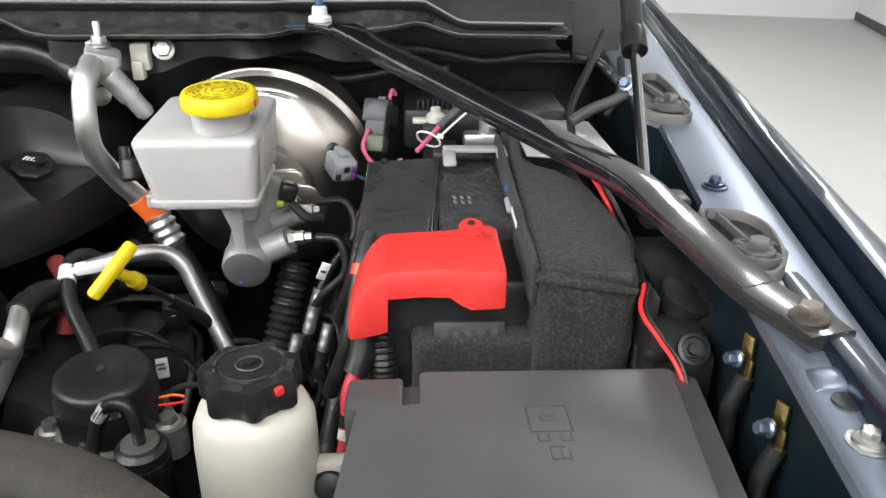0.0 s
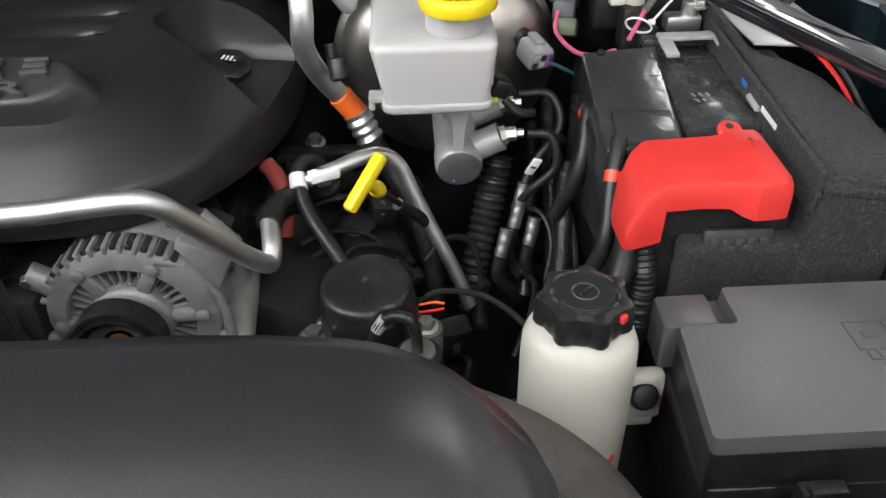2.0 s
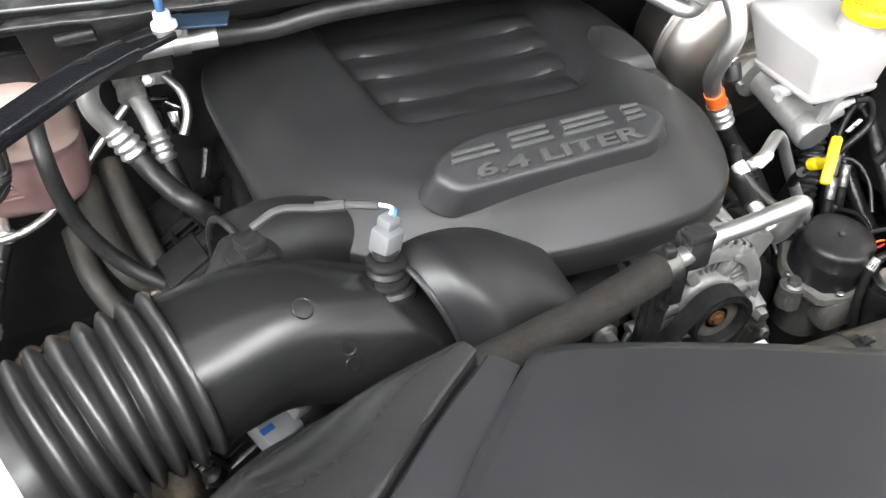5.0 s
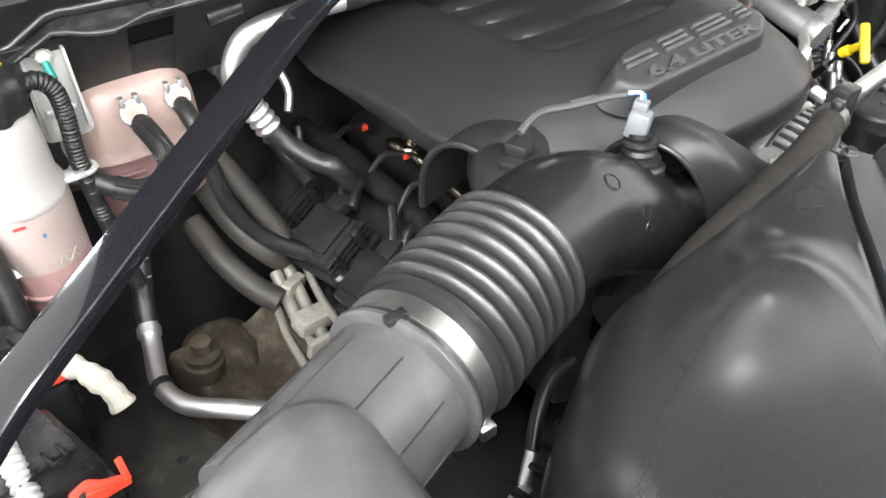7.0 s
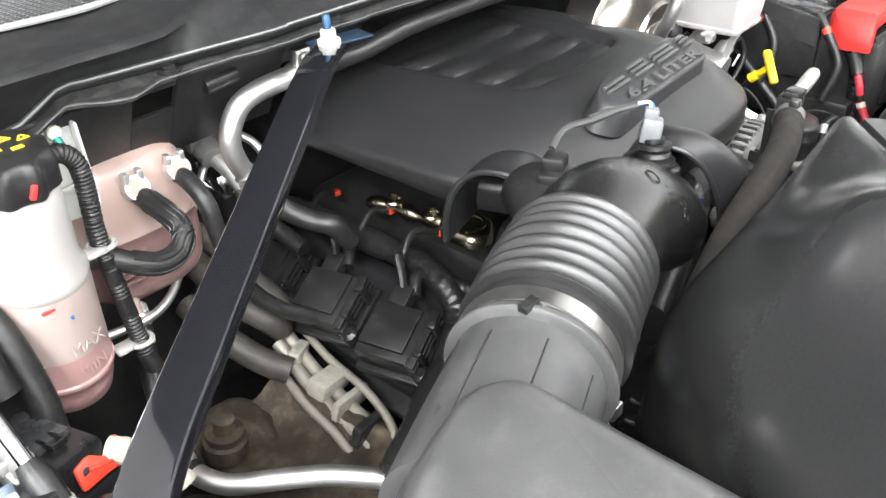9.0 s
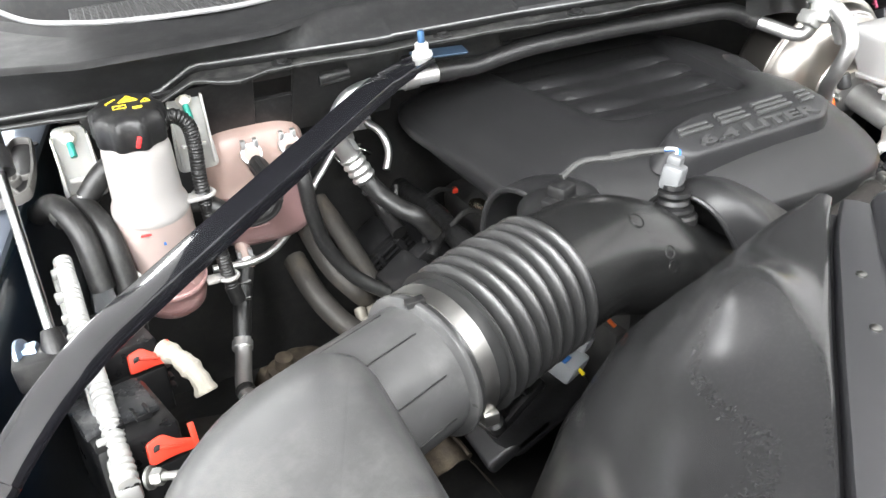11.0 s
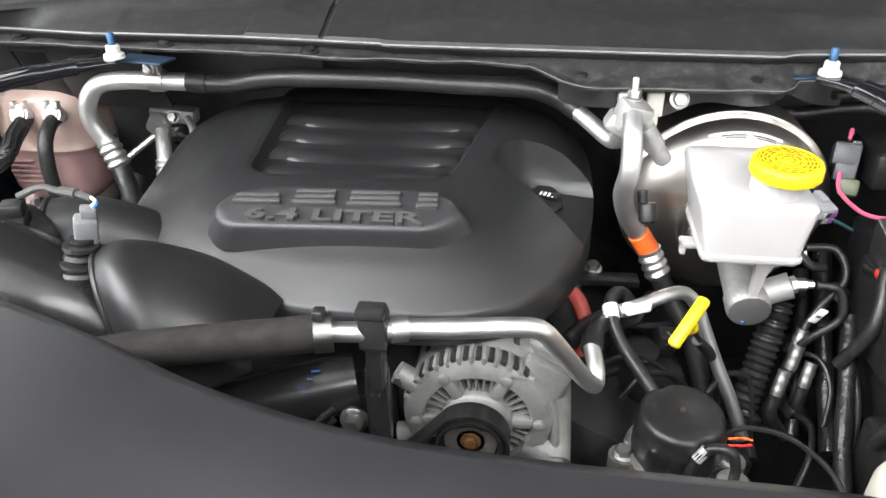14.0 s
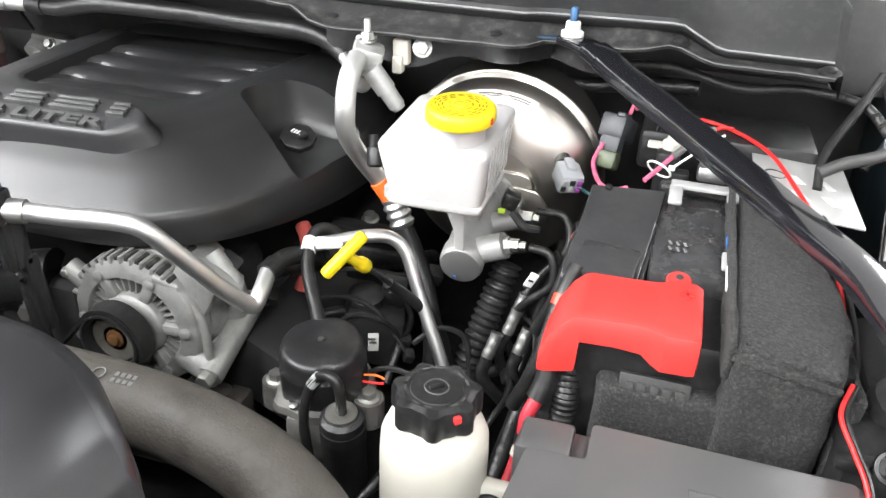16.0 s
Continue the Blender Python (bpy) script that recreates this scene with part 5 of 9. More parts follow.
part("service_port", join(tube([(-0.205, 0.930, 1.405), (-0.188, 0.936, 1.380)], 0.0122, 18), tube([(-0.190, 0.9355, 1.383), (-0.176, 0.940, 1.362)], 0.0100, 18), lathe([(0.0080, 0), (0.0080, 0.004)], (-0.176, 0.940, 1.362), (0.5, 0.2, -0.8), 16)), cast, ac)
part("port_cap", join(lathe([(0.0095, 0), (0.0105, 0.002), (0.0105, 0.020), (0.008, 0.023)], (-0.192, 0.912, 1.318), (0.12, -0.30, -0.95), 14), lathe([(0.006, 0), (0.006, 0.014)], (-0.198, 0.920, 1.330), (0.12, -0.3, -0.95), 10)), black, ac, "black service port cap")
part("orange_tape", tube([(-0.194, 0.931, 1.268), (-0.178, 0.936, 1.243)], 0.0135, 16), orange, ac, "orange printed tape")


def ferrule_shape(s, length):
    return 1 + 0.10 * math.cos(2 * math.pi * s / (length / 3.5)) * (1 if s > length * 0.12 else 0.3)


part("ferrule", tube([(-0.179, 0.936, 1.245), (-0.163, 0.932, 1.210)], 0.0150, 18, 20, ferrule_shape), alu, ac, "crimped ferrule")
part("hose", tube([(-0.164, 0.932, 1.212), (-0.148, 0.925, 1.185), (-0.120, 0.90, 1.14), (-0.10, 0.87, 1.08), (-0.10, 0.85, 1.0)], 0.0125, 14), rubber, ac)
bracket = thing("pipe_bracket", (-0.18, 0.99, 1.41), "cream plastic pipe clip with a bolt under the cowl", "bracket")
part("clip", join(box((-0.187, 0.985, 1.414), (0.020, 0.014, 0.030), 0.003), box((-0.189, 0.978, 1.400), (0.012, 0.014, 0.020), 0.002)), cream, bracket)
part("bolt", hexbolt((-0.160, 0.980, 1.422), (0.1, -0.9, 0.3), 0.009, 0.006, 1.3), zinc, bracket)

# ---- front pipe over the alternator ----
fp = thing("front_pipe", (-0.40, 0.62, 1.30), "aluminium pipe running over the alternator into a fabric hose", "pipe")
part("pipe", tube([(-0.490, 0.603, 1.328), (-0.455, 0.616, 1.322), (-0.433, 0.626, 1.320), (-0.385, 0.630, 1.321), (-0.335, 0.634, 1.324), (-0.312, 0.640, 1.318), (-0.296, 0.655, 1.292), (-0.270, 0.687, 1.238), (-0.257, 0.706, 1.212)], 0.0092, 16), alu, fp)
part("pipe_end", tube([(-0.257, 0.706, 1.212), (-0.251, 0.716, 1.204), (-0.250, 0.730, 1.212), (-0.254, 0.755, 1.222)], 0.0092, 16), alu, fp)
part("pipe_nut", tube([(-0.442, 0.6215, 1.321), (-0.428, 0.627, 1.320)], 0.0118, 14, 6), alu, fp)
part("foam_hose", tube([(-0.875, 0.560, 1.06), (-0.870, 0.556, 1.15), (-0.850, 0.553, 1.215), (-0.80, 0.554, 1.272), (-0.74, 0.560, 1.301), (-0.674, 0.565, 1.317), (-0.614, 0.571, 1.326), (-0.578, 0.577, 1.329), (-0.538, 0.588, 1.329), (-0.496, 0.602, 1.328)], 0.0165, 18), hose_fabric, fp, "woven fabric covered hose")
part("hose_clip", join(tube([(-0.503, 0.6005, 1.328), (-0.488, 0.604, 1.328)], 0.0178, 16, 4), box((-0.497, 0.598, 1.349), (0.010, 0.012, 0.010), 0.002)), dark_zinc, fp)
part("clamp_block", join(box((-0.455, 0.617, 1.325), (0.025, 0.026, 0.034), 0.004), box((-0.456, 0.613, 1.345), (0.026, 0.020, 0.010), 0.003), box((-0.458, 0.624, 1.285), (0.015, 0.012, 0.065), 0.003), box((-0.452, 0.634, 1.285), (0.004, 0.018, 0.065), 0.001)), black_gloss, fp, "black pipe clamp on its bracket")

part("clamp_bracket", join(box((-0.460, 0.640, 1.205), (0.020, 0.006, 0.12), 0.002, turn(4, 0, 0)), box((-0.469, 0.646, 1.205), (0.004, 0.016, 0.12), 0.001, turn(4, 0, 0)), box((-0.452, 0.646, 1.215), (0.004, 0.014, 0.09), 0.001, turn(4, 0, 0)), hexbolt((-0.460, 0.634, 1.240), (0, -1, 0.1), 0.005, 0.006, 1.4)), black_gloss, fp)

# ---- alternator ----
AC_ = Vector((-0.368, 0.690, 1.180))
alt = thing("alternator", (-0.368, 0.72, 1.10), "cast aluminium alternator with a ribbed pulley", "alternator")
F = Vector((0, -1, 0))
altcast = surface("alternator_casting", (0.29, 0.29, 0.28), 0.55, 0.5, vary=0.3, scale=50, bump=0.6, grain=380, dirt=(0.10, 0.095, 0.09), dirt_amount=0.5, dirt_scale=30)
part("rear_housing", lathe([(0.050, -0.095), (0.068, -0.085), (0.074, -0.06), (0.074, -0.02), (0.0715, -0.015)], AC_, F, 40), altcast, alt)
part("stator", lathe([(0.070, -0.02), (0.070, 0.0)], AC_, F, 40), dark_zinc, alt)
part("front_ring", lathe([(0.0715, -0.012), (0.0755, -0.008), (0.0765, 0.006), (0.073, 0.014), (0.064, 0.0185), (0.0555, 0.019), (0.0535, 0.016), (0.0535, -0.006)], AC_, F, 40), altcast, alt)
part("inner_dark", lathe([(0.062, -0.006), (0.060, -0.004), (0.030, -0.004)], AC_, F, 30), dark, alt)
part("hub", lathe([(0.036, -0.006), (0.036, 0.018), (0.033, 0.022), (0.026, 0.024)], AC_, F, 32), altcast, alt)
for i in range(36):
    a = 2 * math.pi * i / 36 + 0.05
    d = Vector((math.cos(a), 0, math.sin(a)))
    if i % 6 == 0:
        part("spoke", box(AC_ + d * 0.045 + F * 0.012, (0.022, 0.016, 0.0125), 0.003, turn(0, -math.degrees(a), 0)), altcast, alt)
        part("boss", lathe([(0.006, 0), (0.006, 0.004), (0.0045, 0.005)], AC_ + d * 0.0615 + F * 0.0175, F, 14), altcast, alt)
    else:
        part("fin", box(AC_ + d * 0.045 + F * 0.007, (0.021, 0.012, 0.0024), 0.0007, turn(0, -math.degrees(a), 0)), altcast, alt)
for i in range(12):
    a = math.radians(52 + i * 9.6)
    d = Vector((math.cos(a), 0, math.sin(a)))
    part("rim_slot", box(AC_ + d * 0.0725 + F * 0.004, (0.010, 0.020, 0.0056), 0.0015, turn(0, -math.degrees(a), 0)), dark, alt)
    part("rim_finger", box(AC_ + (Vector((math.cos(a + 0.089), 0, math.sin(a + 0.089)))) * 0.0735 + F * 0.004, (0.009, 0.024, 0.0046), 0.0018, turn(0, -math.degrees(a + 0.089), 0)), altcast, alt)
    if i % 2:
        part("rear_slot", box(AC_ + d * 0.0712 + F * -0.040, (0.008, 0.024, 0.0070), 0.001, turn(0, -math.degrees(a), 0)), dark, alt)
for k in range(4):
    part("side_louvre", box(AC_ + Vector((0.060 + 0.006 * k, 0.012, -0.006 - 0.010 * k)), (0.004, 0.024, 0.012), 0.0015, turn(0, 35, 0)), altcast, alt)
pul = part("pulley", lathe([(0.026, 0.026), (0.0335, 0.028), (0.0335, 0.030), *[(0.0335 - (0.0018 if k % 2 else 0), 0.031 + k * 0.0022) for k in range(11)], (0.0335, 0.0555), (0.031, 0.056), (0.0285, 0.054), (0.0275, 0.044), (0.012, 0.042)], AC_ + Vector((-0.004, 0, -0.002)), F, 40), black, alt, "black ribbed pulley")
part("pulley_bore", lathe([(0.0262, 0.0440), (0.0258, 0.0448), (0.014, 0.0440), (0.010, 0.0440)], AC_ + Vector((-0.004, 0, -0.002)), F, 32), surface("worn_bore_steel", (0.16, 0.15, 0.13), 0.5, 0.5, vary=0.3, scale=60, dirt=(0.05, 0.045, 0.035), dirt_amount=0.5, dirt_scale=50), pul)
part("shaft", lathe([(0.0105, 0.0440), (0.0100, 0.0452), (0.0065, 0.0454), (0.0060, 0.049), (0.0030, 0.0495)], AC_ + Vector((-0.004, 0, -0.002)), F, 12), copper, pul)
part("ear", join(tube([AC_ + Vector((0.045, -0.004, -0.030)), AC_ + Vector((0.078, -0.004, -0.046))], 0.017, 14), tube([AC_ + Vector((0.082, -0.016, -0.048)), AC_ + Vector((0.082, 0.085, -0.010))], 0.0145, 16)), altcast, alt)
part("side_plate", box(AC_ + Vector((0.052, 0.004, 0.026)), (0.050, 0.014, 0.080), 0.005, turn(0, 28)), altcast, alt)
for k in range(5):
    a = math.radians(58 - 17 * k)
    part("side_slot", box(AC_ + Vector((0.058 * math.cos(a), -0.0045, 0.058 * math.sin(a))), (0.011, 0.006, 0.0052), 0.0015, turn(0, -math.degrees(a), 0)), dark, alt)
part("rear_flange", tube([AC_ + Vector((0.050, 0.060, 0.055)), AC_ + Vector((0.078, 0.056, 0.020)), AC_ + Vector((0.080, 0.050, -0.02))], 0.011, 12), altcast, alt)
part("side_strut", join(tube([AC_ + Vector((0.052, -0.008, 0.050)), AC_ + Vector((0.074, -0.006, 0.010)), AC_ + Vector((0.080, -0.008, -0.040))], 0.0050, 10), tube([AC_ + Vector((0.030, -0.014, 0.062)), AC_ + Vector((0.052, -0.008, 0.050))], 0.0055, 10)), altcast, alt)
for ez, er in ((0.03, 0.045), (-0.03, -0.035)):
    part("ear", tube([AC_ + Vector((-0.058, -0.004, ez)), AC_ + Vector((-0.082, -0.004, er))], 0.012, 12), altcast, alt)
part("bolt", hexbolt(AC_ + Vector((0.082, -0.016, -0.048)), F, 0.0095, 0.012, 1.3), zinc, alt)
part("bolt", hexbolt(AC_ + Vector((-0.080, -0.010, 0.043)), F, 0.005, 0.006, 1.2), zinc, alt)
part("rear_boss", join(tube([AC_ + Vector((0.04, 0.03, 0.045)), AC_ + Vector((0.075, 0.06, 0.015))], 0.018, 14)), altcast, alt)
part("terminal_cap", box(AC_ + Vector((0.062, 0.07, 0.036)), (0.028, 0.024, 0.030), 0.006, turn(20, 30, 0)), black, alt)

tz = thing("belt_tensioner", (-0.29, 0.70, 1.05), "dirty aluminium belt tensioner under the alternator", "tensioner")
part("arm", join(box((-0.296, 0.690, 1.095), (0.060, 0.030, 0.022), 0.006, turn(0, 18, 0)), box((-0.270, 0.692, 1.080), (0.030, 0.034, 0.040), 0.006)), grime, tz)
for k in range(4):
    part("rib", box((-0.318 + 0.014 * k, 0.674, 1.098 - 0.004 * k), (0.004, 0.010, 0.024), 0.001, turn(0, 18, 0)), grime, tz)
part("bolt", hexbolt((-0.262, 0.676, 1.086), (0, -1, 0.2), 0.007, 0.007, 1.4), zinc, tz)

belt = thing("drive_belt", (-0.42, 0.645, 1.10), "black ribbed drive belt on the alternator pulley", "belt")
bp = [(-0.372 + 0.0345 * math.cos(a), 0.6475, 1.178 + 0.0345 * math.sin(a)) for a in [math.radians(q) for q in range(-40, 131, 10)]] + [(-0.43, 0.6475, 1.165), (-0.50, 0.6475, 1.09), (-0.56, 0.6475, 1.00)]
part("band", loft([[Vector(p) + Vector((0, -0.011, 0)), Vector(p) + Vector((0, 0.011, 0)), Vector(p) * 1.0 + Vector((0.0, 0.011, 0)) + (Vector(p) - Vector((-0.372, p[1], 1.178))).normalized() * 0.004, Vector(p) + Vector((0, -0.011, 0)) + (Vector(p) - Vector((-0.372, p[1], 1.178))).normalized() * 0.004] for p in bp]), rubber, belt)
front = thing("accessory_bracket", (-0.50, 0.68, 1.05), "black cast accessory bracket with bolts at the engine front", "bracket")
for q, d in (((-0.482, 0.715, 1.12), (0.05, 0.05, 0.14)), ((-0.53, 0.73, 1.08), (0.12, 0.05, 0.10))):
    part("casting", box(q, d, 0.012), dark, front)
part("bolt", hexbolt((-0.4935, 0.672, 1.172), (0, -1, 0.1), 0.0100, 0.016, 1.5), zinc, front)
part("bolt", hexbolt((-0.545, 0.63, 1.150), (0, -0.8, 0.5), 0.007, 0.010, 1.3), zinc, front)
part("stub_pipe", tube([(-0.537, 0.62, 1.158), (-0.55, 0.60, 1.14), (-0.56, 0.58, 1.10)], 0.007, 10), alu, front)
tens = thing("coolant_neck", (-0.60, 0.62, 1.15), "glossy black coolant neck with blue paint marks", "coolant neck")
part("neck", tube([(-0.73, 0.645, 1.150), (-0.65, 0.668, 1.162), (-0.58, 0.688, 1.175), (-0.53, 0.705, 1.182), (-0.50, 0.715, 1.185)], 0.034, 22), black_gloss, tens)
part("paint_mark", join(box((-0.540, 0.6815, 1.2110), (0.005, 0.022, 0.0016), 0, turn(-38, 4, 18)), box((-0.546, 0.6735, 1.2045), (0.010, 0.006, 0.0016), 0, turn(-46, 4, 18)), box((-0.536, 0.6905, 1.2150), (0.009, 0.005, 0.0016), 0, turn(-28, 4, 18))), blue_ink, tens, "smeared blue paint mark")
for k in range(3):
    w = thing("black_cable", (-0.58, 0.59, 1.15), "thin black cable along the engine front", "cable", "black cables at the engine front")
    part("line", tube([(-0.70, 0.565 - k * 0.004, 1.165 + k * 0.010), (-0.62, 0.585 - k * 0.006, 1.150 + k * 0.012), (-0.55, 0.60 - k * 0.003, 1.165 + k * 0.014), (-0.50, 0.625, 1.200 + k * 0.012)], 0.0035, 8), rubber, w)

# ---- vacuum pump ----
pump = thing("vacuum_pump", (-0.165, 0.70, 1.05), "black domed pump on a cast bracket", "pump")
PC = Vector((-0.165, 0.702, 1.138))
part("dome", lathe([(0.0440, 0), (0.0445, 0.004), (0.0440, 0.030), (0.0440, 0.0345), (0.0425, 0.0375), (0.0422, 0.0480), (0.0405, 0.0525), (0.036, 0.0550), (0.020, 0.0560), (0.006, 0.0562)], PC, (0, -0.12, 1), 72, lambda a, j: 1 + (0.06 * max(0, math.cos(3 * a + 0.6)) ** 8 if j < 4 else -0.10 * max(0, math.cos(2 * a + 2.2)) ** 14 if j > 3 else 0.0)), surface("pump_black", (0.013, 0.013, 0.014), 0.36, vary=0.2, scale=30, dirt=(0.06, 0.056, 0.05), dirt_amount=0.3, dirt_scale=60), pump, "smooth black plastic dome", angle=50)
part("nub", lathe([(0.0035, 0), (0.003, 0.002)], PC + Vector((0, -0.007, 0.057)), (0, -0.12, 1), 10), dull_bolt, pump)
part("flange", lathe([(0.050, -0.014), (0.052, -0.010), (0.050, -0.002), (0.046, 0.001)], PC, (0, -0.12, 1), 40, lambda a, j: 1 + 0.14 * max(0, math.cos(3 * a + 0.6)) ** 6), pump_cast, pump)
part("lower_body", join(lathe([(0.032, -0.10), (0.038, -0.03), (0.047, -0.014)], PC, (0, -0.12, 1), 24), box((-0.165, 0.675, 1.10), (0.05, 0.05, 0.05), 0.01)), pump_cast, pump)
for p in ((-0.217, 0.693, 1.133), (-0.112, 0.690, 1.140)):
    part("lug", join(tube([(p[0], p[1], p[2] - 0.03), (p[0], p[1], p[2])], 0.0155, 14), box((p[0] * 0.8 - 0.033, p[1], p[2] - 0.018), (0.05, 0.022, 0.02), 0.005)), pump_cast, pump)
    part("bolt", hexbolt(p, (0, -0.1, 1), 0.0085, 0.009, 1.35), zinc, pump)
for a in (3.0, 4.4, 5.6):
    part("screw", lathe([(0.0045, 0), (0.0045, 0.003), (0.003, 0.004)], PC + Vector((0.047 * math.cos(a), 0.047 * math.sin(a), -0.003)), (0, -0.12, 1), 12), zinc, pump)
valve2 = thing("check_valve", (-0.121, 0.644, 1.05), "black valve cylinder with a bright steel collar", "valve")
part("body", lathe([(0.021, -0.12), (0.0215, -0.02), (0.0225, -0.018), (0.0225, 0.0)], (-0.121, 0.644, 1.140), (0, -0.1, 1), 24), black, valve2)
part("collar", lathe([(0.0215, 0), (0.0215, 0.010), (0.017, 0.0135), (0.009, 0.0135)], (-0.121, 0.644, 1.1402), (0, -0.1, 1), 24), black, valve2)
part("steel_ring", lathe([(0.0160, 0.0137), (0.0155, 0.0165), (0.009, 0.0167), (0.006, 0.0155)], (-0.121, 0.644, 1.1402), (0, -0.1, 1), 24), zinc, valve2)
part("spigot", tube([(-0.121, 0.643, 1.153), (-0.122, 0.643, 1.175), (-0.128, 0.646, 1.190), (-0.145, 0.652, 1.186), (-0.158, 0.65, 1.168), (-0.163, 0.645, 1.13), (-0.155, 0.64, 1.08)], 0.0052, 12), rubber, valve2)
part("spigot_tape", tube([(-0.148, 0.653, 1.185), (-0.156, 0.651, 1.173)], 0.0056, 12), label_grey, valve2)

# ---- power steering bottle ----
ps = thing("power_steering_reservoir", (-0.006, 0.556, 1.05), "cream plastic power steering bottle with a lobed black cap", "fluid reservoir")
PS = Vector((-0.003, 0.556, 1.10))
part("bottle", lathe([(0.040, -0.06), (0.0415, -0.02), (0.0425, 0.06), (0.0425, 0.125), (0.0415, 0.142), (0.037, 0.153), (0.029, 0.158), (0.026, 0.160), (0.026, 0.168)], PS, (0, 0, 1), 48), cream, ps, angle=50)
pcap = part("cap", lathe([(0.0305, 0.160), (0.0315, 0.162), (0.0315, 0.176), (0.030, 0.182), (0.025, 0.184), (0.0242, 0.1832), (0.020, 0.1832), (0.0195, 0.1842), (0.006, 0.1845)], PS, (0, 0, 1), 96, lambda a, j: 1 + (0.13 * max(-0.25, math.cos(7 * a)) if j < 4 else 0.03 * max(-0.25, math.cos(7 * a)) if j == 4 else 0)), black, ps, "black lobed screw cap", angle=50)
for a0 in range(0, 360, 24):
    if a0 % 72:
        aa = [math.radians(a0 + 15 * k / 3) for k in range(4)]
        part("cap_print", loft([[PS + Vector((math.cos(a) * 0.0245, math.sin(a) * 0.0245, 0.18435)), PS + Vector((math.cos(a) * 0.0225, math.sin(a) * 0.0225, 0.18435))] for a in aa], closed=False), surface("cap_relief", (0.05, 0.05, 0.05), 0.5), pcap)
part("cap_symbol", ring(PS + Vector((0, 0, 0.1846)), (0, 0, 1), 0.009, 0.0008, 24, 5), MATS["cap_relief"], pcap)
part("cap_grip", box(PS + Vector((0, 0, 0.185)), (0.012, 0.004, 0.003), 0.001, turn(0, 0, 40)), black, pcap)
part("red_mark", box(PS + Vector((0.0225, -0.0215, 0.1765)), (0.006, 0.004, 0.006), 0.001, turn(0, 0, 45)), red_ink, pcap, "red paint mark")
part("bracket_tab", join(box((0.046, 0.553, 1.185), (0.036, 0.014, 0.045), 0.004), box((0.040, 0.555, 1.160), (0.04, 0.016, 0.014), 0.004)), cream, ps)
part("tab_bolt", lathe([(0.0115, 0), (0.0115, 0.004), (0.0085, 0.0075), (0.004, 0.008)], (0.047, 0.546, 1.190), (0, -0.85, 0.5), 20), black, ps)
part("red_tick", tube([PS + Vector((0.018, -0.0385, 0.045)), PS + Vector((0.021, -0.0370, 0.038)), PS + Vector((0.026, -0.0340, 0.052))], 0.0014, 5), red_ink, ps)

# ---- radiator hose ----
rh = thing("radiator_hose", (-0.2, 0.48, 1.22), "thick grey fabric-wrapped radiator hose with white print", "radiator hose")
part("hose", tube([(-0.56, 0.505, 1.235), (-0.45, 0.503, 1.246), (-0.37, 0.499, 1.251), (-0.234, 0.493, 1.255), (-0.15, 0.482, 1.254), (-0.085, 0.460, 1.250), (-0.035, 0.427, 1.238), (-0.005, 0.385, 1.215), (0.01, 0.33, 1.18), (0.015, 0.27, 1.12)], 0.0295, 28, 10), surface("grey_hose_fabric", (0.058, 0.052, 0.045), 0.6, vary=0.3, scale=60, bump=0.8, grain=330, dirt=(0.018, 0.016, 0.014), dirt_amount=0.85, dirt_scale=20), rh)
part("clamp", tube([(-0.362, 0.4985, 1.2513), (-0.350, 0.498, 1.252)], 0.0304, 30, 4), black_gloss, rh)
part("clamp_ear", join(box((-0.352, 0.497, 1.284), (0.012, 0.008, 0.004), 0.001)), black_gloss, rh)
part("end_sleeve", tube([(-0.60, 0.512, 1.231), (-0.50, 0.505, 1.240), (-0.435, 0.5025, 1.2470)], 0.0325, 28), rubber, rh, "black rubber end sleeve")
part("white_band", tube([(-0.434, 0.5025, 1.2472), (-0.429, 0.502, 1.2476)], 0.0300, 28), label_grey, rh, "white paint band")
part("print", join(ring((-0.244, 0.4865, 1.2843), (0, -0.2, 1), 0.005, 0.0006, 14, 5), *[box((-0.230 + 0.005 * (i % 4), 0.4895 - 0.006 * (i // 4), 1.2845 - 0.001 * (i // 4)), (0.0032, 0.0036, 0.0006), 0, turn(12, 0, 0)) for i in range(8)]), lightink, rh)
for x, y, z in ((-0.428, 0.541, 1.246), (-0.499, 0.545, 1.234)):
    wc = thing("hose_clip", (x, y, z - 0.02), "white plastic hose clip at the engine front", "clip", "white clips on the radiator hose")
    part("loop", join(box((x - 0.011, y, z), (0.004, 0.007, 0.030), 0.001), box((x + 0.011, y, z), (0.004, 0.007, 0.030), 0.001), box((x, y, z + 0.014), (0.026, 0.007, 0.005), 0.001)), white, wc)
    part("catch", box((x + 0.007, y + 0.002, z + 0.004), (0.006, 0.004, 0.010), 0.001), white, wc)

# ---- dipstick, steel tube, vacuum hoses ----
dip = thing("dipstick", (-0.16, 0.76, 1.22), "bright yellow T-handled plastic dipstick", "dipstick")
part("handle", box((-0.1615, 0.748, 1.265), (0.013, 0.060, 0.011), 0.004, (Vector((0.033, 0.033, 0.040)).to_track_quat("Y", "Z")).to_matrix()), yellow, dip)
part("stem", tube([(-0.160, 0.752, 1.261), (-0.154, 0.768, 1.247), (-0.152, 0.780, 1.237)], 0.0065, 12, 6, lambda s, l: 1.25 if s > l * 0.6 else 0.9), yellow, dip)
part("rod", tube([(-0.152, 0.780, 1.237), (-0.135, 0.80, 1.21), (-0.12, 0.82, 1.18)], 0.003, 8), black, dip)
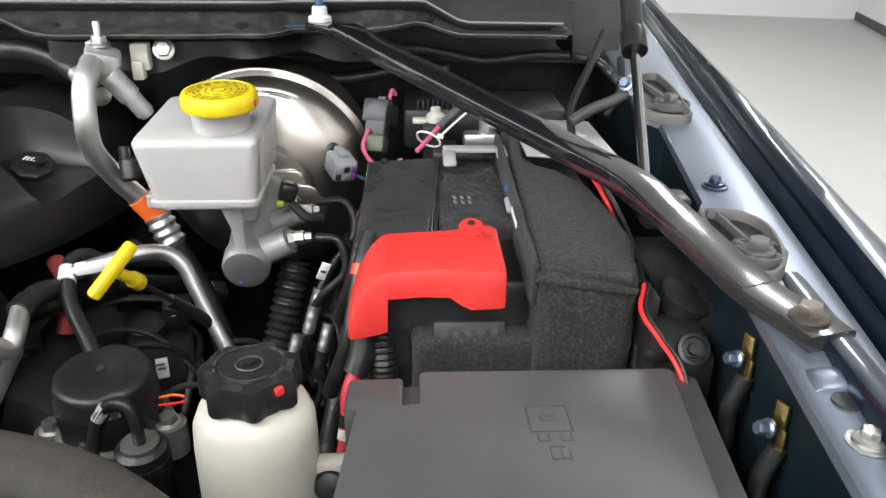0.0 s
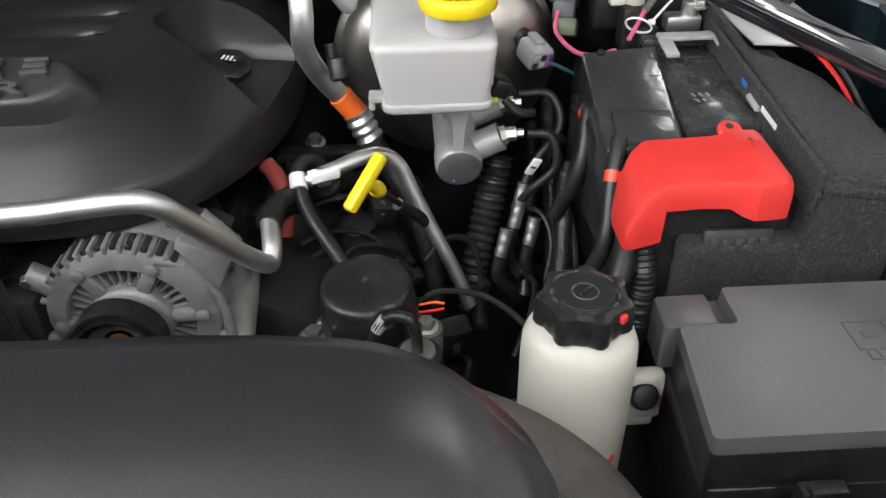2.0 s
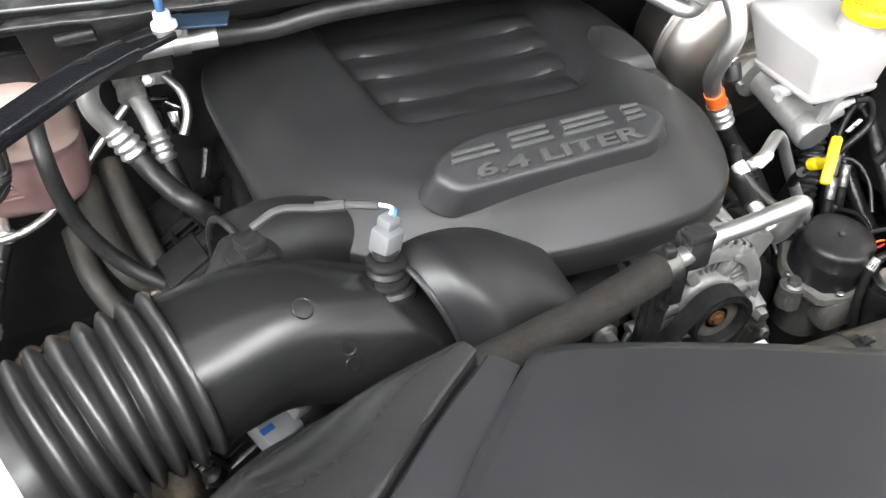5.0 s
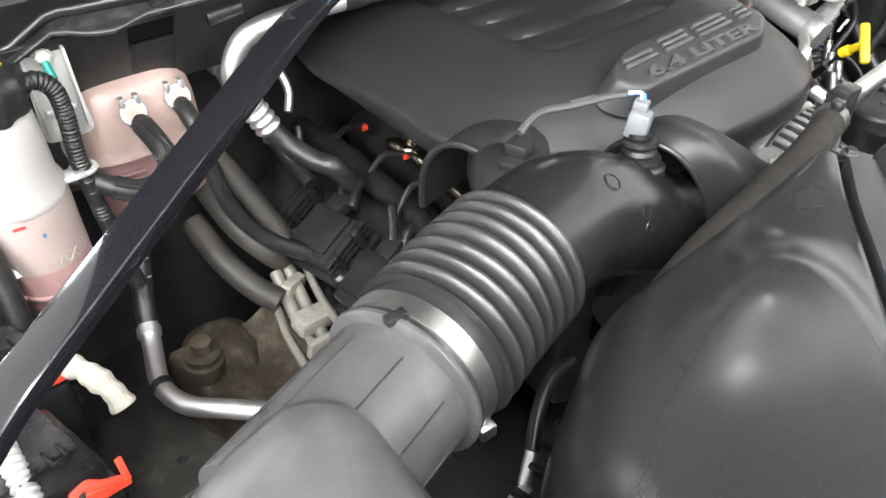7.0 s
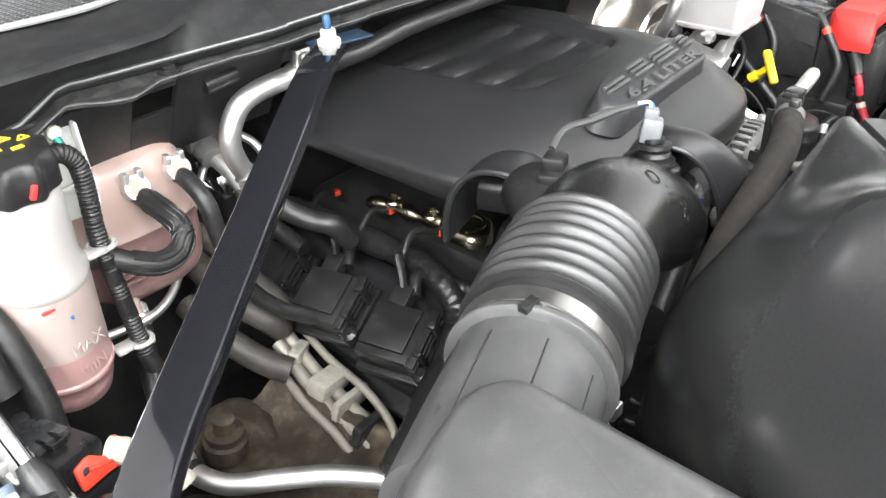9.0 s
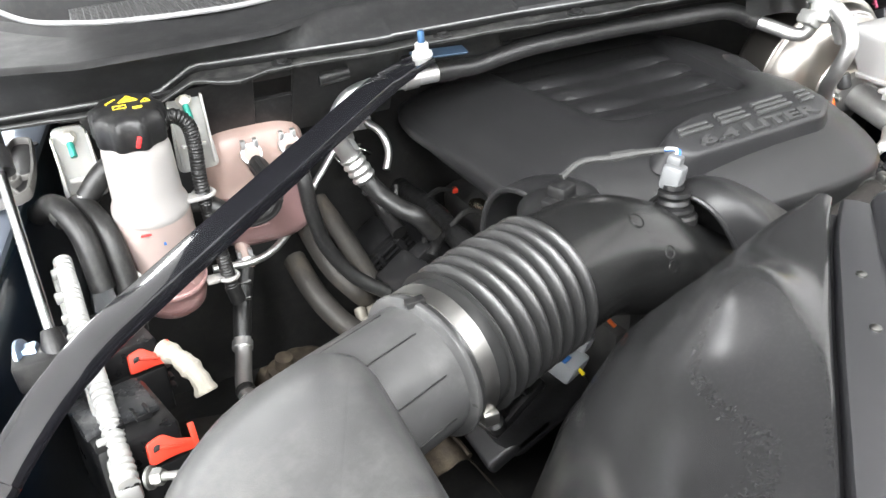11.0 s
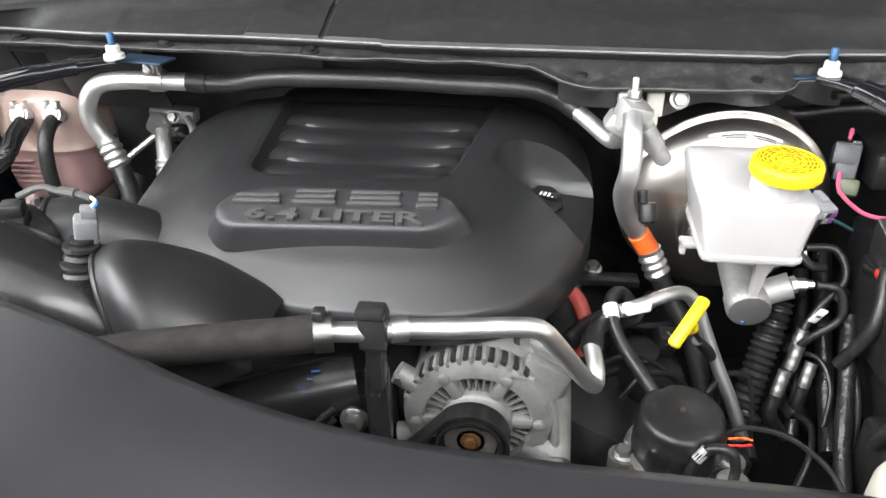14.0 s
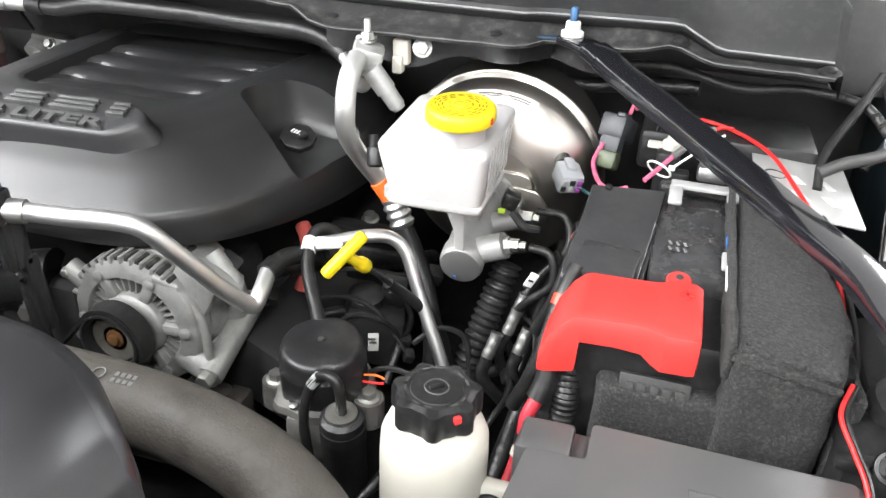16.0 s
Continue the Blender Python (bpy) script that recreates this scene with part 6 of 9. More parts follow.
part("guide_tube", tube([(-0.135, 0.805, 1.205), (-0.11, 0.835, 1.165), (-0.09, 0.86, 1.12), (-0.08, 0.88, 1.05)], 0.0065, 12), black, dip)
st = thing("steel_tube", (-0.13, 0.84, 1.15), "bent bright steel tube with a white label", "tube")
part("tube", tube([(-0.222, 0.806, 1.236), (-0.199, 0.812, 1.242), (-0.170, 0.832, 1.244), (-0.148, 0.848, 1.238), (-0.132, 0.852, 1.222), (-0.120, 0.848, 1.195), (-0.100, 0.838, 1.150), (-0.078, 0.826, 1.105), (-0.06, 0.815, 1.06)], 0.0078, 16), alu, st)
part("label_flag", box((-0.205, 0.806, 1.242), (0.030, 0.014, 0.010), 0.002, turn(0, 0, 25)), label_white, st, "white paper tag")
vh = thing("vacuum_hose", (-0.20, 0.78, 1.18), "black rubber vacuum hose with a white clip", "hose", "vacuum hoses")
part("hose", tube([(-0.20, 0.835, 1.215), (-0.215, 0.842, 1.235), (-0.228, 0.830, 1.242), (-0.232, 0.812, 1.232), (-0.222, 0.785, 1.212), (-0.200, 0.755, 1.192), (-0.185, 0.735, 1.180)], 0.0075, 12), rubber, vh)
part("white_clip", join(tube([(-0.2325, 0.817, 1.235), (-0.2305, 0.803, 1.227)], 0.0090, 12)), label_white, vh, "white ring clip")
vh = thing("vacuum_hose", (-0.25, 0.78, 1.18), "black rubber hose from the front pipe", "hose", "vacuum hoses")
part("hose", tube([(-0.254, 0.757, 1.223), (-0.248, 0.785, 1.225), (-0.235, 0.815, 1.215), (-0.225, 0.85, 1.195), (-0.23, 0.90, 1.16)], 0.0105, 12), rubber, vh)
part("cuff", tube([(-0.255, 0.752, 1.2215), (-0.252, 0.768, 1.2245)], 0.0122, 12), rubber, vh)
vh = thing("red_hose", (-0.27, 0.86, 1.17), "short red rubber hose under the engine cover", "hose")
part("hose", tube([(-0.275, 0.88, 1.215), (-0.262, 0.865, 1.205), (-0.255, 0.85, 1.185), (-0.26, 0.84, 1.15)], 0.0095, 12), surface("faded_red_rubber", (0.35, 0.06, 0.05), 0.6), vh)
ball = thing("grommet", (-0.20, 0.85, 1.20), "round black rubber grommet", "grommet")
part("body", lathe([(0.014, 0), (0.017, 0.006), (0.017, 0.014), (0.012, 0.02), (0.010, 0.018)], (-0.206, 0.842, 1.208), (-0.2, -0.6, 0.75), 20), rubber, ball)
loop = thing("looped_wire", (-0.06, 0.70, 1.14), "thin looped black wire beside the pump", "wire")
part("wire", tube([(-0.118, 0.705, 1.160), (-0.095, 0.708, 1.168), (-0.055, 0.700, 1.165), (-0.022, 0.675, 1.150), (-0.010, 0.648, 1.130), (-0.020, 0.625, 1.115), (-0.06, 0.62, 1.10)], 0.003, 8), rubber, loop)
part("orange_lead", tube([(-0.118, 0.692, 1.166), (-0.104, 0.690, 1.170), (-0.095, 0.690, 1.168)], 0.0013, 6), orange, loop, "orange lead")
part("red_lead", tube([(-0.118, 0.689, 1.160), (-0.104, 0.687, 1.163), (-0.095, 0.688, 1.164)], 0.0013, 6), redwire, loop, "red lead")

# brake lines and their ferrules
dull_steel = surface("dull_crimp_steel", (0.28, 0.28, 0.27), 0.42, 0.9, vary=0.2, scale=90)
for k, (p0, mid, p1) in enumerate((((0.005, 0.880, 1.240), [(0.030, 0.876, 1.236), (0.036, 0.868, 1.205), (0.012, 0.868, 1.178)], (0.000, 0.872, 1.160)), ((0.002, 0.930, 1.262), [(0.035, 0.925, 1.262), (0.045, 0.905, 1.235), (0.020, 0.895, 1.20)], (0.005, 0.885, 1.175)))):
    bl = thing("brake_hose", p0, "black brake line with a crimped steel ferrule", "brake line", "brake lines below the master cylinder")
    part("line", tube([p0, *mid, p1], 0.0048, 10), rubber, bl)
    part("ferrule", tube([p1, (p1[0] - 0.008, p1[1] - 0.010, p1[2] - 0.028)], 0.0072, 16, 14, lambda s, l: 1 + 0.035 * math.cos(2 * math.pi * s / (l / 2.5))), dull_steel, bl, "crimped steel ferrule")
    part("lower_line", tube([(p1[0] - 0.008, p1[1] - 0.010, p1[2] - 0.028), (p1[0] - 0.014, p1[1] - 0.016, p1[2] - 0.06), (p1[0] + 0.01, p1[1], p1[2] - 0.11)], 0.0062, 10), rubber, bl)
for p in ((-0.021, 0.845, 1.123), (0.012, 0.858, 1.128)):
    bl = thing("hose_ferrule", p, "crimped steel hose ferrule", "ferrule", "crimped hose ferrules")
    part("crimp", tube([(p[0] + 0.004, p[1] + 0.006, p[2] + 0.014), (p[0] - 0.004, p[1] - 0.006, p[2] - 0.014)], 0.0074, 16, 14, lambda s, l: 1 + 0.035 * math.cos(2 * math.pi * s / (l / 2.5))), dull_steel, bl)
    part("hose", tube([(p[0] - 0.004, p[1] - 0.006, p[2] - 0.014), (p[0] - 0.006, p[1] - 0.012, p[2] - 0.04), (p[0] + 0.02, p[1], p[2] - 0.08)], 0.0075, 10), rubber, bl)
for pts, r in (([(0.005, 0.90, 1.19), (0.012, 0.888, 1.165)], 0.006), ):
    tg = thing("white_tag", pts[0], "small white printed wire tag", "tag")
    part("tag", box((0.012, 0.872, 1.203), (0.010, 0.003, 0.024), 0.0008, turn(20, 20, 10)), label_white, tg)
    part("tag_bar", box((0.012, 0.8702, 1.203), (0.006, 0.0006, 0.003), 0, turn(20, 20, 10)), ink, tg)
flex = thing("corrugated_boot", (-0.03, 0.88, 1.08), "black corrugated rubber boot behind the steel tube", "boot")
part("boot", tube([(-0.022, 0.905, 1.200), (-0.034, 0.885, 1.150), (-0.048, 0.862, 1.095), (-0.056, 0.84, 1.03)], 0.016, 18, 26, corrugated(0.0095, 0.13)), black, flex)

# ---- dark lines and brackets deep between the engine and the booster ----
eb = thing("engine_mount_bracket", (-0.22, 0.99, 1.12), "black steel bracket with a zinc bolt beside the engine", "bracket")
part("arm", join(box((-0.230, 0.992, 1.165), (0.110, 0.022, 0.012), 0.003, turn(8, 4, 8)), box((-0.262, 0.985, 1.130), (0.020, 0.030, 0.07), 0.004)), black, eb)
part("bolt", hexbolt((-0.237, 1.006, 1.172), (0, -0.3, 1), 0.009, 0.010, 1.4), zinc, eb)
eb = thing("oil_filler_neck", (-0.18, 0.86, 1.05), "black cast housing deep beside the engine", "housing")
part("body", join(box((-0.178, 0.865, 1.100), (0.075, 0.080, 0.070), 0.014, turn(0, 12, 20)), lathe([(0.022, 0), (0.022, 0.012), (0.016, 0.016)], (-0.185, 0.862, 1.138), (0.1, -0.2, 1), 20)), black, eb)
eb = thing("wiring_box", (-0.08, 0.776, 1.0), "small black connector box beside the pump", "connector")
part("body", join(box((-0.082, 0.772, 1.045), (0.034, 0.026, 0.060), 0.004, turn(10, 0, 15)), box((-0.082, 0.760, 1.060), (0.022, 0.010, 0.026), 0.003, turn(10, 0, 15))), black, eb)
part("lock", box((-0.080, 0.754, 1.052), (0.008, 0.004, 0.012), 0.001), surface("blue_grey_lock", (0.06, 0.08, 0.12), 0.4), eb)
DEEP = (([(-0.28, 0.80, 1.192), (-0.257, 0.832, 1.190), (-0.21, 0.893, 1.178), (-0.17, 0.95, 1.15), (-0.15, 1.02, 1.12)], 0.0125), ([(-0.25, 0.763, 1.075), (-0.256, 0.80, 1.095), (-0.238, 0.832, 1.118), (-0.200, 0.861, 1.120), (-0.15, 0.90, 1.10)], 0.0065),
        ([(-0.136, 0.80, 1.07), (-0.133, 0.84, 1.10), (-0.135, 0.885, 1.11), (-0.162, 0.911, 1.12), (-0.19, 0.95, 1.12)], 0.005), ([(-0.27, 0.74, 1.05), (-0.268, 0.778, 1.09), (-0.262, 0.82, 1.11), (-0.27, 0.87, 1.13)], 0.005),
        ([(0.005, 0.84, 1.05), (0.012, 0.885, 1.10), (0.024, 0.945, 1.15), (0.03, 1.0, 1.19)], 0.009), ([(0.035, 0.80, 1.06), (0.040, 0.86, 1.10), (0.044, 0.93, 1.16), (0.05, 1.0, 1.22)], 0.011), ([(-0.05, 0.80, 1.04), (-0.048, 0.845, 1.06), (-0.02, 0.87, 1.07), (0.03, 0.90, 1.06)], 0.008),
        ([(0.02, 0.70, 1.06), (0.028, 0.76, 1.10), (0.040, 0.82, 1.15), (0.050, 0.88, 1.20)], 0.010), ([(-0.22, 0.70, 1.02), (-0.21, 0.74, 1.06), (-0.19, 0.78, 1.08), (-0.16, 0.80, 1.07)], 0.007), ([(-0.10, 0.62, 1.06), (-0.08, 0.66, 1.08), (-0.07, 0.71, 1.07), (-0.09, 0.76, 1.03)], 0.006),
        ([(-0.05, 1.12, 1.37), (0.02, 1.13, 1.36), (0.09, 1.13, 1.37), (0.16, 1.12, 1.375)], 0.010))
for pts, r in DEEP:
    dl = thing("deep_loom", pts[0], "taped black wiring loom deep in the bay", "wire loom", "taped looms beside the engine")
    part("sleeve", tube(pts, r, 10, 12, wrapped(r * 900)), taped, dl)
for q, ax_ in (((-0.21, 0.905, 1.165), (0.3, -0.6, 0.7)), ((0.07, 0.70, 1.11), (0, -0.7, 0.7)), ((-0.155, 0.872, 1.158), (0, -0.5, 0.8)), ((-0.29, 0.80, 1.15), (0, -0.8, 0.5)), ((0.02, 0.93, 1.13), (-0.3, -0.7, 0.5))):
    fb_ = thing("deep_bolt", q, "dull zinc bolt on a dark bracket", "bolt", "bolts deep in the bay")
    part("head", hexbolt(q, ax_, 0.0065, 0.008, 1.4), dark_zinc, fb_)
    part("bracket", box(Vector(q) - Vector(ax_) * 0.012, (0.030, 0.022, 0.040), 0.004, turn(20, 10, 15)), black, fb_)

# thin cables and small clips between the pump, the steel tube and the battery
THIN = (([(-0.21, 0.80, 1.12), (-0.185, 0.815, 1.145), (-0.15, 0.83, 1.135), (-0.13, 0.85, 1.10)], 0.0032), ([(-0.24, 0.82, 1.15), (-0.205, 0.835, 1.155), (-0.165, 0.842, 1.140), (-0.12, 0.835, 1.09)], 0.0030), ([(-0.11, 0.82, 1.12), (-0.085, 0.84, 1.135), (-0.055, 0.85, 1.12), (-0.045, 0.84, 1.07)], 0.0035),
        ([(0.02, 0.80, 1.10), (0.03, 0.83, 1.13), (0.022, 0.86, 1.15), (0.0, 0.89, 1.14)], 0.0030), ([(0.04, 0.76, 1.08), (0.05, 0.80, 1.13), (0.046, 0.85, 1.18), (0.04, 0.90, 1.22)], 0.0040), ([(-0.02, 0.74, 1.05), (0.0, 0.77, 1.08), (0.01, 0.81, 1.09), (0.0, 0.85, 1.08)], 0.0036),
        ([(-0.25, 0.87, 1.16), (-0.21, 0.88, 1.168), (-0.16, 0.895, 1.16), (-0.12, 0.93, 1.15)], 0.0045))
for pts, r in THIN:
    tc = thing("thin_cable", pts[0], "thin glossy black cable deep in the bay", "cable", "thin cables beside the pump")
    part("sleeve", tube(pts, r, 8), rubber, tc)
    part("end_plug", box(pts[-1], (r * 4, r * 5, r * 4), r * 0.5, turn(15, 20, 30)), black, tc)
tagp = thing("printed_sticker", (-0.142, 0.777, 1.13), "small worn white printed sticker behind the pump", "sticker")
part("sheet", box((-0.142, 0.777, 1.143), (0.012, 0.002, 0.020), 0.0005, turn(-25, 0, 20)), surface("worn_label", (0.30, 0.30, 0.29), 0.5, vary=0.2, scale=90), tagp)
for k in range(3):
    part("text_bar", box((-0.142, 0.7757 - 0.003 * (k - 1) * 0.9, 1.143 + 0.0065 * (k - 1)), (0.008, 0.0012, 0.0022), 0, turn(-25, 0, 20)), ink, tagp)

# ---- battery and its wrappings ----
bat = thing("battery", (0.19, 0.80, 1.12), "black car battery with a grey label and bolted terminal", "battery")
part("case", box((0.190, 0.84, 1.185), (0.235, 0.31, 0.19), 0.008), black, bat)
film = []
for i in range(29):
    row = []
    for j in range(21):
        x, y = 0.136 + 0.074 * j / 20, 0.770 + 0.165 * i / 28
        edge = min(1.0, 6 * min(i / 28, 1 - i / 28, j / 20, 1 - j / 20))
        q = Vector((x * 34, y * 26, 0.3))
        row.append(Vector((x, y, 1.306 + 0.07 * (y - 0.85) + 0.0045 * edge * (noise.noise(q) + 0.5 * noise.noise(q * 2.3)) - 0.006 * (1 - edge))))
    film.append(row)
battery_lid = surface("battery_lid", (0.032, 0.032, 0.033), 0.27, vary=0.3, scale=40, dirt=(0.075, 0.074, 0.07), dirt_amount=0.45, dirt_scale=30)
part("top_ledge", join(box((0.173, 0.852, 1.294), (0.078, 0.170, 0.020), 0.006, turn(4)), box((0.172, 0.938, 1.314), (0.080, 0.018, 0.010), 0.004)), battery_lid, bat, "dusty black battery lid")
part("film", loft(film, closed=False), battery_lid, bat, "crinkled glossy black film", angle=60)
for k in range(6):
    part("moulded_bar", box((0.150 + 0.007 * (k % 3), 0.800 + 0.012 * (k // 3), 1.3085), (0.0022, 0.006, 0.0010), 0, turn(4, 0, 20)), lightink, bat)
part("handle", join(box((0.177, 0.918, 1.326), (0.068, 0.017, 0.005), 0.002), box((0.149, 0.896, 1.323), (0.014, 0.036, 0.005), 0.002, turn(8)), box((0.206, 0.905, 1.324), (0.012, 0.016, 0.005), 0.002, turn(8))), surface("handle_grey", (0.30, 0.30, 0.295), 0.45, vary=0.15, scale=50), bat, "grey carrying handle")
part("front_grip", box((0.206, 0.792, 1.308), (0.018, 0.026, 0.005), 0.002, turn(8)), MATS["handle_grey"], bat)
part("terminal_clamp", join(box((0.190, 0.985, 1.318), (0.040, 0.022, 0.018), 0.004), lathe([(0.010, 0), (0.010, 0.014), (0.008, 0.016)], (0.198, 0.985, 1.325), (0, 0, 1), 16)), alu, bat, "bright battery clamp")
part("terminal_bolt", hexbolt((0.205, 0.98, 1.334), (0, 0, 1), 0.007, 0.008, 1.2), zinc, bat)
lab = part("label_plate", box((0.278, 0.955, 1.328), (0.100, 0.160, 0.003), 0.001, turn(0, 4, 0)), label_grey, bat, "silver printed battery label")
for k in range(4):
    part("label_bar", box((0.272 + 0.030 * (k % 2), 0.925 + 0.045 * (k // 2), 1.3302 - 0.0021 * (k % 2)), (0.010, 0.022, 0.0008), 0, turn(0, 8, 20)), label_white, lab)
part("label_disc", ring((0.250, 0.975, 1.3315), (0.13, 0, 1), 0.011, 0.001, 20, 5), ink, lab)
bc = thing("terminal_cover", (0.09, 0.83, 1.27), "black plastic cover over the fuse links beside the battery", "cover")
lid_form = []
for dz, d in ((-0.050, 0.0), (-0.003, 0.0), (-0.0008, 0.0012), (0.0, 0.003)):
    lid_form.append([Vector((x + sx * d, y + sy * d, z + dz)) for x, y, z, sx, sy in ((0.056, 0.752, 1.287, 1, 1), (0.126, 0.750, 1.289, -1, 1), (0.140, 0.912, 1.319, -1, -1), (0.062, 0.906, 1.317, 1, -1))])
part("top", loft(lid_form), surface("cover_gloss_black", (0.030, 0.030, 0.031), 0.22, vary=0.25, scale=30, bump=0.25, grain=45, relief=0.004, dirt=(0.06, 0.059, 0.056), dirt_amount=0.4, dirt_scale=22), bc, angle=25)
part("side_flange", box((0.1335, 0.832, 1.293), (0.006, 0.160, 0.010), 0.002, turn(10, 0, -5)), surface("flange_grey", (0.05, 0.05, 0.05), 0.3), bc)
part("peg", lathe([(0.004, 0), (0.004, 0.004), (0.0025, 0.005)], (0.080, 0.900, 1.316), (0, -0.2, 1), 12), black, bc)
part("step", box((0.096, 0.778, 1.2925), (0.056, 0.050, 0.010), 0.003, turn(10.5, 1, -4)), MATS["cover_gloss_black"], bc)
part("side_wall", box((0.066, 0.825, 1.225), (0.02, 0.15, 0.10), 0.004, turn(0, 0, 3)), black, bc)

ft = thing("battery_blanket", (0.25, 0.79, 1.12), "black felt insulating blanket wrapped round the battery", "blanket")


def felt_block(outline, z0, z1, r, slope):
    """A felt-covered block over an outline, its top sloping with x and y."""
    x0, y0 = outline[0][0], outline[0][1]
    o = [Vector((p.x, p.y)) for p in rounded([(x, y, 0) for x, y in outline], 0.014, 4)]
    rows = []
    for d, z in ((0.0, z0), (0.0, z0 + (z1 - z0) * 0.5), (0.0, z1 - r), (0.3 * r, z1 - 0.3 * r), (r, z1), (r * 2.0, z1 + 0.001)):
        rows.append([Vector((p.x + 0.0015 * math.sin(p.y * 60 + z), p.y + 0.0012 * math.sin(p.x * 70), z + (slope[0] * (p.x - x0) + slope[1] * (p.y - y0)) * (1 if z > z0 + 0.05 else 0))) for p in offset(o, d)])
    bm = loft(rows)
    return fuzzy(bm)


def fuzzy(bm, amount=0.0013):
    """Splits a felt block finely and makes its surface uneven."""
    for _ in range(4):
        long = [e for e in bm.edges if e.calc_length() > 0.012]
        if not long:
            break
        bmesh.ops.subdivide_edges(bm, edges=long, cuts=1, use_grid_fill=True)
    bmesh.ops.triangulate(bm, faces=[f for f in bm.faces if len(f.verts) > 4])
    bm.normal_update()
    for v in bm.verts:
        v.co += v.normal * amount * (noise.noise(v.co * 95) + 0.8 * noise.noise(v.co * 210) + 1.3 * noise.noise(v.co * 30))
    for bmf in bm.faces:
        n, c = bmf.normal, bmf.calc_center_median()
        if n.z > -0.3 and bmf.calc_area() > 1e-6:
            FELT.append((c.copy(), n.copy(), bmf.calc_area()))
    return bm


FELT = []
part("top_wrap", felt_block([(0.206, 0.650), (0.290, 0.655), (0.304, 0.72), (0.301, 0.785), (0.286, 0.838), (0.258, 0.872), (0.236, 0.878), (0.232, 1.000), (0.217, 1.000), (0.211, 0.88)], 1.10, 1.308, 0.007, (-0.17, 0.09)), felt, ft, angle=70)
part("side_wrap", fuzzy(box((0.300, 0.76, 1.19), (0.012, 0.20, 0.17), 0.004, turn(0, 4, 0)), 0.0008), felt, ft)
part("front_wrap", felt_block([(0.108, 0.662), (0.262, 0.662), (0.262, 0.690), (0.108, 0.690)], 1.08, 1.238, 0.005, (0, 0)), felt, ft, angle=70)
part("inner_edge", fuzzy(box((0.2045, 0.80, 1.304), (0.006, 0.29, 0.040), 0.002, turn(5, 0, 0)), 0.0008), felt, ft)
part("front_seam", fuzzy(box((0.247, 0.6515, 1.292), (0.084, 0.004, 0.006), 0.0015, turn(0, 9, 0)), 0.0006), felt, ft)
for k in (0.222, 0.248, 0.274):
    part("stitch_tab", box((k, 0.660, 1.3085 - 0.16 * (k - 0.19)), (0.022, 0.014, 0.005), 0.002, turn(0, 9, 0)), felt, ft)
rng = random.Random(11)
verts, faces = [], []
total = sum(a for _, _, a in FELT)
for c, n, a in FELT:
    for _ in range(int(4200 * a / total + rng.random())):
        u = n.orthogonal().normalized()
        w = n.cross(u)
        k = rng.uniform(0, 2 * math.pi)
        d = (u * math.cos(k) + w * math.sin(k))
        e = n.cross(d) * 0.00018
        p = c + (u * rng.uniform(-1, 1) + w * rng.uniform(-1, 1)) * 0.5 * math.sqrt(a)
        h = rng.uniform(0.0003, 0.0022)
        length = rng.uniform(0.002, 0.006)
        q, r = p + d * length * 0.5 + n * h, p + d * length + n * h * rng.uniform(-0.2, 0.8)
        b = len(verts)
        verts += [p - e, p + e, q + e, q - e, r]
        faces += [(b, b + 1, b + 2, b + 3), (b + 3, b + 2, b + 4)]
fl = bpy.data.meshes.new("lint")
fl.from_pydata([v - ORIGIN[ft.name] for v in verts], [], faces)
fl.materials.append(surface("lint", (0.055, 0.054, 0.05), 0.9, vary=0.6, scale=400))
lint = new("lint", fl)
lint.parent = ft
tagged(lint, "loose grey felt fibres", "", "", "stuff")
part("label_strip", box((0.2008, 0.758, 1.309), (0.001, 0.034, 0.005), 0, turn(5)), label_white, ft, "thin white label strip")
part("blue_label", box((0.2008, 0.82, 1.315), (0.001, 0.014, 0.005), 0, turn(5)), blue_ink, ft, "small blue label")
tray = thing("battery_tray", (0.15, 0.69, 1.05), "black battery tray with a slotted vent", "tray")
part("tray", box((0.15, 0.72, 1.10), (0.22, 0.10, 0.10), 0.01), black, tray)
part("vent_frame", box((0.155, 0.672, 1.240), (0.060, 0.008, 0.018), 0.002, turn(-18)), dark, tray)
for k in range(5):
    part("vent_slot", box((0.134 + 0.0105 * k, 0.6668, 1.239), (0.0072, 0.002, 0.009), 0.0004, turn(-18)), dark, tray)

# red terminal boot
rc = thing("red_terminal_boot", (0.13, 0.69, 1.24), "red rubber boot over the positive battery terminal", "terminal boot")


def boot_row(x, yf, yb, zt, zb, r=0.006):
    """A cross-section of the boot at x: front, top and back with soft corners."""
    return [Vector((x, yf, zb)), Vector((x, yf, zt - r * 2)), Vector((x, yf + r * 0.5, zt - r * 0.6)), Vector((x, yf + r * 1.6, zt)), Vector((x, yb - r, zt + 0.003)), Vector((x, yb, zt - r)), Vector((x, yb, zb))]


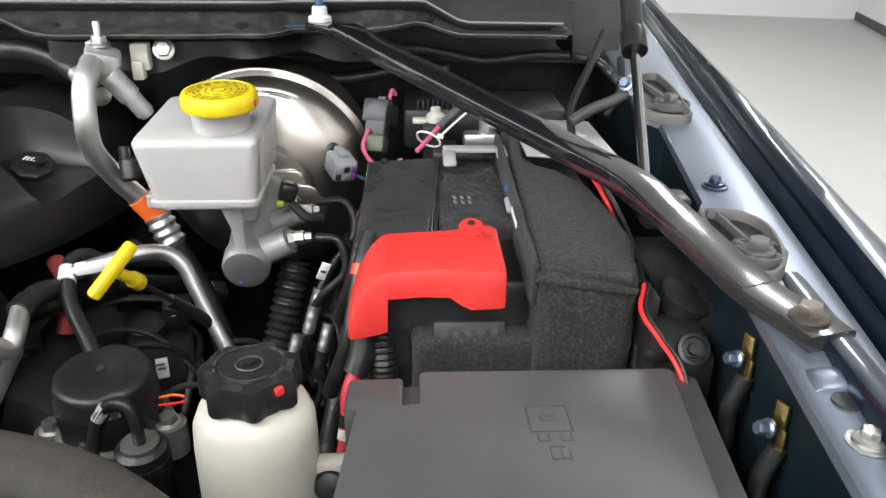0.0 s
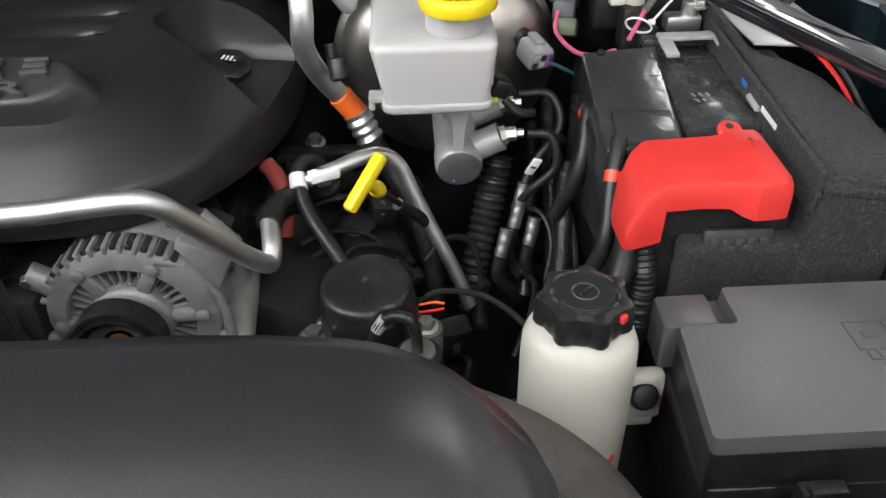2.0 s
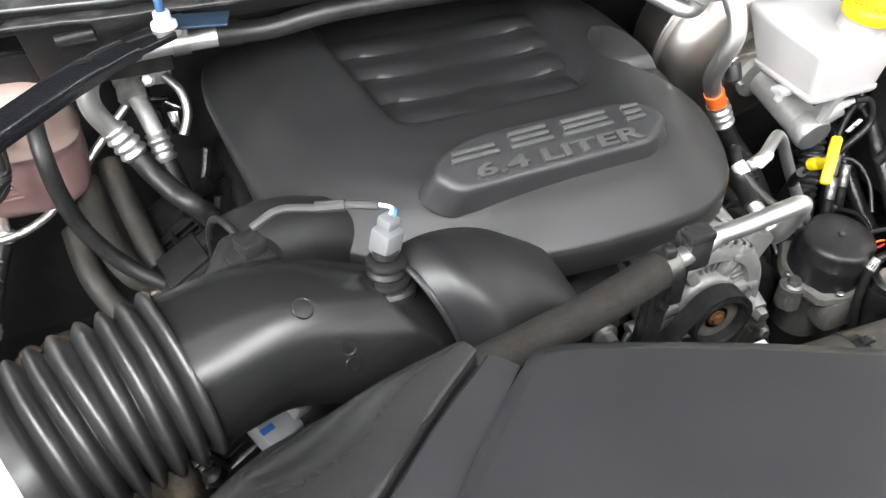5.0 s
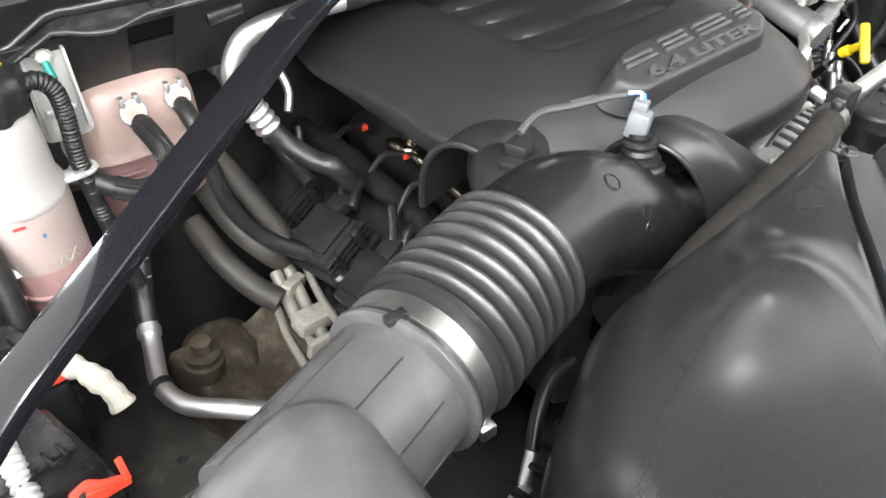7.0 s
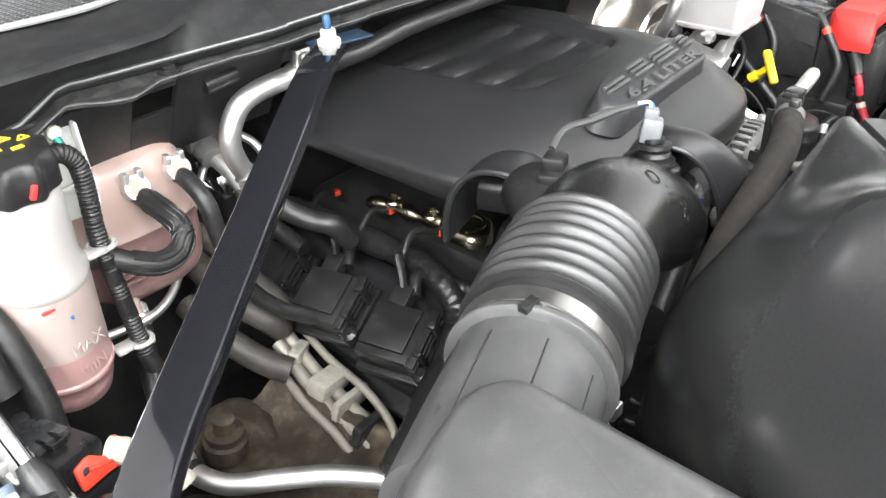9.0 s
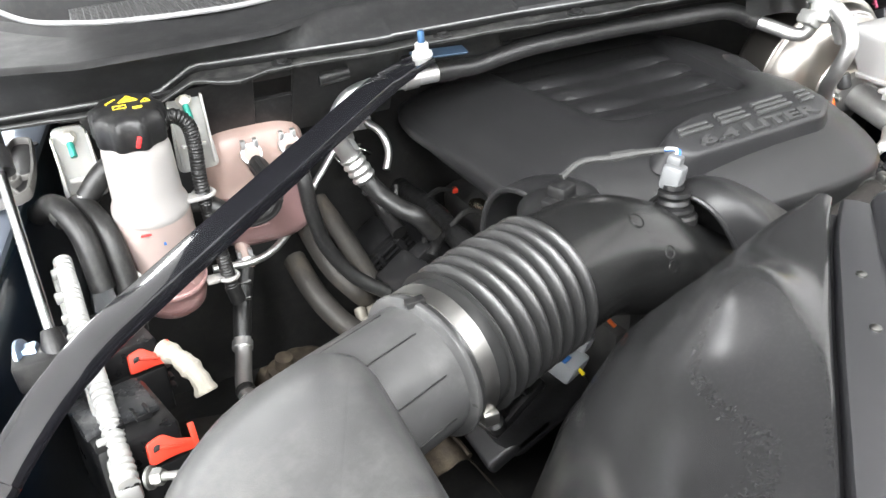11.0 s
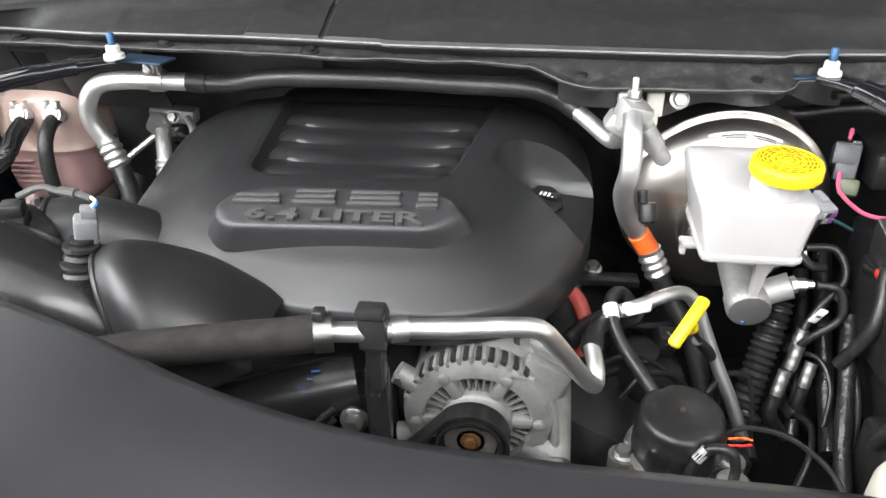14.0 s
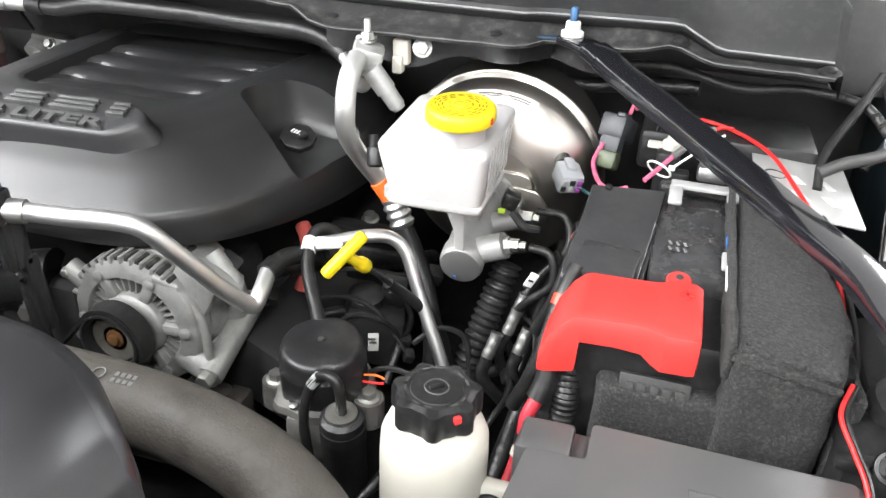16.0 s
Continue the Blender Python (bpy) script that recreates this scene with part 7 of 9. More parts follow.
sec = [(0.054, 0.668, 0.700, 1.254, 1.240), (0.0555, 0.662, 0.712, 1.262, 1.240), (0.062, 0.662, 0.726, 1.278, 1.240), (0.072, 0.664, 0.738, 1.291, 1.241), (0.081, 0.666, 0.742, 1.298, 1.242), (0.0865, 0.666, 0.742, 1.300, 1.244), (0.0875, 0.666, 0.742, 1.300, 1.274),
       (0.116, 0.664, 0.738, 1.303, 1.277), (0.138, 0.662, 0.736, 1.305, 1.277), (0.147, 0.656, 0.736, 1.306, 1.273), (0.155, 0.650, 0.740, 1.3075, 1.272), (0.176, 0.650, 0.738, 1.3085, 1.273), (0.1815, 0.652, 0.736, 1.306, 1.273), (0.183, 0.658, 0.732, 1.300, 1.275)]
rb = loft([boot_row(*s) for s in sec])
part("boot", rb, red, rc, angle=32)
part("tab", join(lathe([(0.011, 0), (0.0115, 0.002), (0.010, 0.004)], (0.161, 0.744, 1.304), (0, -0.3, 1), 20)), red, rc)
part("tab_hole", lathe([(0.0038, 0), (0.0035, 0.0006)], (0.161, 0.746, 1.3085), (0, -0.3, 1), 12), ink, rc)
part("plus_mark", join(box((0.168, 0.712, 1.3115), (0.014, 0.003, 0.0012), 0.0003), box((0.168, 0.712, 1.3115), (0.003, 0.014, 0.0012), 0.0003)), red, rc)

rcab = thing("positive_cable", (0.06, 0.66, 1.13), "red battery cable with a black wrap and white tag", "cable")
part("wrap", tube([(0.066, 0.690, 1.235), (0.063, 0.680, 1.215), (0.058, 0.672, 1.200)], 0.011, 12), rubber, rcab)
part("cable", tube([(0.060, 0.674, 1.204), (0.052, 0.664, 1.185), (0.051, 0.657, 1.160), (0.046, 0.640, 1.130), (0.036, 0.610, 1.10), (0.02, 0.59, 1.06)], 0.0066, 14), surface("red_cable", (0.45, 0.03, 0.045), 0.45, vary=0.15, scale=40), rcab)
part("tag", tube([(0.0505, 0.655, 1.155), (0.049, 0.651, 1.147)], 0.0076, 12), cream, rcab, "cream cable tag")
part("black_tape", tube([(0.0512, 0.659, 1.168), (0.0508, 0.656, 1.158)], 0.0076, 12), rubber, rcab)
conduit = thing("loom_conduit", (0.08, 0.66, 1.15), "black corrugated wiring conduit by the battery", "conduit")
part("conduit", tube([(0.078, 0.70, 1.24), (0.082, 0.682, 1.20), (0.080, 0.675, 1.15), (0.07, 0.67, 1.08)], 0.012, 14, 26, corrugated(0.005, 0.08)), rubber, conduit)
for pa, pb, pc in (((0.058, 0.885, 1.262), (0.060, 0.850, 1.276), (0.060, 0.862, 1.268)), ((0.070, 0.762, 1.292), (0.060, 0.735, 1.262), (0.064, 0.746, 1.277))):
    tp = thing("taped_cable", pa, "black cable with a band of red tape", "cable", "taped cables beside the battery")
    part("cable", tube([pa, pc, pb, (pb[0] - 0.01, pb[1] - 0.03, pb[2] - 0.05), (pb[0] - 0.03, pb[1] - 0.02, pb[2] - 0.11)], 0.0078, 12), rubber, tp)
    part("red_tape", tube([Vector(pb) * 1.0, Vector(pb).lerp(Vector(pc), 0.55)], 0.0086, 12), red_clip, tp, "red tape band")

# connectors behind the battery
cn = thing("wiring_connector", (0.07, 1.05, 1.32), "dark grey wiring connector with pink leads", "connector")
part("shell", join(box((0.072, 1.060, 1.330), (0.032, 0.050, 0.030), 0.004, turn(-25, 0, -18)), box((0.068, 1.040, 1.320), (0.026, 0.020, 0.034), 0.003, turn(-25, 0, -18))), surface("dark_grey_shell", (0.045, 0.047, 0.052), 0.4, vary=0.15), cn)
part("latch", box((0.078, 1.052, 1.349), (0.010, 0.026, 0.005), 0.001, turn(-25, 0, -18)), MATS["dark_grey_shell"], cn)
part("boot_end", box((0.068, 1.018, 1.303), (0.024, 0.024, 0.022), 0.005, turn(-25, 0, -18)), surface("murky_green_shell", (0.085, 0.10, 0.06), 0.45, vary=0.2), cn)
part("pink_lead", tube([(0.058, 1.03, 1.318), (0.052, 1.00, 1.305), (0.066, 0.955, 1.298), (0.085, 0.925, 1.306), (0.098, 0.91, 1.316)], 0.0026, 8), pinkwire, cn, "pink wire")
part("pink_lead", tube([(0.082, 1.085, 1.342), (0.086, 1.095, 1.352), (0.09, 1.10, 1.345)], 0.0026, 8), pinkwire, cn, "pink wire")
sn = thing("battery_sensor", (0.135, 1.0, 1.30), "black battery sensor with a cream cap", "sensor")
part("body", join(box((0.136, 0.995, 1.310), (0.026, 0.030, 0.050), 0.003), box((0.152, 0.985, 1.30), (0.02, 0.02, 0.03), 0.003)), black, sn)
part("cap_piece", join(lathe([(0.011, 0), (0.011, 0.008), (0.006, 0.012), (0.006, 0.017)], (0.138, 0.998, 1.336), (0, 0, 1), 14), box((0.126, 1.004, 1.336), (0.030, 0.014, 0.006), 0.002)), cream, sn, "cream plastic cap")
wl = thing("spliced_wire", (0.14, 0.96, 1.32), "pink and black wire spliced with a white cable tie", "wire")
part("lead", tube([(0.115, 0.925, 1.322), (0.128, 0.945, 1.330), (0.140, 0.965, 1.338)], 0.0026, 8), pinkwire, wl)
part("sleeve", tube([(0.140, 0.965, 1.338), (0.160, 0.985, 1.352), (0.180, 1.005, 1.362)], 0.0042, 8), surface("grey_sleeve", (0.10, 0.10, 0.10), 0.5), wl)
part("tie", join(ring((0.128, 0.940, 1.331), (0.3, 0.5, 0.5), 0.014, 0.0012, 24, 6), tube([(0.140, 0.938, 1.334), (0.165, 0.955, 1.352), (0.190, 0.972, 1.368)], 0.0014, 6), box((0.141, 0.938, 1.335), (0.007, 0.006, 0.005), 0.001)), white, wl, "white cable tie")
part("red_lead", tube([(0.165, 1.00, 1.350), (0.185, 1.012, 1.362), (0.200, 1.005, 1.366)], 0.0022, 6), redwire, wl)
rw = thing("red_black_wire", (0.28, 0.80, 1.30), "red and black twin wire laid over the battery blanket", "wire")
part("red_core", tube([(0.168, 1.088, 1.3465), (0.205, 1.058, 1.3470), (0.243, 1.000, 1.3450), (0.266, 0.910, 1.3400), (0.281, 0.86, 1.330), (0.293, 0.82, 1.314), (0.306, 0.798, 1.288), (0.314, 0.76, 1.250), (0.316, 0.72, 1.225), (0.314, 0.693, 1.215), (0.323, 0.688, 1.215), (0.339, 0.68, 1.19), (0.35, 0.66, 1.15)], 0.0023, 8), redwire, rw)
part("black_core", tube([(0.290, 0.90, 1.322), (0.290, 0.872, 1.329), (0.292, 0.822, 1.325), (0.305, 0.8, 1.304), (0.315, 0.762, 1.278), (0.3175, 0.722, 1.254), (0.316, 0.695, 1.235), (0.327, 0.69, 1.213), (0.343, 0.682, 1.188), (0.354, 0.662, 1.148)], 0.0023, 8), ink, rw)
pb = thing("power_distribution_box", (0.22, 1.05, 1.25), "black power box with finned side behind the battery", "power box")
part("lid", box((0.20, 1.085, 1.318), (0.20, 0.11, 0.05), 0.008), black, pb)
for k in range(8):
    part("fin", box((0.118 + k * 0.006, 1.045, 1.338), (0.0022, 0.02, 0.03), 0.0005), black, pb)

# ---- fuse box ----
fb = thing("fuse_box", (0.19, 0.52, 1.10), "dark grey plastic fuse box with an embossed lid", "fuse box")
lidm = surface("fuse_lid_plastic", (0.074, 0.0725, 0.0725), 0.40, vary=0.15, scale=14, bump=0.25, grain=900)
lid_plan = [Vector((p.x, p.y)) for p in rounded([(0.068, 0.555, 0), (0.112, 0.555, 0), (0.112, 0.598, 0), (0.3225, 0.597, 0), (0.3075, 0.449, 0), (0.058, 0.449, 0)], 0.005, 3)]
lid_rings = []
for z, k in ((1.205, 0.0), (1.2365, 0.0), (1.2405, 0.04), (1.2480, 0.92), (1.2492, 0.97), (1.2495, 1.0)):
    lid_rings.append([Vector((p.x - (0.022 * k if p.x > 0.25 else 0.0), p.y - (0.002 * k if p.y > 0.58 else -0.002 * k if p.y < 0.47 else 0), z)) for p in lid_plan])
lid = part("lid", loft(lid_rings[1:]), lidm, fb, angle=30)
# lower lid side in black: shade under the lid put into its colour
part("skirt", loft([[Vector((p.x, p.y, z)) for p in lid_rings[0]] for z in (1.203, 1.236)]), black, lid, "lower side of the lid, blackened for shade", angle=30)
part("corner_step", slab([(p.x, p.y) for p in rounded([(0.058, 0.556, 0), (0.100, 0.556, 0), (0.100, 0.594, 0), (0.060, 0.593, 0)], 0.004, 3)], 1.205, 1.2470, 0.0025), lidm, lid, angle=30)
part("slot_floor", box((0.106, 0.576, 1.221), (0.020, 0.040, 0.032), 0.001), lidm, lid)
part("rim", slab([(p.x, p.y) for p in rounded([(0.066, 0.597, 0), (0.322, 0.597, 0), (0.307, 0.447, 0), (0.060, 0.447, 0)], 0.006, 3)], 1.192, 1.204, 0.002), black, lid)
part("base", box((0.19, 0.52, 1.14), (0.235, 0.145, 0.14), 0.008), black, fb)
for x in (0.125, 0.24):
    part("latch", join(box((x, 0.432, 1.212), (0.030, 0.012, 0.022), 0.002), box((x, 0.428, 1.224), (0.022, 0.008, 0.006), 0.001)), black, fb)
em = []
for a, b, w in (((0.176, 0.556), (0.204, 0.556), 0.0014), ((0.176, 0.528), (0.204, 0.528), 0.0014), ((0.176, 0.528), (0.176, 0.556), 0.0014), ((0.204, 0.528), (0.204, 0.556), 0.0014), ((0.180, 0.518), (0.180, 0.527), 0.0014), ((0.187, 0.518), (0.187, 0.527), 0.0014), ((0.180, 0.518), (0.187, 0.518), 0.0014),
                ((0.195, 0.518), (0.195, 0.527), 0.0014), ((0.202, 0.518), (0.202, 0.527), 0.0014), ((0.195, 0.518), (0.202, 0.518), 0.0014), ((0.186, 0.500), (0.186, 0.512), 0.0014), ((0.198, 0.500), (0.198, 0.509), 0.0014), ((0.186, 0.512), (0.195, 0.512), 0.0014), ((0.186, 0.500), (0.198, 0.500), 0.0014), ((0.1925, 0.500), (0.1925, 0.512), 0.0012), ((0.185, 0.540), (0.194, 0.545), 0.0012)):
    em.append(box(((a[0] + b[0]) / 2 + 0.0085, (a[1] + b[1]) / 2 - 0.006, 1.2494), (abs(a[0] - b[0]) + w, abs(a[1] - b[1]) + w, 0.0014), 0.0003))
part("emblem", join(*em), surface("emblem_plastic", (0.06, 0.059, 0.059), 0.40), lid, "embossed truck-like symbol")
yk = thing("yellow_cap", (0.172, 0.372, 0.80), "yellow plastic filler cap in front of the fuse box", "filler cap")
part("cap", lathe([(0.020, -0.03), (0.026, 0.0), (0.0265, 0.016), (0.024, 0.022), (0.010, 0.024)], (0.170, 0.368, 1.281), (0, -0.1, 1), 28), yellow, yk, angle=50)
part("neck", lathe([(0.018, -0.47), (0.018, -0.03)], (0.170, 0.368, 1.281), (0, -0.1, 1), 20), black, yk)

# ---- brace bars ----
def brace(side):
    root = thing("brace_bar", (0.20, 0.78, 1.35) if side > 0 else (-1.09, 0.80, 1.35), "glossy black steel brace bar from the cowl to the fender rail", "brace bar", "brace bars")
    line = [(0.004, 1.009, 1.4445, 0.017, 0.004), (0.026, 0.989, 1.4445, 0.018, 0.004), (0.046, 0.970, 1.4400, 0.0175, 0.007), (0.0614, 0.955, 1.4318, 0.0168, 0.0082), (0.2902, 0.7106, 1.3588, 0.0168, 0.0082), (0.3176, 0.6520, 1.3420, 0.0172, 0.007),
            (0.3450, 0.5935, 1.3220, 0.0170, 0.007), (0.3540, 0.5690, 1.3188, 0.018, 0.006), (0.3667, 0.5392, 1.3177, 0.0182, 0.006), (0.3720, 0.5190, 1.3165, 0.0182, 0.006)]
    if side < 0:
        place = [(-0.853, 0.983, 1.446), (-0.875, 0.968, 1.446), (-0.905, 0.946, 1.445), (-0.945, 0.914, 1.442), (-1.275, 0.668, 1.379), (-1.315, 0.636, 1.362), (-1.348, 0.610, 1.338), (-1.365, 0.593, 1.3255), (-1.390, 0.570, 1.3195), (-1.405, 0.556, 1.317)]
        line = [(*p, *l[3:]) for p, l in zip(place, line)]
    # straight runs with short curved bends between them
    fine, size = [Vector(line[0][:3])], [line[0][3:]]
    for la, lb, lc in zip(line, line[1:], line[2:]):
        a, b, c = Vector(la[:3]), Vector(lb[:3]), Vector(lc[:3])
        da, dc = min(0.022, (b - a).length * 0.48), min(0.022, (c - b).length * 0.48)
        p0, p1 = b + (a - b).normalized() * da, b + (c - b).normalized() * dc
        for k in range(7):
            f = k / 6
            fine.append(p0 * (1 - f) ** 2 + b * 2 * f * (1 - f) + p1 * f * f)
            size.append(lb[3:])
    fine.append(Vector(line[-1][:3]))
    size.append(line[-1][3:])
    rows = []
    for i, p in enumerate(fine):
        w, h = size[i]
        t = (fine[min(i + 1, len(fine) - 1)] - fine[max(i - 1, 0)]).normalized()
        s = Vector((t.y, -t.x, 0)).normalized()
        u = s.cross(t).normalized()
        if u.z < 0:
            u = -u
        c, section = min(0.0030, h * 0.5), []
        for sx, sz, a0 in ((1, 1, 0), (-1, 1, 90), (-1, -1, 180), (1, -1, 270)):
            for k in range(4):
                a = radians(a0 + 30 * k)
                section.append(p + s * (sx * (w - c) + c * math.cos(a)) + u * (sz * (h - c) + c * math.sin(a)))
        rows.append(section)
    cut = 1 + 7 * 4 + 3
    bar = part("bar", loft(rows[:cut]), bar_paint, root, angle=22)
    # right bar's lower end: reflected brightness painted into a paler, dusty copy
    part("lower_end", loft(rows[cut - 1:]), dusty_sheen_bar if side > 0 else bar_paint, bar, "dusty lower end with a reflected sheen painted in" if side > 0 else "", angle=22)
    top = Vector((0.0087, 1.0040, 1.449)) if side > 0 else Vector((-0.853, 0.985, 1.450))
    low = Vector((0.3650, 0.5380, 1.3235)) if side > 0 else Vector((-1.388, 0.572, 1.3245))
    part("flange_nut", lathe([(0.0130, 0), (0.0126, 0.005), (0.0088, 0.007), (0.0084, 0.015), (0.007, 0.0165)], top, (0, 0, 1), 20), surface("white_nut", (0.50, 0.50, 0.48), 0.45, vary=0.08), root, "pale coated flange nut")
    part("stud", lathe([(0.0045, 0.015), (0.0045, 0.030), (0.0035, 0.0315)], top, (0, 0, 1), 14), blue_zinc, root, "blue threaded stud")
    part("bolt", hexbolt(low, (0, 0, 1), 0.0090, 0.009, 1.45), surface("bronze_bolt", (0.12, 0.105, 0.09), 0.45, 0.8, vary=0.3, scale=90), root, "dull bronze hexagon bolt")
    part("bracket_plate", box(top + Vector((-0.03 * side, 0.018, -0.006)), (0.070, 0.034, 0.003), 0.001, turn(0, 0, 12 * side)), surface("blue_bracket", (0.025, 0.045, 0.075), 0.4, 0.4), root, "blue painted bracket plate")


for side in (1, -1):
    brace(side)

# ---- gas strut, cables and pins along the right fender ----
for side in (1, -1):
    gs = thing("gas_strut", (0.321, 0.774, 1.33) if side > 0 else (-1.318, 0.77, 1.32), "black and chrome hood gas strut", "gas strut", "hood gas struts")
    a, b, c2 = (Vector((0.3195, 0.757, 1.333)), Vector((0.329, 0.872, 1.438)), Vector((0.352, 1.16, 1.70))) if side > 0 else (Vector((-1.317, 0.762, 1.330)), Vector((-1.325, 0.885, 1.450)), Vector((-1.34, 1.15, 1.70)))
    part("rod", tube([a, b], 0.0050, 14, 2), surface("chrome_rod", (0.35, 0.35, 0.35), 0.12, 1.0), gs, "dark chrome rod")
    part("cylinder", join(tube([b, c2], 0.0105, 16, 2), lathe([(0.013, 0), (0.013, 0.022), (0.011, 0.026)], b, c2 - b, 18)), black, gs)
    part("ball_end", lathe([(0.010, -0.02), (0.011, 0.0), (0.008, 0.014)], a, b - a, 14), black, gs)
    part("ball_bracket", box(a + Vector((0.016 * side, -0.005, -0.015)), (0.04, 0.03, 0.03), 0.004), black, gs)
for (x, y, z) in ((0.348, 0.5677, 1.2743), (0.344, 0.5022, 1.2634)):
    pin = thing("fender_pin", (x, y, z - 0.02), "brass tab on a blue bolt at the inner fender", "fastener", "brass tabs along the inner fender")
    part("bolt", hexbolt((x - 0.010, y, z), (-1, -0.2, 0.2), 0.0048, 0.009, 1.35), surface("blue_steel", (0.22, 0.28, 0.36), 0.35, 0.9), pin)
    part("tab", join(box((x - 0.004, y, z + 0.009), (0.0025, 0.010, 0.020), 0.0006, turn(0, 0, 20)), box((x - 0.003, y - 0.004, z - 0.010), (0.0025, 0.006, 0.022), 0.0006, turn(0, 0, 20))), brass, pin, "brass tab")
    part("boot", tube([(x - 0.004, y - 0.004, z - 0.012), (x - 0.012, y - 0.004, z - 0.04), (x - 0.01, y - 0.006, z - 0.08)], 0.0065, 12), rubber, pin)
    part("lead", tube([(x + 0.004, y - 0.004, z - 0.025), (x + 0.008, y - 0.02, z - 0.05), (x + 0.006, y - 0.05, z - 0.10)], 0.0035, 8), rubber, pin)
hb = thing("washer_filler", (0.36, 0.70, 1.15), "black plastic reservoir between the battery and fender", "reservoir")
part("tank", join(box((0.352, 0.74, 1.20), (0.075, 0.16, 0.14), 0.02), tube([(0.335, 0.70, 1.22), (0.345, 0.68, 1.27)], 0.020, 16)), black, hb)
part("cap", lathe([(0.024, 0), (0.024, 0.014), (0.018, 0.018)], (0.338, 0.685, 1.255), (0.3, -0.3, 1), 24), black, hb)
lp = thing("headlamp_housing", (0.33, 0.52, 1.12), "black housing beside the fuse box", "housing")
part("shell", join(box((0.322, 0.66, 1.19), (0.050, 0.07, 0.13), 0.010), box((0.330, 0.622, 1.215), (0.030, 0.010, 0.06), 0.003), box((0.300, 0.624, 1.245), (0.022, 0.012, 0.012), 0.004)), black, lp)
part("boss", lathe([(0.013, 0), (0.013, 0.004), (0.010, 0.0045), (0.009, 0.002), (0.005, 0.002), (0.0045, 0.006)], (0.328, 0.624, 1.248), (0, -0.8, 0.6), 24), black, lp)
rw = thing("red_wire", (0.29, 0.63, 1.26), "red wire beside a black one behind the fuse box", "wire")
for k, metal in enumerate((redwire, rubber)):
    part("wire", tube([(0.298 + 0.004 * k, 0.668, 1.284), (0.2885 + 0.004 * k, 0.640, 1.2745), (0.2965 + 0.004 * k, 0.614, 1.2635), (0.305 + 0.004 * k, 0.592, 1.252), (0.314, 0.570, 1.225)], 0.0019, 8), metal, rw)
for k, pts in enumerate(([(0.04, 1.06, 1.408), (0.12, 1.09, 1.405), (0.20, 1.08, 1.392), (0.27, 1.075, 1.400), (0.33, 1.05, 1.398), (0.36, 1.02, 1.375)], [(0.345, 1.06, 1.43), (0.325, 1.035, 1.395), (0.295, 0.985, 1.358), (0.29, 0.95, 1.33)], [(0.365, 1.05, 1.40), (0.36, 1.02, 1.37), (0.34, 1.00, 1.34)])):
    cd = thing("loom_conduit", pts[0], "black corrugated wiring conduit under the cowl", "conduit", "wiring conduits at the cowl")
    part("conduit", tube(pts, 0.0056 if k == 0 else 0.0048, 12, 30, corrugated(0.0036, 0.08) if k == 0 else None), rubber, cd)
cd = thing("taped_harness", (0.34, 0.98, 1.36), "grey taped harness ending at the fender rail", "wire harness")
part("sleeve", tube([(0.290, 0.960, 1.345), (0.312, 0.965, 1.357), (0.336, 0.962, 1.368), (0.352, 0.960, 1.378)], 0.0066, 12), MATS["grey_tape"], cd)
part("clip", box((0.356, 0.962, 1.386), (0.010, 0.010, 0.022), 0.002), cream, cd)
part("stud", hexbolt((0.348, 0.955, 1.388), (-0.6, -0.6, 0.5), 0.006, 0.008, 1.4), MATS["blue_steel"], cd)

# ---- coolant tank and degas bottle on the left ----
lightsteel = surface("light_steel", (0.62, 0.63, 0.63), 0.4, 0.9, vary=0.1, scale=60)
tank = thing("coolant_tank", (-1.06, 1.10, 1.15), "translucent pinkish coolant tank with hose fittings", "coolant tank")


def soft_box(x0, x1, y0, y1, z0, z1, r, p=4.0):
    """A pillow-like box."""
    low, high = [], []
    c = Vector(((x0 + x1) / 2, (y0 + y1) / 2, 0))
    for f in (0.0, 0.015, 0.04, 0.08, 0.15, 0.28, 0.42, 0.485, 0.492, 0.5, 0.508, 0.515, 0.6, 0.74, 0.85, 0.92, 0.965, 0.99, 1.0):
        z = z0 + (z1 - z0) * f
        k = (1 - abs(2 * f - 1) ** 5) ** (1 / 4) if 0 < f < 1 else 0.55
        k = max(k, 0.55) * (1.022 if 0.49 < f < 0.51 else 1)
        ringp = squircle(c + Vector((0, 0, z)), Vector((1, 0, 0)), Vector((0, 1, 0)), (x1 - x0) / 2 * k, (y1 - y0) / 2 * k, p, 48)
        if f <= 0.5:
            low.append(ringp)
        if f >= 0.5:
            high.append(ringp)
    return loft(low), loft(high)


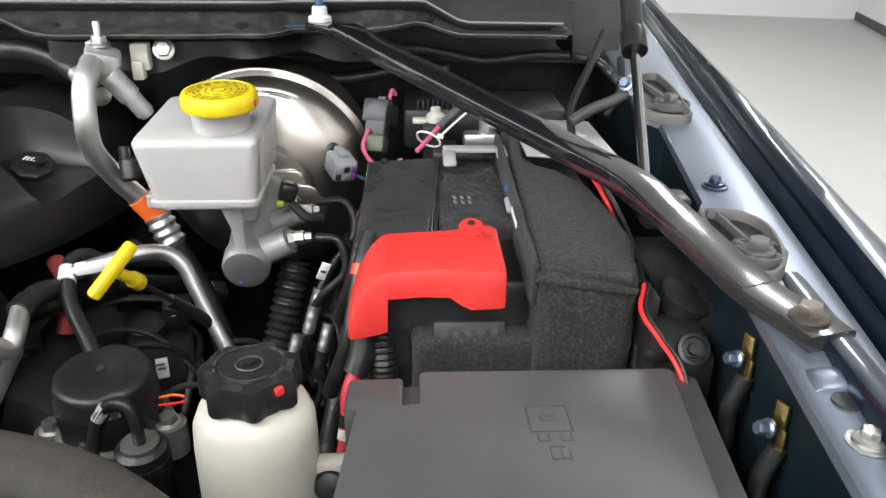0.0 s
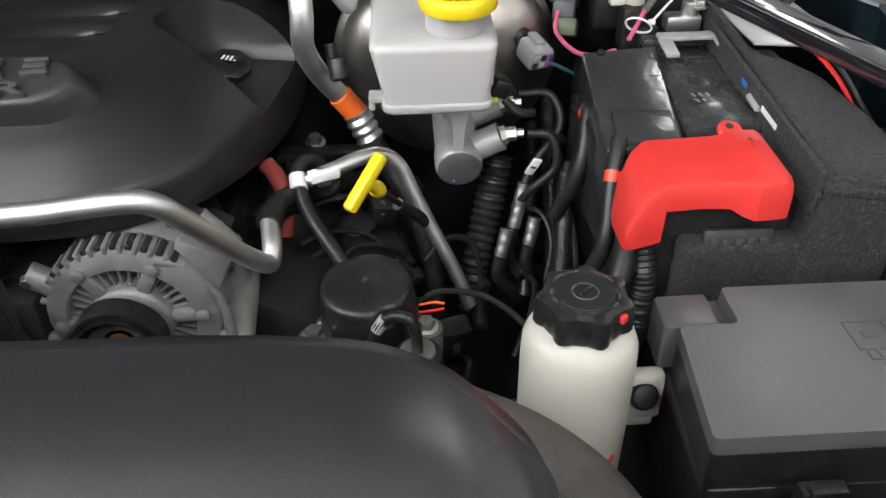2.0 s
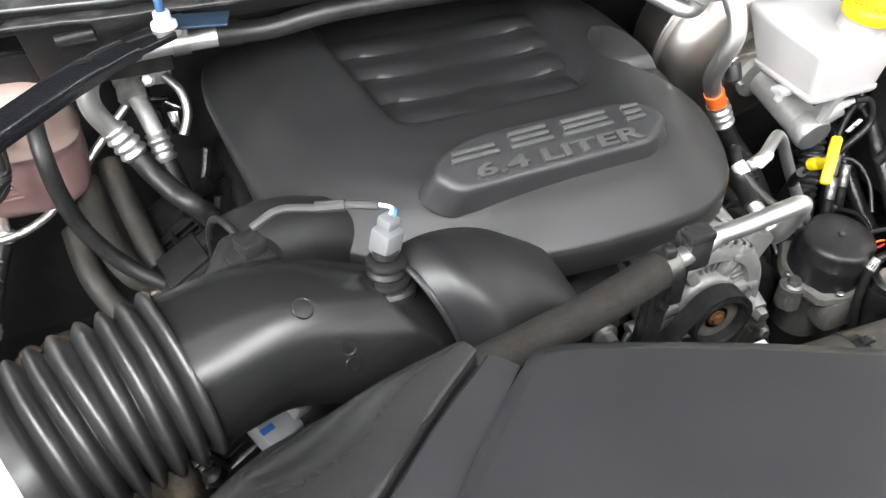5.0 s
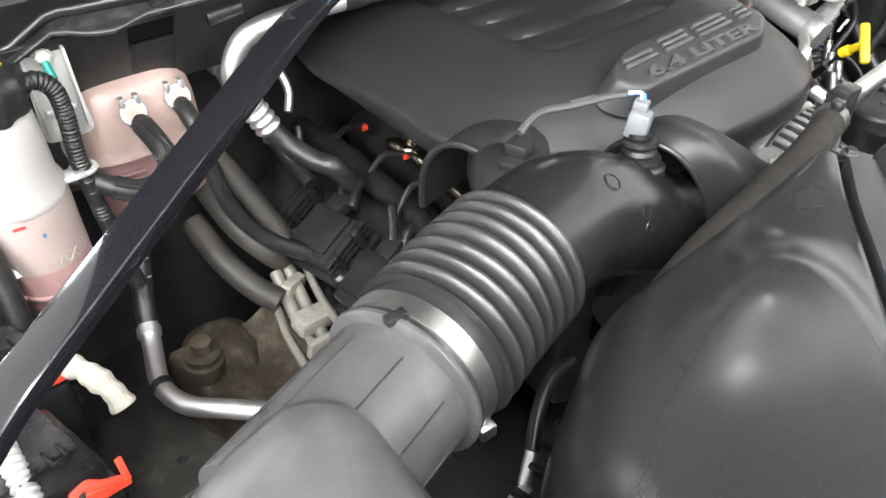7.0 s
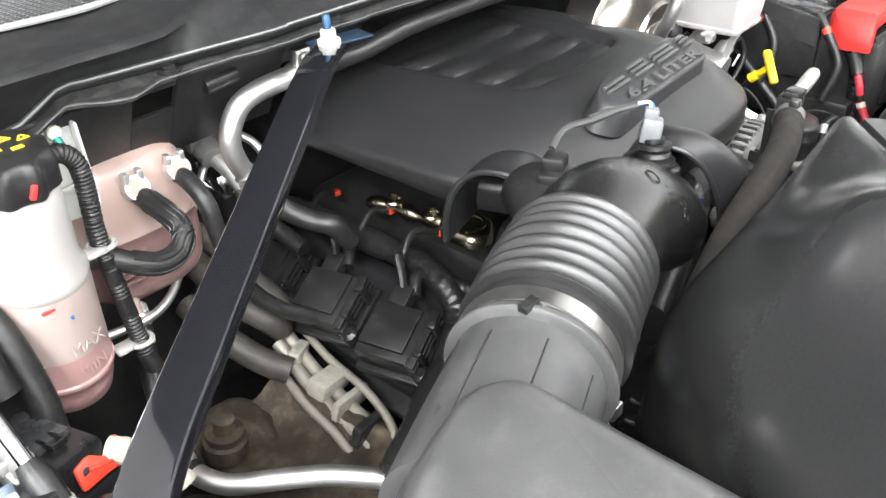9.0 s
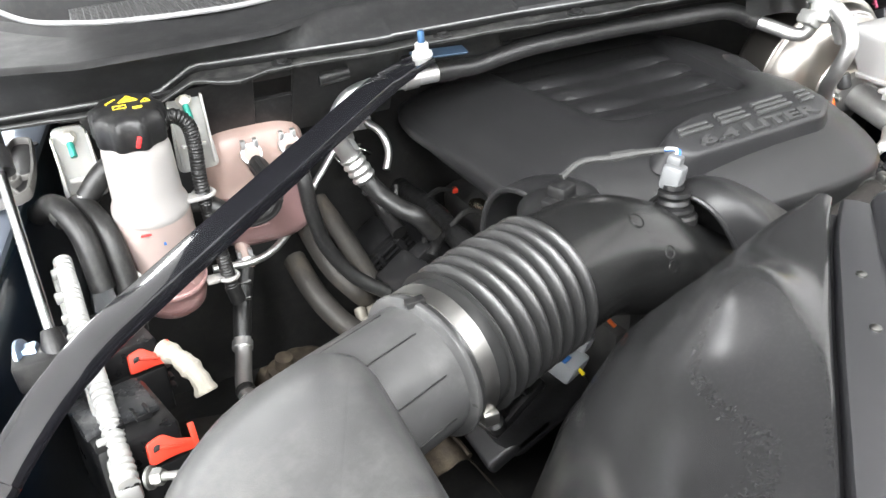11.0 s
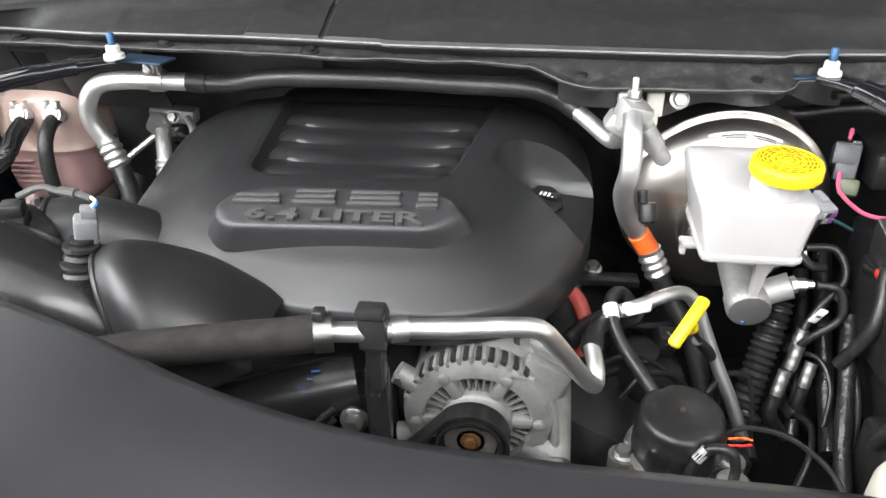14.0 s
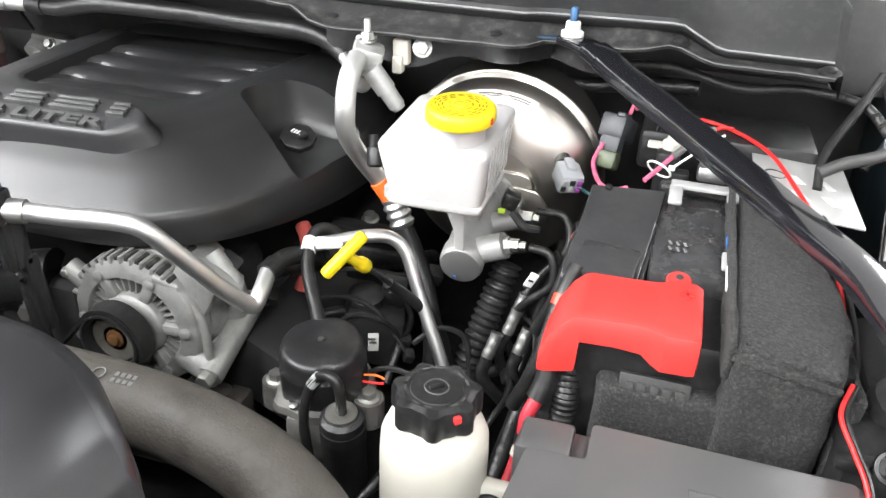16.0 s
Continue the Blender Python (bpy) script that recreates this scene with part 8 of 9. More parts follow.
tank_low, tank_high = soft_box(-1.140, -0.984, 1.082, 1.21, 1.185, 1.370, 0.02, 3.0)
part("tank_upper", tank_high, pink, tank, angle=60)
part("tank_lower", tank_low, surface("mauve_fluid_plastic", (0.25, 0.155, 0.15), 0.32, vary=0.15, scale=14, bump=0.1, grain=300, through=0.5), tank, "lower half darkened by pink coolant", angle=60)
for k in range(5):
    part("moulded_rib", box((-1.096 + 0.003 * k, 1.0805 + 0.0006 * k, 1.262 - 0.0085 * k), (0.046, 0.006, 0.003), 0.001), MATS["mauve_fluid_plastic"], tank)
for p, ax_ in (((-1.068, 1.092, 1.330), (0, -0.85, 0.35)), ((-1.017, 1.092, 1.332), (0, -0.85, 0.35)), ((-1.103, 1.095, 1.190), (0, -0.5, -0.85))):
    n_ = Vector(ax_).normalized()
    fit_ = part("fitting", tube([Vector(p) - n_ * 0.012, Vector(p) + n_ * 0.026], 0.0105, 14), pink, tank)
    part("spring_clip", join(tube([Vector(p) + n_ * 0.010, Vector(p) + n_ * 0.024], 0.0138, 18, 2), box(Vector(p) + n_ * 0.017 + Vector((0.008, 0, 0.014)), (0.006, 0.010, 0.012), 0.001), box(Vector(p) + n_ * 0.017 + Vector((-0.008, 0, 0.014)), (0.006, 0.010, 0.012), 0.001)), lightsteel, fit_, "steel spring clip")
for x, z0, z1, bolt in ((-1.136, 1.335, 1.444, (-1.136, 1.062, 1.418)), (-1.272, 1.320, 1.415, (-1.273, 1.088, 1.392))):
    bl = part("mount_strap", join(slab([(p.x, p.y) for p in rounded([(-0.026, z0 - 1.38, 0), (0.026, z0 - 1.38, 0), (0.019, z1 - 1.38, 0), (-0.019, z1 - 1.38, 0)], 0.010, 4)], -0.003, 0.003, 0.0015, turn(90), (x, bolt[1] + 0.006, 1.38)), box((x, bolt[1] + 0.001, (z0 + z1) / 2 - 0.02), (0.030, 0.006, 0.006), 0.001), box((x - 0.020, bolt[1] - 0.002, (z0 + z1) / 2), (0.003, 0.014, z1 - z0 - 0.02), 0.001), box((x + 0.020, bolt[1] - 0.002, (z0 + z1) / 2), (0.003, 0.014, z1 - z0 - 0.02), 0.001)), clear, tank, "clear plastic mounting strap")
    part("mount_bolt", join(hexbolt((bolt[0], bolt[1] + 0.002, bolt[2] + 0.010), (0, -1, 0.2), 0.008, 0.008, 1.2)), cream, bl)
    part("mount_stud", tube([(bolt[0], bolt[1] - 0.006, bolt[2] + 0.006), (bolt[0] + 0.001, bolt[1] - 0.018, bolt[2] - 0.008)], 0.0042, 10), surface("green_stud", (0.02, 0.22, 0.17), 0.4, 0.2), bl)

bottle = thing("coolant_bottle", (-1.205, 1.01, 1.12), "tall milky coolant bottle with pink fluid and a black lobed cap", "coolant bottle")
B0, BAX = Vector((-1.208, 1.043, 1.164)), Vector((0.0175, -0.158, 0.987)).normalized()


def on_bottle(x, y, h):
    """A place beside the leaning bottle's axis, h up from its base."""
    side = Vector((1, 0, 0))
    return B0 + side * x + BAX.cross(side) * y + BAX * h


milk2 = surface("bright_milky_plastic", (0.33, 0.318, 0.305), 0.35, vary=0.04, scale=20, through=0.6)
part("upper", lathe([(0.0440, 0.158), (0.0450, 0.162), (0.0445, 0.168), (0.0400, 0.178), (0.0395, 0.195), (0.0380, 0.241), (0.0360, 0.252), (0.0300, 0.260), (0.0285, 0.268)], B0, BAX, 48), milk2, bottle, angle=50)
part("middle", lathe([(0.0455, 0.085), (0.0450, 0.100), (0.0445, 0.150), (0.0440, 0.158)], B0, BAX, 48), surface("tinted_milky_plastic", (0.37, 0.300, 0.275), 0.35, vary=0.10, scale=18, through=0.6), bottle, angle=50)
part("lower", lathe([(0.012, 0.0), (0.030, 0.004), (0.040, 0.014), (0.0440, 0.032), (0.0455, 0.046), (0.0475, 0.0475), (0.0475, 0.0515), (0.0455, 0.053), (0.0455, 0.085)], B0, BAX, 48), surface("pink_fluid_plastic", (0.36, 0.215, 0.205), 0.3, vary=0.10, scale=18, through=0.5), bottle, "pink fluid showing through the plastic", angle=50)
kp = part("cap", lathe([(0.0370, 0.258), (0.0390, 0.261), (0.0390, 0.282), (0.0370, 0.291), (0.032, 0.2945), (0.010, 0.295)], B0, BAX, 90, lambda a, j: 1 + (0.07 * max(-0.6, math.cos(9 * a)) if j < 4 else 0)), black, bottle, "black lobed pressure cap", angle=50)
CM = Matrix((Vector((1, 0, 0)), BAX.cross(Vector((1, 0, 0))).normalized(), BAX)).transposed()
for dx, dy, w, d, a in ((0.004, 0.010, 0.020, 0.0016, 0), (-0.001, 0.0165, 0.017, 0.0016, 52), (0.009, 0.0165, 0.017, 0.0016, -52), (0.004, 0.0150, 0.008, 0.0030, 0), (0.022, 0.003, 0.010, 0.0016, 0), (0.0195, 0.0065, 0.008, 0.0016, 58), (0.0245, 0.0065, 0.008, 0.0016, -58), (-0.006, -0.004, 0.014, 0.0014, 0), (-0.006, 0.003, 0.014, 0.0014, 0), (-0.0125, -0.0005, 0.006, 0.0014, 90), (0.0005, -0.0005, 0.006, 0.0014, 90), (-0.006, -0.0005, 0.006, 0.0010, 90), (0.012, -0.006, 0.010, 0.0014, 0), (0.012, -0.009, 0.010, 0.0014, 0), (-0.018, 0.012, 0.004, 0.0022, 45), (-0.014, 0.016, 0.004, 0.0022, 40), (-0.010, 0.019, 0.004, 0.0022, 30)):
    part("cap_symbol", box(on_bottle(dx, dy, 0.2953), (w, d, 0.0008), 0, CM @ turn(0, 0, a)), surface("yellow_print", (0.62, 0.45, 0.03), 0.5), kp)
part("red_mark", box(on_bottle(0.004, -0.0388, 0.270), (0.005, 0.004, 0.014), 0.001, turn(9, 20, 0)), red_ink, kp, "red paint mark")
part("red_mark", box(on_bottle(-0.014, -0.0432, 0.152), (0.012, 0.003, 0.002), 0.0005), red_ink, bottle, "red pen mark")
part("blue_mark", box(on_bottle(0.004, -0.0445, 0.135), (0.003, 0.002, 0.004), 0.0005), blue_ink, bottle, "blue pen mark")
part("clip_arm", join(box((-1.157, 1.010, 1.325), (0.030, 0.020, 0.006), 0.002), ring((-1.143, 1.015, 1.325), (0, 0, 1), 0.0125, 0.003, 20, 6)), milk2, bottle)
part("clip_arm", join(box((-1.150, 1.014, 1.205), (0.030, 0.018, 0.006), 0.002), ring((-1.137, 1.012, 1.205), (0, 0, 1), 0.012, 0.003, 20, 6)), milk2, bottle)
for word, h, tint in (("MAX", 0.097, "tinted_milky_plastic"), ("MIN", 0.068, "pink_fluid_plastic")):
    part("level_lettering", lettering(word, 0.017, Matrix.Translation(on_bottle(0.012, -0.0445, h)) @ turn(81, 0, 14).to_4x4(), 0.0005), MATS[tint], bottle, "raised lettering")

hs = thing("overflow_hose", (-1.14, 1.01, 1.30), "thin black corrugated overflow hose", "hose")
part("hose", tube([(-1.172, 1.005, 1.428), (-1.155, 1.008, 1.430), (-1.142, 1.011, 1.415), (-1.140, 1.014, 1.385), (-1.143, 1.015, 1.345), (-1.143, 1.015, 1.315), (-1.140, 1.014, 1.26), (-1.137, 1.012, 1.205), (-1.133, 1.010, 1.17)], 0.0088, 12, 26, corrugated(0.0042, 0.07)), rubber, hs)
part("cuff", tube([(-1.178, 1.003, 1.427), (-1.166, 1.006, 1.4295)], 0.0105, 14), rubber, hs)
part("lower_sleeve", tube([(-1.136, 1.012, 1.190), (-1.132, 1.010, 1.165)], 0.0100, 14), rubber, hs)
hs = thing("coolant_hose", (-1.10, 1.05, 1.26), "ribbed black coolant hose looping to the bottle", "hose", "coolant hoses at the tank")
part("hose", tube([(-1.067, 1.085, 1.330), (-1.064, 1.062, 1.324), (-1.060, 1.032, 1.314), (-1.060, 1.012, 1.300), (-1.074, 1.003, 1.287), (-1.098, 1.002, 1.285), (-1.122, 1.010, 1.296), (-1.142, 1.022, 1.308), (-1.170, 1.03, 1.312)], 0.0115, 14), rubber, hs)
for k in range(10):
    a = 2 * math.pi * k / 10
    run = catmull([(-1.064, 1.062, 1.324), (-1.060, 1.032, 1.314), (-1.060, 1.012, 1.300), (-1.074, 1.003, 1.287), (-1.098, 1.002, 1.285), (-1.122, 1.010, 1.296)], 6)
    line = []
    for i, p in enumerate(run):
        t = (run[min(i + 1, len(run) - 1)] - run[max(i - 1, 0)]).normalized()
        e1 = t.cross(Vector((0.25, 0.6, 0.75))).normalized()
        line.append(p + (e1 * math.cos(a) + t.cross(e1) * math.sin(a)) * 0.0112)
    part("ridge", tube(line, 0.0016, 5, 1), rubber, hs)
hs = thing("coolant_hose", (-1.0, 1.03, 1.2), "black coolant hose dropping from the tank", "hose", "coolant hoses at the tank")
part("hose", tube([(-1.017, 1.085, 1.333), (-1.016, 1.058, 1.328), (-1.014, 1.034, 1.305), (-1.012, 1.026, 1.255), (-1.000, 1.022, 1.20), (-0.97, 1.01, 1.15), (-0.93, 0.99, 1.12)], 0.0105, 14), rubber, hs)
hs = thing("coolant_hose", (-1.12, 1.04, 1.13), "black coolant hose with white print below the tank", "hose", "coolant hoses at the tank")
part("hose", tube([(-1.107, 1.080, 1.170), (-1.118, 1.060, 1.150), (-1.130, 1.035, 1.125), (-1.138, 1.014, 1.104)], 0.0125, 14), rubber, hs)
part("print", join(box((-1.114, 1.056, 1.160), (0.016, 0.012, 0.002), 0, turn(-50)), box((-1.121, 1.040, 1.145), (0.016, 0.014, 0.002), 0, turn(-50))), lightink, hs)
hp = thing("heater_pipe", (-1.12, 0.92, 1.06), "bent aluminium pipe low in the bay", "pipe")
part("pipe", tube([(-1.138, 1.014, 1.104), (-1.146, 0.985, 1.090), (-1.156, 0.945, 1.080), (-1.155, 0.915, 1.078), (-1.140, 0.885, 1.076), (-1.105, 0.855, 1.074), (-1.065, 0.82, 1.070), (-1.02, 0.77, 1.06)], 0.0115, 16), alu, hp)
part("collar", tube([(-1.140, 1.008, 1.101), (-1.143, 0.998, 1.097)], 0.0142, 14), alu, hp)
part("black_band", tube([(-1.157, 0.935, 1.079), (-1.1565, 0.925, 1.0785)], 0.0130, 14), rubber, hp)
ln = thing("liquid_line", (-1.03, 1.13, 1.19), "thin bright aluminium line behind the tank", "pipe")
part("line", tube([(-1.15, 1.075, 1.185), (-1.10, 1.075, 1.180), (-1.065, 1.085, 1.183), (-1.03, 1.11, 1.195), (-0.98, 1.15, 1.23), (-0.92, 1.19, 1.275)], 0.0055, 10), alu, ln)
ap = thing("refrigerant_pipe", (-0.94, 1.06, 1.30), "thick bent aluminium refrigerant pipe with a crimped hose", "refrigerant line")
part("pipe", tube([(-0.785, 1.068, 1.396), (-0.843, 1.063, 1.398), (-0.900, 1.060, 1.397), (-0.932, 1.060, 1.388), (-0.950, 1.060, 1.365), (-0.953, 1.062, 1.340), (-0.945, 1.064, 1.315), (-0.936, 1.066, 1.300)], 0.0125, 18), alu, ap)
part("ferrule", tube([(-0.938, 1.066, 1.304), (-0.922, 1.060, 1.268)], 0.0160, 18, 22, ferrule_shape), alu, ap, "crimped aluminium ferrule")
part("hose", tube([(-0.923, 1.060, 1.270), (-0.908, 1.045, 1.248), (-0.890, 1.02, 1.232), (-0.872, 1.00, 1.222), (-0.85, 1.0, 1.19)], 0.0135, 14), rubber, ap)
cl = part("clamp", join(tube([(-0.852, 1.063, 1.398), (-0.832, 1.064, 1.398)], 0.0152, 16, 4), box((-0.842, 1.055, 1.420), (0.022, 0.016, 0.022), 0.003)), surface("clamp_steel", (0.42, 0.40, 0.36), 0.4, 0.9, vary=0.2, scale=60), ap, "steel pipe clamp")
part("clamp_bolt", hexbolt((-0.842, 1.044, 1.420), (0, -1, 0.1), 0.006, 0.007, 1.3), zinc, cl)
part("end_band", tube([(-0.800, 1.067, 1.397), (-0.772, 1.066, 1.396)], 0.0142, 14), rubber, ap)
xv = thing("expansion_valve", (-0.90, 1.20, 1.22), "cast expansion valve with crimped hoses at the firewall", "valve")
part("flange", join(box((-0.898, 1.205, 1.300), (0.075, 0.030, 0.024), 0.006, turn(0, 4, 0)), lathe([(0.018, 0), (0.018, 0.02)], (-0.915, 1.19, 1.295), (0, -0.8, -0.5), 18)), cast, xv)
part("flange_bolt", hexbolt((-0.892, 1.188, 1.300), (0, -0.9, 0.4), 0.008, 0.008, 1.2), zinc, xv)
part("pipe", tube([(-0.915, 1.19, 1.290), (-0.905, 1.165, 1.268), (-0.898, 1.145, 1.240)], 0.0115, 14), cast, xv)
part("ferrule", tube([(-0.899, 1.148, 1.244), (-0.893, 1.128, 1.210)], 0.0140, 16, 20, ferrule_shape), alu, xv, "crimped ferrule")
part("hose", tube([(-0.893, 1.130, 1.212), (-0.885, 1.10, 1.185), (-0.88, 1.06, 1.17)], 0.0120, 12), rubber, xv)
part("small_pipe", tube([(-0.870, 1.190, 1.300), (-0.855, 1.170, 1.285), (-0.853, 1.150, 1.262), (-0.865, 1.135, 1.240)], 0.006, 10), alu, xv)
for i in range(6):
    part("foil", box((-0.86 + 0.018 * (i % 3) - 0.05, 1.215 + 0.004 * i, 1.265 - 0.012 * i), (0.034, 0.004, 0.016), 0.001, turn(20 * i, 15 * i, 30 - 25 * i)), surface("crumpled_foil", (0.7, 0.7, 0.69), 0.2, 1.0, vary=0.2, scale=50, bump=1.0, grain=90), xv, "crumpled foil scrap")

# ---- low metal: pipes, dirty casting, hoses ----
sp = thing("fuel_pipe_bundle", (-0.95, 0.94, 1.02), "pale steel pipes clipped together down the engine side", "pipes")
for o in (Vector((0, 0, 0)), Vector((-0.020, -0.014, -0.006))):
    part("pipe", tube([Vector(q) + o for q in ((-0.945, 1.045, 1.085), (-0.950, 1.000, 1.062), (-0.955, 0.955, 1.048), (-0.962, 0.880, 1.035), (-0.966, 0.820, 1.020), (-0.965, 0.76, 1.00))], 0.0088, 12), surface("pale_steel", (0.30, 0.28, 0.24), 0.45, 0.6, vary=0.25, scale=40, bump=0.3, grain=200), sp)
part("thin_pipe", tube([(-0.985, 1.00, 1.055), (-0.995, 0.95, 1.045), (-1.000, 0.89, 1.035), (-1.010, 0.83, 1.02)], 0.006, 10), MATS["pale_steel"], sp)
part("clip", box((-0.960, 0.905, 1.048), (0.060, 0.010, 0.028), 0.003, turn(10, 10, 10)), surface("pale_clip", (0.25, 0.238, 0.205), 0.5, vary=0.3, scale=60, dirt=(0.08, 0.07, 0.055), dirt_amount=0.6, dirt_scale=70), sp, "pale plastic pipe clip")
part("clip", box((-0.955, 1.005, 1.068), (0.040, 0.016, 0.024), 0.004, turn(10, 10, 30)), MATS["pale_clip"], sp, "pale plastic pipe clip")
part("thin_pipe", tube([(-0.925, 1.025, 1.075), (-0.935, 0.965, 1.065), (-0.940, 0.900, 1.058), (-0.952, 0.845, 1.045), (-0.972, 0.815, 1.03)], 0.0055, 10), MATS["pale_steel"], sp)
part("clip", join(box((-0.958, 0.945, 1.056), (0.055, 0.030, 0.026), 0.006, turn(10, 10, 10))), MATS["pale_clip"], sp, "pale plastic pipe clip")
part("clip", box((-0.972, 0.862, 1.038), (0.052, 0.014, 0.030), 0.004, turn(10, 10, 10)), black, sp)
dc = thing("dirty_casting", (-1.04, 0.92, 0.95), "brown dusty cast housing low in the bay", "casting")


def lumps(items):
    out = []
    for c, r, sc in items:
        b = bmesh.new()
        bmesh.ops.create_icosphere(b, subdivisions=4, radius=r)
        for v in b.verts:
            k = 1 + 0.16 * noise.noise(v.co * 14) + 0.09 * noise.noise(v.co * 40) + 0.04 * noise.noise(v.co * 110)
            v.co = Vector((v.co.x * sc[0] * k + c[0], v.co.y * sc[1] * k + c[1], v.co.z * sc[2] * k + c[2]))
        out.append(b)
    return join(*out)


field = []
for i in range(45):
    row = []
    for j in range(37):
        u, v = j / 36, i / 44
        x, y = -1.150 + 0.215 * u + 0.05 * (1 - v), 0.735 + 0.275 * v
        q = Vector((x, y, 0.7))
        fall = max(0.0, u - 0.80) * 0.45 + max(0.0, 0.10 - u) * 0.5
        bowl = -0.020 * math.exp(-((u - 0.45) ** 2 + (v - 0.80) ** 2) / 0.05) + 0.014 * math.exp(-((u - 0.72) / 0.07) ** 2) + 0.012 * math.exp(-((u - 0.55) ** 2 + (v - 0.30) ** 2) / 0.03)
        row.append(Vector((x, y, 1.046 + bowl - fall - 0.03 * (1 - v) + 0.006 * noise.noise(q * 22) + 0.003 * noise.noise(q * 60) + 0.0012 * noise.noise(q * 150))))
    field.append(row)
part("housing", loft(field, closed=False), dirty_cast, dc, angle=80)
part("edge_ridge", tube([field[i][29] + Vector((0, 0, 0.001)) for i in range(2, 44, 4)], 0.005, 8), dirty_cast, dc)
part("rear_housing", lumps([((-1.07, 1.00, 1.01), 0.055, (1, 1, 0.8))]), dirty_cast, dc, angle=80)
part("side_housing", lumps([((-1.15, 0.90, 0.99), 0.050, (1, 1.2, 0.8))]), dirty_cast, dc, angle=80)
part("boss", lathe([(0.026, -0.02), (0.026, 0.0), (0.022, 0.003), (0.022, 0.012), (0.013, 0.014), (0.012, 0.030), (0.006, 0.032)], (-1.100, 0.962, 1.062), (0.1, -0.1, 1), 22), dirty_cast, dc)
for pts, r in (([(-1.00, 1.15, 1.19), (-0.995, 1.10, 1.165), (-0.985, 1.06, 1.14), (-0.965, 1.03, 1.115), (-0.948, 1.045, 1.088)], 0.018), ([(-0.97, 1.17, 1.20), (-0.955, 1.11, 1.165), (-0.945, 1.07, 1.135), (-0.935, 1.03, 1.10)], 0.016), ([(-1.03, 1.12, 1.14), (-1.02, 1.06, 1.11), (-1.00, 1.02, 1.08), (-0.98, 0.99, 1.065)], 0.017)):
    h = thing("grimy_hose", pts[0], "dusty brown-black heater hose", "hose", "grimy heater hoses")
    part("hose", tube(pts, r, 14), grime, h)
lf = thing("lower_bracket", (-1.2, 0.86, 1.0), "black steel bracket with holes under the brace bar", "bracket")
part("plate", slab([(p.x, p.y) for p in rounded([(-0.06, -0.10, 0), (0.07, -0.10, 0), (0.06, 0.07, 0), (-0.02, 0.11, 0)], 0.015, 4)], -0.003, 0.003, 0.001, turn(-14, 6, 10), (-1.205, 0.865, 1.06)), surface("dusty_bracket", (0.035, 0.033, 0.03), 0.6, 0.3, vary=0.4, scale=30, dirt=(0.12, 0.11, 0.09), dirt_amount=0.5, dirt_scale=30), lf)
for dx, dy in ((-0.02, 0.02), (0.03, -0.04)):
    part("hole", lathe([(0.006, 0), (0.006, 0.001)], (-1.205 + dx, 0.865 + dy, 1.0645 - dy * 0.24), (0.1, 0.23, 0.96), 14), ink, lf)
# ---- relay box with red latches ----
relay_lid = surface("relay_lid", (0.030, 0.031, 0.033), 0.26, vary=0.3, scale=60, dirt=(0.10, 0.10, 0.10), dirt_amount=0.3, dirt_scale=90)
relay_black = surface("relay_black", (0.010, 0.010, 0.0105), 0.30, vary=0.2, scale=40)
rm = turn(-6, 4, 14)
for at, lw in ((Vector((-1.293, 0.925, 1.190)), 0.082), (Vector((-1.288, 0.770, 1.192)), 0.078)):
    R = lambda v: at + rm @ Vector(v)
    rb_ = thing("relay_box", R((0, 0, -0.06)), "black relay box with a red latch", "relay box", "relay boxes beside the fender")
    part("body", join(box(R((0, 0, -0.010)), (lw, 0.105, 0.090), 0.007, rm), box(R((0.006, -0.046, -0.030)), (lw * 0.9, 0.030, 0.060), 0.005, rm)), relay_black, rb_)
    part("lid", box(R((-0.004, 0.012, 0.036)), (lw * 0.92, 0.070, 0.012), 0.004, rm), relay_lid, rb_, "scratched dark lid")
    for k in (-0.5, 0.5):
        part("catch", join(box(R((0.026 * k - 0.006, -0.024, 0.041)), (0.003, 0.022, 0.006), 0.001, rm), box(R((0.026 * k + 0.006, -0.024, 0.041)), (0.003, 0.022, 0.006), 0.001, rm), box(R((0.026 * k, -0.034, 0.041)), (0.015, 0.003, 0.006), 0.001, rm)), relay_black, rb_)
    for k in range(3):
        part("side_rib", box(R((lw / 2 + 0.003, -0.034 - 0.002 * k, -0.012 - 0.011 * k)), (0.012, 0.034, 0.005), 0.001, rm), relay_black, rb_)
    fm = turn(62, 8, 18)
    c = R((lw / 2 - 0.018, -0.0555, 0.014))
    lt = part("latch", join(slab([(p.x, p.y) for p in rounded([(-0.020, -0.012, 0), (-0.018, 0.010, 0), (-0.002, 0.014, 0), (0.010, 0.004, 0), (0.026, -0.002, 0), (0.030, -0.013, 0), (0.008, -0.011, 0)], 0.004, 3)], -0.002, 0.0025, 0.001, fm, c), box(c + fm @ Vector((0.027, 0.002, 0.001)), (0.006, 0.022, 0.004), 0.001, fm), box(c + fm @ Vector((0.004, -0.001, 0.003)), (0.024, 0.003, 0.004), 0.001, fm @ turn(0, 0, -16))), red_clip, rb_, "red plastic latch")
    part("latch_hole", slab([(p.x, p.y) for p in rounded([(-0.004, -0.003, 0), (0.004, -0.001, 0), (0.003, 0.004, 0), (-0.003, 0.003, 0)], 0.002, 3)], 0.0, 0.0008, 0.0002, fm, c + fm @ Vector((-0.010, 0.002, 0.0024))), ink, lt)
tp = thing("wrapped_plug", (-1.21, 0.85, 1.16), "cream paper tape wrapped round a plug", "tape")
